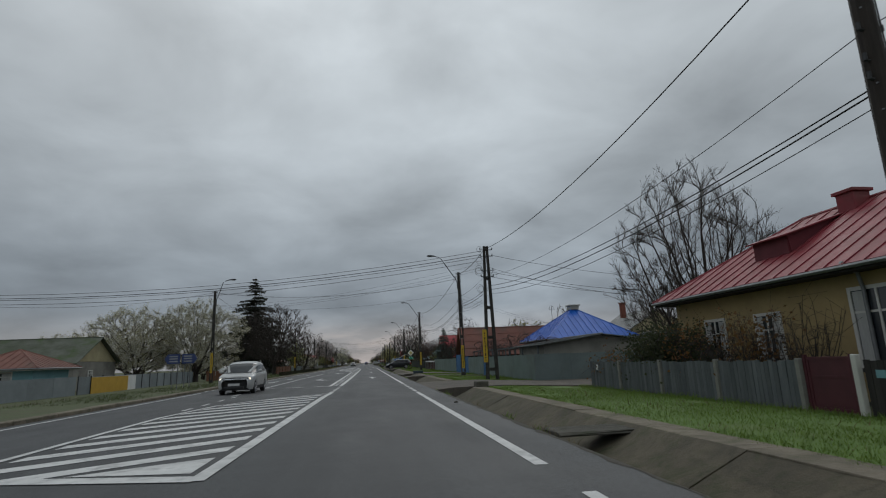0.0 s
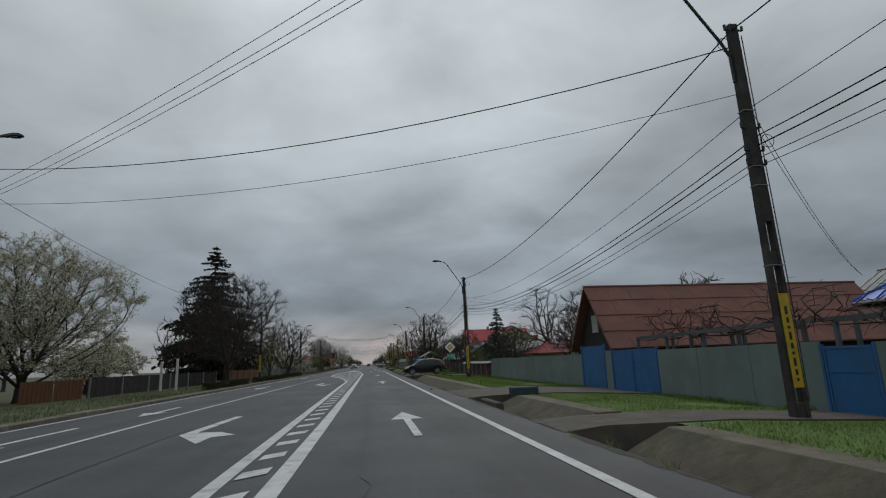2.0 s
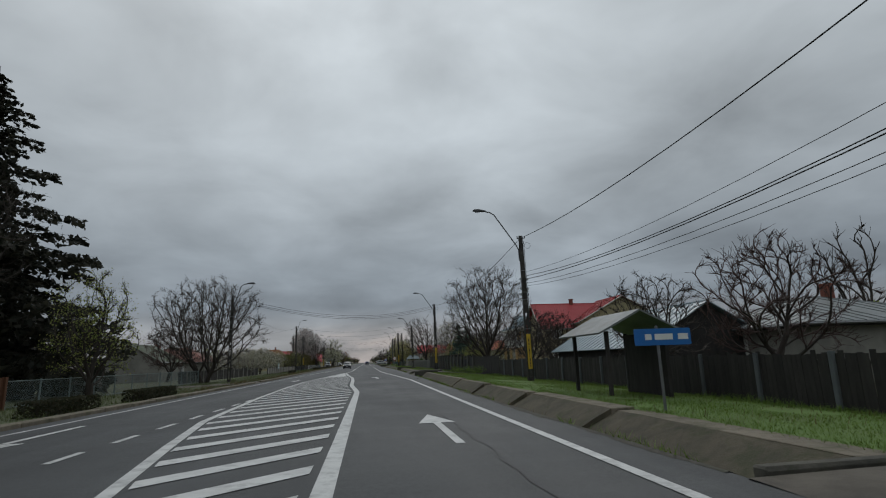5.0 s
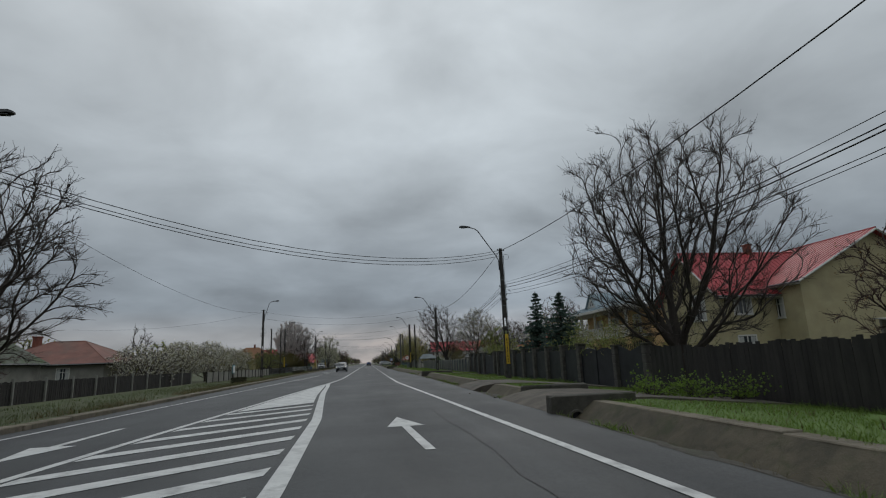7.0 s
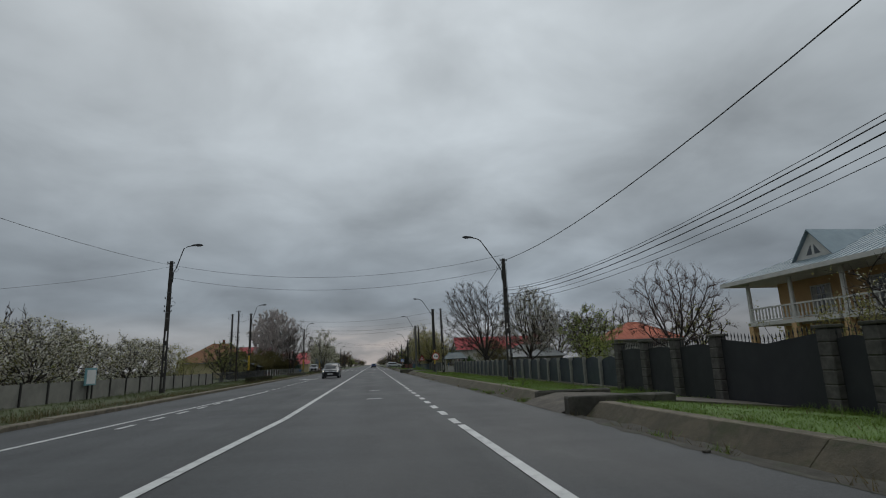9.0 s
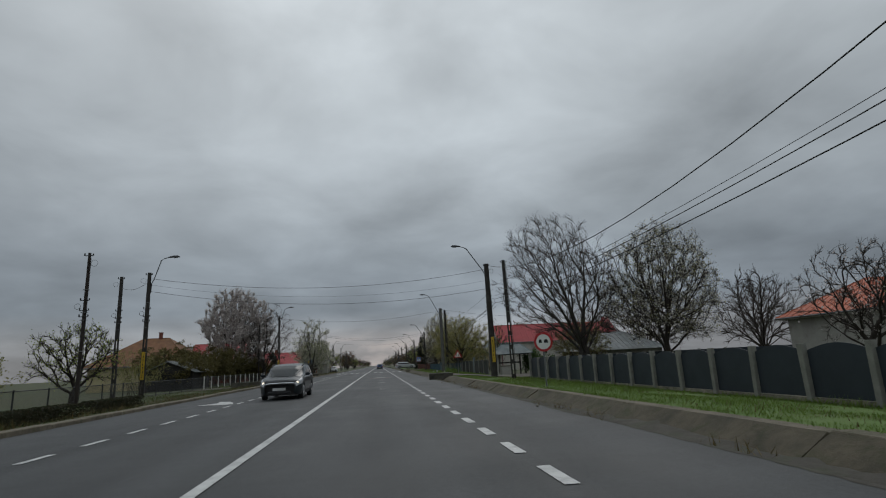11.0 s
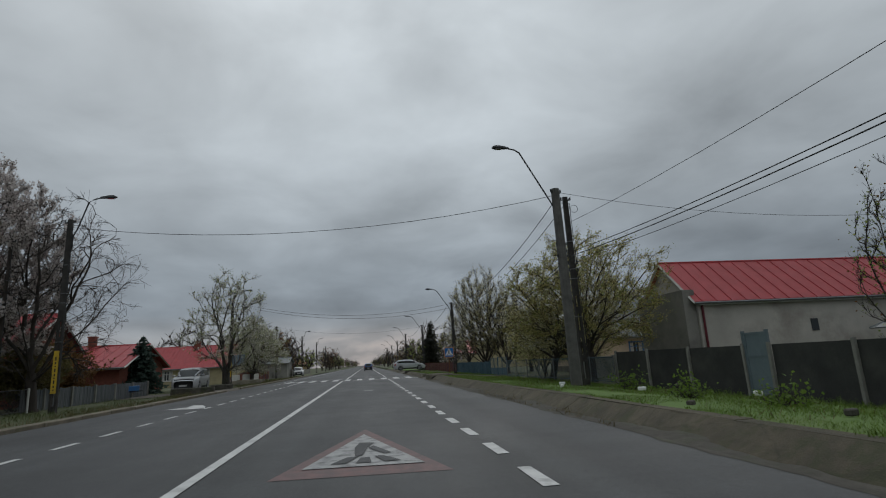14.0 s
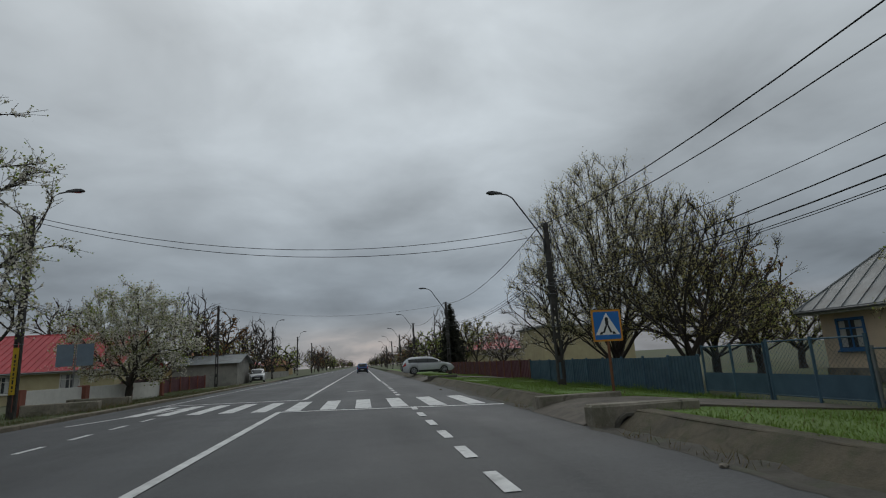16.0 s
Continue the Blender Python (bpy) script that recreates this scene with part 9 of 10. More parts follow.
# ---- trees of the far side ----
CH = dict(limbs=9, levels=4, rise=0.28, gnarl=0.22, kids=5, leaf=M_BLOSSOM, leaf2=M_OLIVE, spurs=1.2)
tree("cherry_tree", (-20.4, 45.6, -0.2), "spreading cherry tree in full white blossom", 201, 9.8, 5.3, 1.4, dens=1.2, leaf_n=42000, leaf_s=0.085, trunk_r=0.28, fuzz=0.12, **CH)
tree("cherry_tree", (-25.5, 41.8, -0.2), "broad cherry tree in white blossom over the fence", 202, 8.8, 5.2, 1.2, leaf_n=26000, leaf_s=0.09, trunk_r=0.24, fuzz=0.12, **CH)
tree("cherry_tree", (-27.5, 49.0, -0.2), "blossoming cherry behind a mossy roof", 203, 7.2, 4.2, 1.2, leaf_n=8000, leaf_s=0.13, trunk_r=0.2, fuzz=0.14, **CH)
tree("cherry_tree", (-33.5, 46.0, -0.2), "blossoming tree behind a mossy roof", 204, 6.6, 4.0, 1.2, leaf_n=6000, leaf_s=0.13, trunk_r=0.2, fuzz=0.14, **CH)
for k, (x_, y_, h_) in enumerate(((-25.0, 64.0, 4.4), (-29.0, 72.0, 4.6), (-23.0, 58.0, 4.0), (-31.0, 82.0, 5.0))):
    tree("cherry_tree", (x_, y_, -0.2), "low fruit tree in white blossom", 210 + k, h_, 3.0, 0.9, leaf_n=3600, leaf_s=0.14, trunk_r=0.14, fuzz=0.12, **CH)
fir("fir_tree", (-24.1, 94.7, -0.25), "huge dark fir with drooping boughs", 220, 20.2, 9.3, M_NEEDLE_D, dens=1.15, droop=0.30, bare=0.04, sparse=0.16)
tree("tree", (-15.8, 70.2, -0.1), "bare wide tree beside the fir", 221, 11.7, 5.7, 2.2, dens=1.6, limbs=9, levels=4, rise=0.35, gnarl=0.24, trunk_r=0.27, kids=5, thin=0.012)
tree("tree", (-17.6, 80.5, -0.2), "tall bare tree behind the fir", 222, 10.6, 4.4, 2.4, limbs=8, levels=4, rise=0.4, gnarl=0.25, trunk_r=0.22, kids=5, thin=0.012)
tree("tree", (-15.0, 90.0, -0.2), "slender tree in yellow young leaf", 224, 6.6, 2.0, 1.2, limbs=7, levels=4, rise=0.45, gnarl=0.22, kids=5, leaf=M_YOUNG, leaf_n=2600, leaf_s=0.08, leaf2=M_OLIVE)
tree("tree", (-16.2, 112.8, -0.15), "leaning bare tree by the garden fence", 226, 9.8, 5.0, 1.4, dens=1.6, stems=3, limbs=6, levels=4, rise=0.35, gnarl=0.24, trunk_r=0.24, kids=5, base_out=0.5, thin=0.012)
tree("tree", (-24.5, 128.0, -0.2), "bare reddish tree in a garden", 227, 6.8, 3.2, 1.4, limbs=7, levels=4, rise=0.3, gnarl=0.28, kids=5, twig=M_TWIG_R)
for k, (x_, y_, h_, n_) in enumerate(((-20.0, 142.5, 3.4, 1100), (-20.5, 152.0, 4.3, 2400), (-19.8, 157.5, 4.6, 2800), (-20.8, 163.0, 4.6, 2800), (-19.6, 168.5, 4.4, 2300), (-23.5, 160.0, 4.8, 2000), (-24.0, 150.0, 4.2, 1500), (-21.0, 175.0, 4.4, 1600))):
    tree("cherry_tree", (x_, y_, -0.2), "low orchard tree in dense white blossom", 230 + k, h_, 2.7, 0.8, leaf_n=int(n_ * 1.6), leaf_s=0.10, trunk_r=0.12, fuzz=0.12, **CH)
for k, (x_, y_) in enumerate(((-20.5, 181.0), (-21.5, 187.0), (-20.5, 203.0), (-19.6, 176.5))):
    shrub("shrub", (x_, y_, -0.2), "olive-green dense garden shrub", 240 + k, 3.6, 2.0, M_OLIVE, 1900, 0.085)
tree("tree", (-19.0, 191.0, -0.2), "yellow-green leafing tree at the fence", 245, 4.8, 2.4, 1.0, limbs=7, levels=4, rise=0.3, gnarl=0.25, kids=5, leaf=M_YOUNG, leaf_n=2200, leaf_s=0.085)
for k, (x_, y_, h_) in enumerate(((-22.5, 219.0, 4.0), (-20.6, 223.5, 4.4), (-19.6, 228.0, 4.2), (-25.0, 217.0, 4.4), (-19.0, 235.0, 3.4), (-20.0, 240.0, 3.4), (-24.0, 223.0, 4.8), (-20.4, 213.0, 3.2))):
    shrub("shrub", (x_, y_, -0.2), "brown-green dense hedge shrub", 250 + k, h_, 2.4, M_BROWNLEAF if k != 5 else M_CATKIN, 9000, 0.14, stems=12)
tree("plum_tree", (-20.8, 232.2, -0.2), "tall tree wrapped in pale pink blossom", 260, 12.9, 4.7, 1.6, dens=1.9, spurs=2.2, fan=1.0, limbs=13, levels=4, rise=0.75, gnarl=0.10, trunk_r=0.26, kids=6, leaf=M_BLOSSOM_P, leaf_n=95000, leaf_s=0.105, fuzz=0.07, thin=0.010)
tree("tree", (-16.9, 232.4, -0.2), "dark bare tree with drooping branches", 261, 11.0, 3.8, 2.0, limbs=12, levels=4, rise=0.12, gnarl=0.28, trunk_r=0.24, kids=5, droop=0.5, thin=0.012)
fir("spruce", (-19.4, 250.6, -0.2), "small dark green spruce", 262, 4.7, 2.3, dens=0.7)
tree("pear_tree", (-13.0, 250.6, -0.1), "pear tree with sparse white blossom", 263, 9.9, 3.4, 2.0, stems=2, base_out=0.05, dens=0.45, spurs=1.5, limbs=8, levels=4, rise=0.35, gnarl=0.4, trunk_r=0.26, kids=5, leaf=M_BLOSSOM, leaf_n=9000, leaf_s=0.085, leaf2=M_YOUNG, fuzz=0.06, thin=0.012, bark=M_BARK_W)
tree("tree", (-14.6, 268.5, -0.1), "round tree with yellow-white spring leaf", 264, 7.2, 3.7, 1.3, limbs=8, levels=4, rise=0.22, gnarl=0.27, trunk_r=0.2, kids=6, leaf=M_BLOSSOM, leaf_n=20000, leaf_s=0.09, leaf2=M_YOUNG)
tree("tree", (-15.8, 275.0, -0.1), "small bare tree by the fence", 265, 3.4, 1.8, 0.9, limbs=6, levels=4, rise=0.2, gnarl=0.3, kids=4)

# ---- the far end of the road: rows of trees, built once and repeated ----
protos = []
for k in range(5):
    t_ = tree("tree", (0, 0, 0), "bare roadside tree far along the road", 300 + k, (9.0, 7.5, 10.5, 6.5, 8.5)[k], (3.2, 3.0, 2.6, 2.8, 3.4)[k], 1.6, limbs=7, levels=3, rise=(0.3, 0.2, 0.7, 0.3, 0.4)[k], gnarl=0.2, kids=3, spurs=0.9, group="roadside trees", thin=0.034,
              leaf=(None, M_OLIVE, None, M_YOUNG, M_CATKIN)[k], leaf_n=600, leaf_s=0.25)
    protos.append(t_)
rq = random.Random(77)
spots = []
for y_ in range(285, 330, 9):
    spots += [(-19 - rq.random() * 10, y_ + rq.random() * 6), (12.5 + rq.random() * 9, y_ + 20 + rq.random() * 6)]
for y_ in range(318, 640, 10):
    spots += [(-17 - rq.random() * 13, y_ + rq.random() * 6), (8.5 + rq.random() * 12, y_ + rq.random() * 6)]
for y_ in range(640, 1300, 22):
    spots += [(-16 - rq.random() * 10, y_ + rq.random() * 12), (8 + rq.random() * 10, y_ + rq.random() * 12)]
for x_, y_ in ((-30, 100), (-36, 112), (-38, 60), (-42, 80), (-40, 128), (-45, 170), (-38, 186), (-40, 200), (-36, 262), (-34, 300), (36, 72), (30, 92), (38, 100), (44, 140), (46, 175), (40, 190), (42, 215), (34, 262), (30, 275), (30, 60), (26, 70), (-20, 299), (-21, 305), (-18, 301)):
    spots.append((x_, y_))
for k, (x_, y_) in enumerate(spots):
    s = rq.uniform(0.75, 1.2)
    m = pose(x_, y_, -0.25, 0, 0, rq.uniform(0, 360))
    p_ = protos[k % 5]
    if k < 5:
        p_.matrix_basis = m
    else:
        c_ = copy_thing(p_, m)
        c_.scale = (s, s, s)

# ---- grass ----
SK = [(a - 0.2, b + 0.2) for a, b, _ in DRIVES]


def near_x(y):
    t = np.interp(y, [r[0] for r in TOP_X], [r[1] for r in TOP_X]) + np.where(y < 80, 0.52, 0.30)
    return t, np.full_like(t, 8.5)


def near_z(x, y):
    tz = np.interp(y, [r[0] for r in TOP_Z], [r[1] for r in TOP_Z])
    tx = np.interp(y, [r[0] for r in TOP_X], [r[1] for r in TOP_X])
    out = np.zeros_like(x)
    for i in range(len(x)):
        out[i] = np.interp(x[i], [tx[i] + 0.3, tx[i] + 1.6, 6.2, 8.6], [tz[i] - 0.015, tz[i] * 0.8 - 0.02, tz[i] * 0.45 - 0.08, -0.19])
    return out


for k, (a_, b_) in enumerate(((-18, 75), (75, 180), (180, 285))):
    blades("grass", "fresh green grass on the verge by the ditch", near_x, a_, b_, near_z, 200000, 1 + k, M_GRASS, (0.02, 0.065), SK, wide=(0.004, 0.009))
blades("grass", "dry straw-coloured grass on the verge", near_x, -18, 285, near_z, 14000, 4, M_GRASS_DRY, (0.04, 0.13), SK)


def seam_x(y):
    a = near_x(y)[0]
    return a - 0.14, a + 0.35


def edge_x(y):
    e = np.interp(y, [r[0] for r in ROAD_R], [r[1] for r in ROAD_R])
    return e - 0.02, e + 0.34


def edge_z(x, y):
    e, lz = np.interp(y, [r[0] for r in ROAD_R], [r[1] for r in ROAD_R]), np.interp(y, [r[0] for r in LOW_Z], [r[1] for r in LOW_Z])
    return np.where(x < e + 0.06, -0.01, lz + 0.04)


def fence_foot(y):
    return np.full_like(y, 7.9), np.full_like(y, 8.45)


blades("grass", "grass hanging over the edge of the ditch", seam_x, -18, 285, near_z, 50000, 7, M_GRASS, (0.02, 0.075), SK, -0.1, (0.005, 0.012), 1.3)
blades("grass", "weeds growing from the silt along the road's edge", edge_x, -18, 150, edge_z, 26000, 8, M_GRASS, (0.03, 0.13), SK, 0.2, (0.005, 0.012), 0.9)
blades("grass", "dead stalks along the bottom of the ditch", edge_x, -18, 285, edge_z, 9000, 9, M_GRASS_DRY, (0.04, 0.14), SK, 0.15, (0.004, 0.009), 0.7)
blades("grass", "taller grass along the foot of the fences", fence_foot, -18, 285, near_z, 45000, 10, M_GRASS, (0.04, 0.17), SK, -0.25, (0.005, 0.012), 0.8)


def far_x(y):
    t = np.interp(y, [r[0] for r in ROAD_L], [r[1] for r in ROAD_L]) - 0.4
    return t, t - 6.2


def far_z(x, y):
    t = np.interp(y, [r[0] for r in ROAD_L], [r[1] for r in ROAD_L])
    return np.interp(t - x, [0.3, 1.5, 5.0, 9.5], [0.09, 0.02, -0.06, -0.10])


blades("grass", "rough green grass along the opposite fences", far_x, 5, 285, far_z, 80000, 5, M_GRASS_DULL, (0.05, 0.16), ((100, 104), (203, 207), (241, 246)))
blades("grass", "dead straw-coloured weeds along the opposite kerb", lambda y: (far_x(y)[0], far_x(y)[0] - 1.3), 90, 285, far_z, 14000, 6, M_GRASS_DRY, (0.06, 0.26), ((203, 207), (241, 246)))
for k, (x_, y_) in enumerate(((6.6, 107.4), (7.2, 108.6), (5.8, 108.0), (7.6, 107.0), (6.4, 109.2), (5.6, 217.0), (5.2, 60.6), (6.2, 214.5), (6.8, 222.0), (3.7, 145.5))):
    shrub("weed_clump", (x_, y_, 0.02), "leafy green weeds on the verge", 400 + k, 0.2 if y_ < 3 else 0.34, 0.3 if y_ < 3 else 0.5, M_GRASS, 420, 0.07, "weeds", 4)
# garden growth in front of the first house, and vines over the yard
for k, (x_, y_, h_, lf) in enumerate(((9.6, -2.0, 2.3, M_EVERGREEN), (9.5, -0.7, 2.1, M_EVERGREEN), (9.7, -3.0, 1.9, M_EVERGREEN), (9.4, 1.8, 1.4, M_CATKIN), (9.6, -3.2, 2.2, M_CATKIN), (9.6, -4.6, 2.4, None), (9.6, -6.0, 2.5, M_CATKIN), (9.7, -7.6, 2.6, None))):
    shrub("shrub", (x_, y_, -0.2), "dark evergreen shrub against an ochre wall" if lf is M_EVERGREEN else "thorny bare garden shrub by a fence", 420 + k, h_, 1.0, lf, 4200 if lf is M_EVERGREEN else 700, 0.09, stems=12)
rv = np.random.default_rng(9)
for k, (x_, y_, l_) in enumerate(((9.6, 13.0, 7.0), (9.8, 19.0, 5.5), (9.5, 25.0, 5.0), (9.7, 29.5, 4.5))):
    root = thing("pergola", (x_, y_, -0.2), 90, "yard pergola tangled with bare brown vines", "pergola", "vine pergolas")
    part("beam", boxes((0, l_, -0.05, 0.05, 2.0, 2.12), (0, l_, -1.6, -1.5, 2.1, 2.22)), M_GREYWOOD, root)
    for u in (0.05, l_ / 2, l_ - 0.1):
        part("post", boxes((u, u + 0.09, -0.05, 0.05, -0.1, 2.05)), M_GREYWOOD, root)
        part("post", boxes((u, u + 0.09, -1.6, -1.5, -0.1, 2.15)), M_GREYWOOD, root)
    segs = []
    for j in range(26):
        p = np.array([rv.uniform(0, l_), rv.uniform(-1.6, 0.1), 2.1])
        d = np.array([rv.normal(), rv.normal() * 0.4, 0.25])
        r = 0.03
        for i in range(9):
            d = d * 0.75 + rv.normal(size=3) * np.array([0.5, 0.3, 0.35])
            d /= np.linalg.norm(d)
            q = p + d * 0.28
            q[2] = min(max(q[2], 1.95), 3.0)
            segs.append((p, q, r, r * 0.88))
            if i % 3 == 1:
                segs.append((q, q + rv.normal(size=3) * 0.25, r * 0.5, 0.006))
            p, r = q, r * 0.88
    part("vine", seg_mesh(segs, 4, M_TWIG_R), None, root, "bare brown vine stems")

# ---- cars ----
car("car", "blue estate-like suv driving ahead on the lane", (-1.45, 326.0, 0), 180, car_paint("blue_car_paint", (0.03, 0.07, 0.19)), 4.45, 1.82, 1.62, "suv", wheel_r=0.34)
car("car", "silver hatchback coming along the opposite lane", (-7.2, 9.0, 0), 0, car_paint("silver_car_paint", (0.42, 0.42, 0.41)), 3.9, 1.66, 1.52, "hatch", True, 0.29)
car("car", "dark green-black estate car with lit headlights", (-6.05, 183.8, 0), 0, car_paint("dark_car_paint", (0.016, 0.022, 0.026)), 4.5, 1.76, 1.50, "wagon", True, 0.32, True)
car("car", "parked black three-door hatchback across a driveway", (3.75, 63.7, 0.10), -90, car_paint("black_car_paint", (0.012, 0.013, 0.016)), 3.85, 1.65, 1.44, "hatch", False, 0.29)
car("car", "parked silver estate car on the verge", (4.25, 282.5, 0.22), 90, car_paint("pale_silver_paint", (0.40, 0.41, 0.42)), 4.4, 1.75, 1.48, "wagon", False, 0.31)
car("car", "parked silver off-road car on the grass", (-14.6, 247.2, 0.02), 4, car_paint("grey_silver_paint", (0.36, 0.365, 0.37)), 4.3, 1.80, 1.70, "suv", False, 0.35, True)
car("car", "small parked car far down the road", (-13.4, 300.0, 0.02), 10, car_paint("white_car_paint", (0.5, 0.5, 0.5)), 4.0, 1.7, 1.5, "hatch", False, 0.3)
cart = thing("trailer", (-18.4, 243.6, -0.05), 70, "low blue garden trailer beside a parked car", "trailer")
part("tub", boxes((-0.9, 0.9, -1.3, 1.3, 0.35, 0.75), bevel=0.03), M_DOORBLUE, cart)
for s in (-1, 1):
    part("wheel", tubes(([(s * 0.95, 0, 0.28), (s * 1.05, 0, 0.28)], 0.28), sides=16), M_TYRE, cart)
part("drawbar", tubes(([(0, -1.3, 0.4), (0, -2.3, 0.42)], 0.035)), M_DARKSTEEL, cart)

# ---- signs and small things ----


def text_part(body, size, at, turn, material, parent, align="CENTER"):
    cu = bpy.data.curves.new("text", "FONT")
    cu.body, cu.size, cu.align_x, cu.align_y, cu.extrude = body, size, align, "CENTER", 0.002
    tmp = bpy.data.objects.new("tmp", cu)
    scene.collection.objects.link(tmp)
    me = bpy.data.meshes.new_from_object(tmp.evaluated_get(bpy.context.evaluated_depsgraph_get()))
    bpy.data.objects.remove(tmp)
    me.materials.clear()
    me.materials.append(material)
    ob = new("lettering", me)
    ob.parent = parent
    ob.matrix_basis = pose(*at, 90, 0, turn)
    return ob


def sign_post(root, h, r=0.03, material=None):
    part("post", tubes(([(0, 0.03, -0.3), (0, 0.03, h)], r), sides=10), material or M_STEEL, root)


def rounded(w, h, r):
    pts = []
    for cx, cz, a0 in ((w / 2 - r, h / 2 - r, 0), (-w / 2 + r, h / 2 - r, 90), (-w / 2 + r, -h / 2 + r, 180), (w / 2 - r, -h / 2 + r, 270)):
        for k in range(4):
            a = radians(a0 + 30 * k)
            pts.append((cx + r * math.cos(a), cz + r * math.sin(a)))
    return pts


def plate(root, name, pts, y, material, label="", at=(0, 0), thick=0.012):
    bm = upright(bmesh.new(), [(x + at[0], z + at[1]) for x, z in pts], y - thick, y)
    return part(name, bm, material, root, label)


def diamond(s, r=0.05):
    c = math.sqrt(0.5)
    return [((x - z) * c, (x + z) * c) for x, z in rounded(s, s, r)]


s1 = thing("road_sign", (5.0, 55.35, 0.0), 0, "yellow priority-road diamond above a green road number plate", "road sign", "road signs")
sign_post(s1, 2.4, 0.035, M_BROWNWOOD)
plate(s1, "diamond_plate", diamond(0.62), 0.0, M_WHITE, "white edge of the priority diamond", (0, 2.32))
plate(s1, "diamond_face", diamond(0.40, 0.02), -0.014, M_BLACK, "", (0, 2.32), 0.003)
plate(s1, "diamond_face", diamond(0.385, 0.02), -0.0175, M_SIGN_YEL, "yellow diamond", (0, 2.32), 0.003)
plate(s1, "number_plate", rounded(0.60, 0.36, 0.04), 0.0, M_GREEN_SIGN, "green road number plate", (0.05, 1.62))
plate(s1, "plate_edge", rounded(0.56, 0.32, 0.035), -0.0125, M_WHITE, "", (0.05, 1.62), 0.002)
plate(s1, "plate_face", rounded(0.535, 0.295, 0.03), -0.0148, M_GREEN_SIGN, "", (0.05, 1.62), 0.002)
text_part("E 85", 0.25, (0.05, -0.0215, 1.62), 0, M_WHITE, s1)
s2 = thing("road_sign", (4.1, 72.0, 0.0), 0, "blue direction sign with unreadable white lettering", "road sign", "road signs")
sign_post(s2, 1.75)
plate(s2, "sign_plate", rounded(1.25, 0.34, 0.03), 0.0, M_BLUE_SIGN, "", (0.1, 1.52))
for k, (x_, w_) in enumerate(((-0.32, 0.14), (0.02, 0.4), (0.45, 0.22))):
    part("lettering", boxes((x_ - w_ / 2 + 0.1, x_ + w_ / 2 + 0.1, -0.018, -0.0135, 1.46, 1.58)), M_WHITE, s2)
s3 = thing("road_sign", (4.20, 177.6, -0.37), 0, "round white prohibition sign with a red ring", "road sign", "road signs")
sign_post(s3, 2.3)
ring = lambda r: [(r * math.cos(2 * math.pi * k / 32), r * math.sin(2 * math.pi * k / 32)) for k in range(32)]
plate(s3, "sign_plate", ring(0.36), 0.0, M_RED_SIGN, "red ring", (0, 2.15))
plate(s3, "sign_face", ring(0.275), -0.0125, M_WHITE, "white face", (0, 2.15), 0.003)
for x_, w_ in ((-0.12, 0.12), (0.10, 0.16)):
    part("pictogram", boxes((x_ - w_ / 2, x_ + w_ / 2, -0.019, -0.016, 2.11, 2.20), (x_ - w_ * 0.3, x_ + w_ * 0.3, -0.019, -0.016, 2.20, 2.24)), M_BLACK, s3, "plain dark vehicle shape")
s4 = thing("road_sign", (5.9, 210.9, -0.02), 0, "red warning triangle with plain dark shapes", "road sign", "road signs")
sign_post(s4, 2.1)
tri_ = lambda s: [(-s, -s * 0.577), (s, -s * 0.577), (0, s * 1.155)]
plate(s4, "sign_plate", tri_(0.46), 0.0, M_RED_SIGN, "red triangular border", (0, 1.88))
plate(s4, "sign_face", tri_(0.29), -0.0125, M_WHITE, "white face", (0, 1.86), 0.003)
for x_ in (-0.09, 0.09):
    part("pictogram", boxes((x_ - 0.035, x_ + 0.035, -0.019, -0.016, 1.76, 1.94)), M_BLACK, s4, "plain dark shape")
s5 = thing("road_sign", (4.8, 247.95, 0.0), 0, "square blue crossing sign with an orange edge", "road sign", "road signs")
part("post", tubes(([(0, 0.03, -0.3), (0, 0.03, 1.7)], 0.035), sides=10), M_BROWNWOOD, s5)
plate(s5, "sign_plate", rounded(0.80, 0.80, 0.03), 0.0, mat("orange_edge", (0.55, 0.24, 0.03), None, 3, 0.4, bump=0.0), "orange edge", (0, 1.88))
plate(s5, "sign_face", rounded(0.70, 0.70, 0.02), -0.0125, M_BLUE_SIGN, "blue face", (0, 1.88), 0.003)
plate(s5, "triangle", tri_(0.325), -0.016, M_WHITE, "white triangle", (0, 1.83), 0.003)
for pts in ([(-0.03, 0.04), (0.03, 0.04), (0.035, 0.17), (0, 0.2), (-0.035, 0.17)], [(-0.03, 0.05), (-0.10, -0.1), (-0.06, -0.1), (0, 0.03)], [(0.03, 0.05), (0.09, -0.1), (0.05, -0.1), (0, 0.03)], [(-0.17, -0.13), (-0.11, -0.13), (-0.09, -0.08), (-0.13, -0.08)], [(0.11, -0.13), (0.17, -0.13), (0.13, -0.08), (0.09, -0.08)]):
    plate(s5, "pictogram", [(x * 1.35, z * 1.35) for x, z in pts], -0.0195, M_BLACK, "plain dark shape", (0, 1.83), 0.003)
s6 = thing("road_sign", (-15.2, 263.6, 0.0), 0, "back of two pale blue-grey rectangular signs on a post", "road sign", "road signs")
sign_post(s6, 3.0)
for x_ in (-0.45, 0.45):
    part("sign_plate", boxes((x_ - 0.38, x_ + 0.38, -0.01, 0.01, 1.95, 3.0)), M_SIGNBACK, s6)
s7 = thing("direction_signs", (-13.8, 20.0, -0.02), 0, "pair of dark blue pentagonal direction signs with worn lettering", "road sign", "road signs")
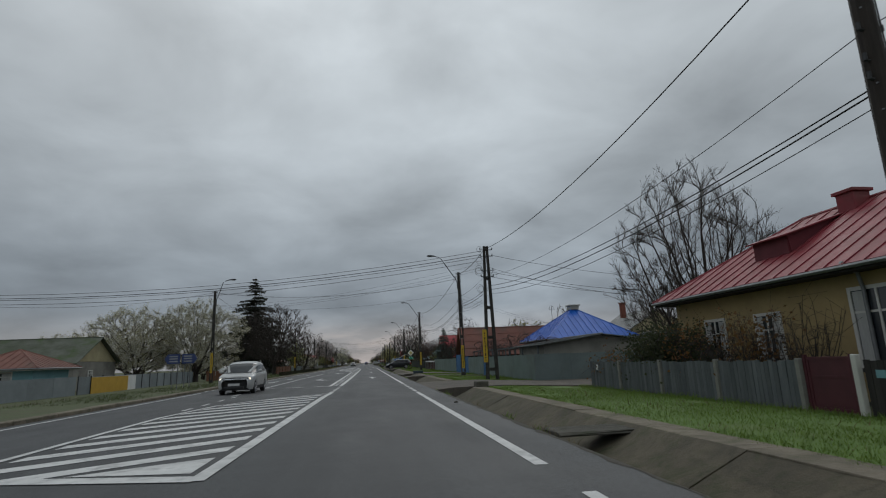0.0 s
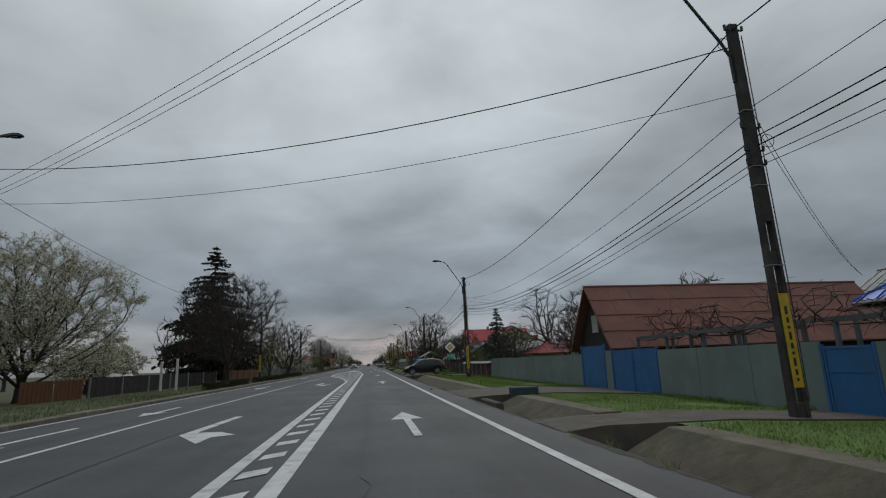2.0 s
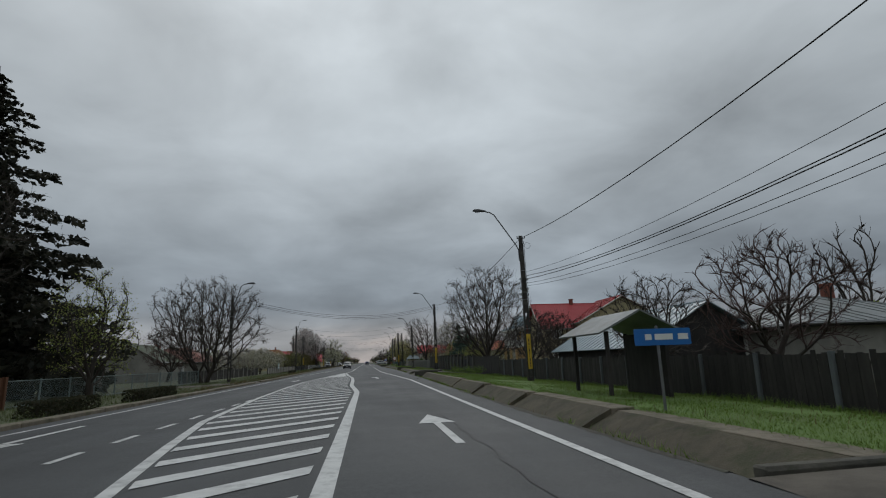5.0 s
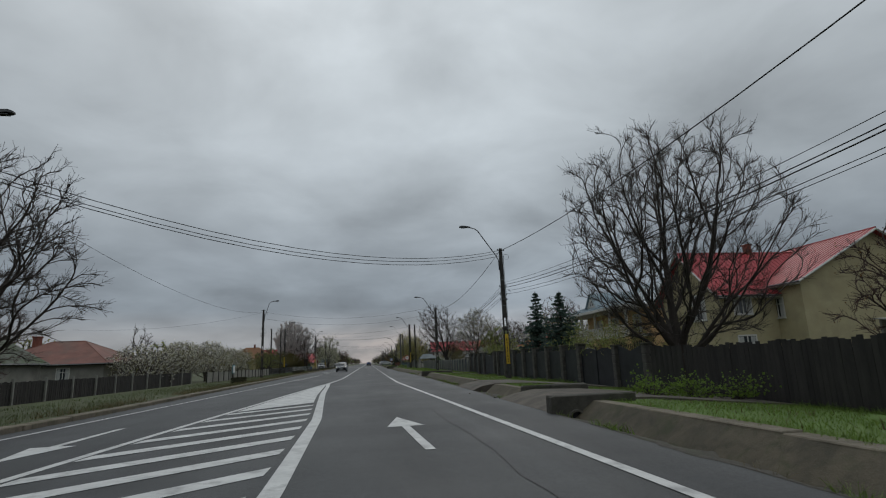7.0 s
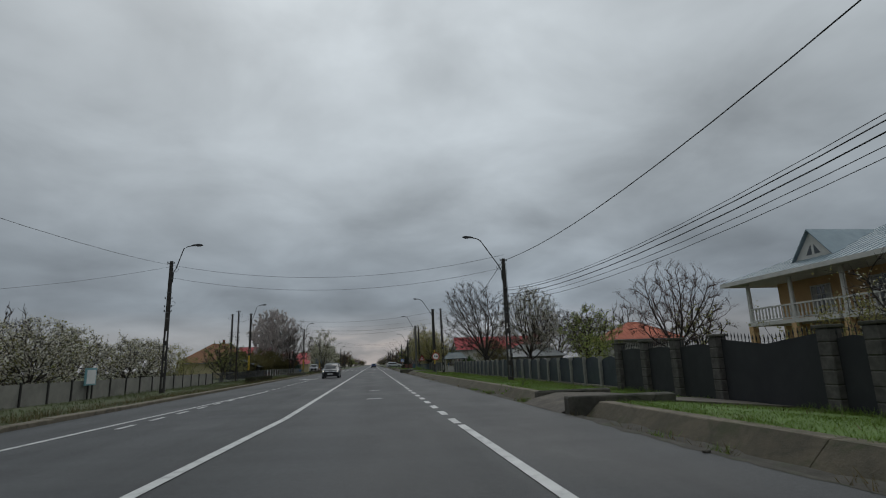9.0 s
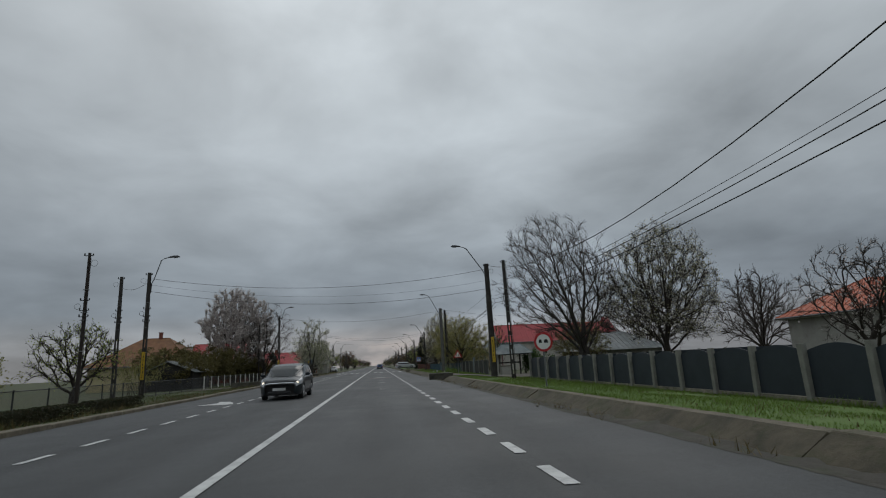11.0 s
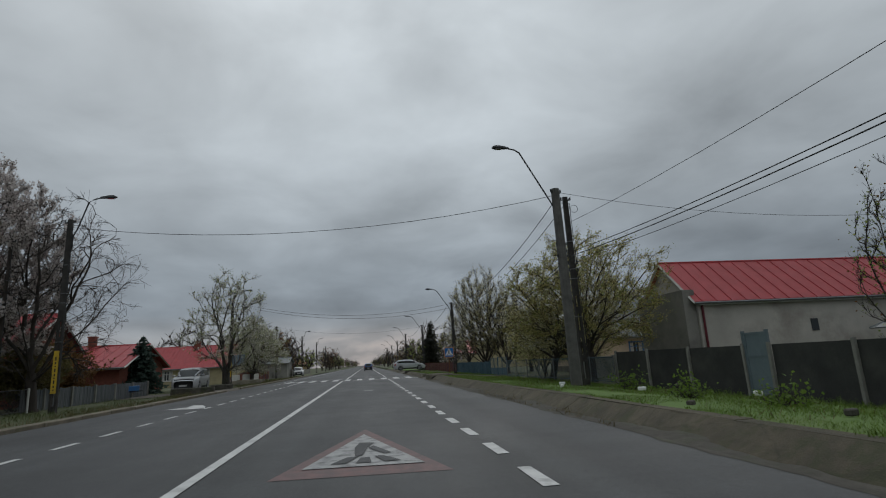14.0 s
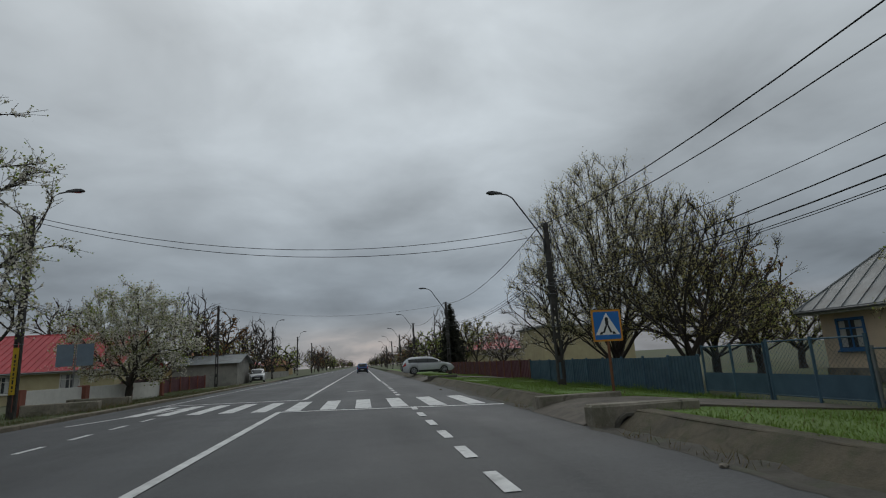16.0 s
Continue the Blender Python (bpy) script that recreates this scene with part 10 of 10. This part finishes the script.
for x_ in (-0.55, -0.2, 0.25, 0.6):
    part("post", tubes(([(x_, 0.03, -0.3), (x_, 0.03, 2.3)], 0.03), sides=8), M_STEEL, s7)
for x_, s in ((-0.48, -1), (0.45, 1)):
    plate(s7, "sign_plate", [(-0.4, -0.33), (0.4, -0.33), (0.4 + (0.2 if s > 0 else 0), 0.0), (0.4, 0.33), (-0.4, 0.33), (-0.4 - (0.2 if s < 0 else 0), 0.0)], 0.0, mat("dark_blue_sign", (0.035, 0.055, 0.16), None, 3, 0.45, bump=0.0), "", (x_, 2.0))
    for z_ in (1.84, 2.02, 2.18):
        part("lettering", boxes((x_ - 0.28, x_ + 0.26, -0.017, -0.0135, z_ - 0.05, z_ + 0.03)), M_GREYBACK, s7)
for x_, h_ in ((-15.68, 1.95), (-14.66, 2.1)):
    tagged(part("gate_post", boxes((x_ - 0.07, x_ + 0.07, 52.64, 52.78, -0.3, h_), bevel=0.012), M_TRIM), "plain white concrete post on the opposite verge", "post", "white posts")
heap = bmesh.new()
bmesh.ops.create_icosphere(heap, subdivisions=3, radius=1.0)
for v in heap.verts:
    n_ = noise.noise(v.co * 2.2) * 0.3 + noise.noise(v.co * 6.0) * 0.08
    v.co = Vector((v.co.x * 1.5, v.co.y * 1.1, max(v.co.z, -0.2) * 0.75)) * (1 + n_)
hp = tagged(part("tarpaulin_heap", heap, M_TARP, smooth=True), "heap under a crumpled whitish tarpaulin", "tarpaulin")
hp.location = (-19.6, 55.5, 0.45)
nb = thing("notice_board", (-16.75, 157.4, -0.1), 90, "pale green notice board with white sheets on a fence", "notice board")
part("casing", boxes((-0.55, 0.55, -0.04, 0.04, 0.75, 1.65), bevel=0.01), M_PALEBLUE, nb)
part("sheet_of_paper", boxes((-0.45, 0.45, -0.052, -0.045, 0.83, 1.55)), M_WHITE, nb)
part("post", boxes((-0.05, 0.05, 0.04, 0.1, -0.2, 1.6)), M_DARKWOOD, nb)
bn = thing("banner", (-19.30, 26.8, 0.0), -90, "yellow and white fabric banner tied to a fence", "banner")
part("cloth", boxes((1.4, 7.0, -0.03, -0.022, -0.12, 0.98)), M_BANNER, bn)
part("cloth", boxes((0.0, 1.4, -0.03, -0.022, -0.12, 0.98)), M_WHITE, bn, "white end of the banner")
for x_, w_, z_ in ((2.1, 0.9, 0.45), (3.3, 0.9, 0.45), (4.5, 0.9, 0.45), (5.7, 0.8, 0.45), (3.6, 3.4, 0.05)):
    part("lettering", boxes((x_ - w_ / 2, x_ + w_ / 2 - 0.25, -0.035, -0.0305, z_ - 0.12, z_ + (0.2 if z_ > 0.2 else 0.0))), M_ROOF_RUST, bn)
part("emblem", boxes((0.4, 1.0, -0.035, -0.0305, 0.2, 0.7)), M_BLACK, bn)
part("cloth_rope", tubes(([(0, -0.02, 0.98), (7.0, -0.02, 0.98)], 0.01)), M_TRIM, bn)
sh2 = thing("shelter", (5.9, 77.5, -0.05), 0, "small roadside shelter with a pale tin roof", "shelter")
for x_ in (-0.9, 0.9):
    for y_ in (-1.2, 1.2):
        part("post", boxes((x_ - 0.05, x_ + 0.05, y_ - 0.05, y_ + 0.05, -0.2, 1.9)), M_DARKWOOD, sh2)
bm = bmesh.new()
sheet(bm, [(-1.3, -1.6, 1.85), (-1.3, 1.6, 1.85), (0, 1.6, 2.5), (0, -1.6, 2.5)])
sheet(bm, [(1.3, 1.6, 1.85), (1.3, -1.6, 1.85), (0, -1.6, 2.5), (0, 1.6, 2.5)])
part("roof", bm, M_ROOF_GREY, sh2)
part("back_wall", boxes((0.86, 0.9, -1.2, 1.2, 0, 1.85)), M_DARKWOOD, sh2)
for k, (x_, y_, a_) in enumerate(((5.0, 212.0, 20), (4.6, 222.4, 70), (5.6, 219.0, 0), (4.2, 205.6 + 9, 40), (5.2, 224.0, 10), (6.4, 215.6, 80), (7.0, 219.5, 30))):
    bm = boxes((-0.10, 0.10, -0.06, 0.06, 0.0, 0.10), bevel=0.02)
    ob = tagged(part("litter", bm, M_WHITE if k % 3 else M_HEAD), "crumpled pale litter in the grass", "litter", "litter in the grass")
    ob.matrix_basis = pose(x_, y_, 0.15, 0, 0, a_)
for k in range(16):
    y_ = rq.uniform(-10, 260)
    bm = bmesh.new()
    bmesh.ops.create_icosphere(bm, subdivisions=1, radius=rq.uniform(0.03, 0.07))
    for v in bm.verts:
        v.co = Vector((v.co.x * rq.uniform(0.8, 1.3), v.co.y * rq.uniform(0.8, 1.3), v.co.z * 0.5))
    ob = tagged(part("stone", bm, M_HEAD_L if k % 2 else M_HEAD), "loose stone at the road's edge", "stone", "loose stones")
    e_ = at_y(ROAD_R, y_)
    inside_ = in_drive(y_, 0.3)
    ob.location = (e_ - rq.uniform(0.05, 0.5), y_, 0.02) if not inside_ else (e_ + rq.uniform(0.3, 1.0), y_, 0.05)
bar_ = tagged(part("kerb_block", boxes((-0.5, 0.5, -0.09, 0.09, 0.0, 0.14), bevel=0.02), M_WHITE), "white painted block lying by the side street", "block")
bar_.matrix_basis = pose(14.5, 205.0, -0.18, 0, 0, 8)
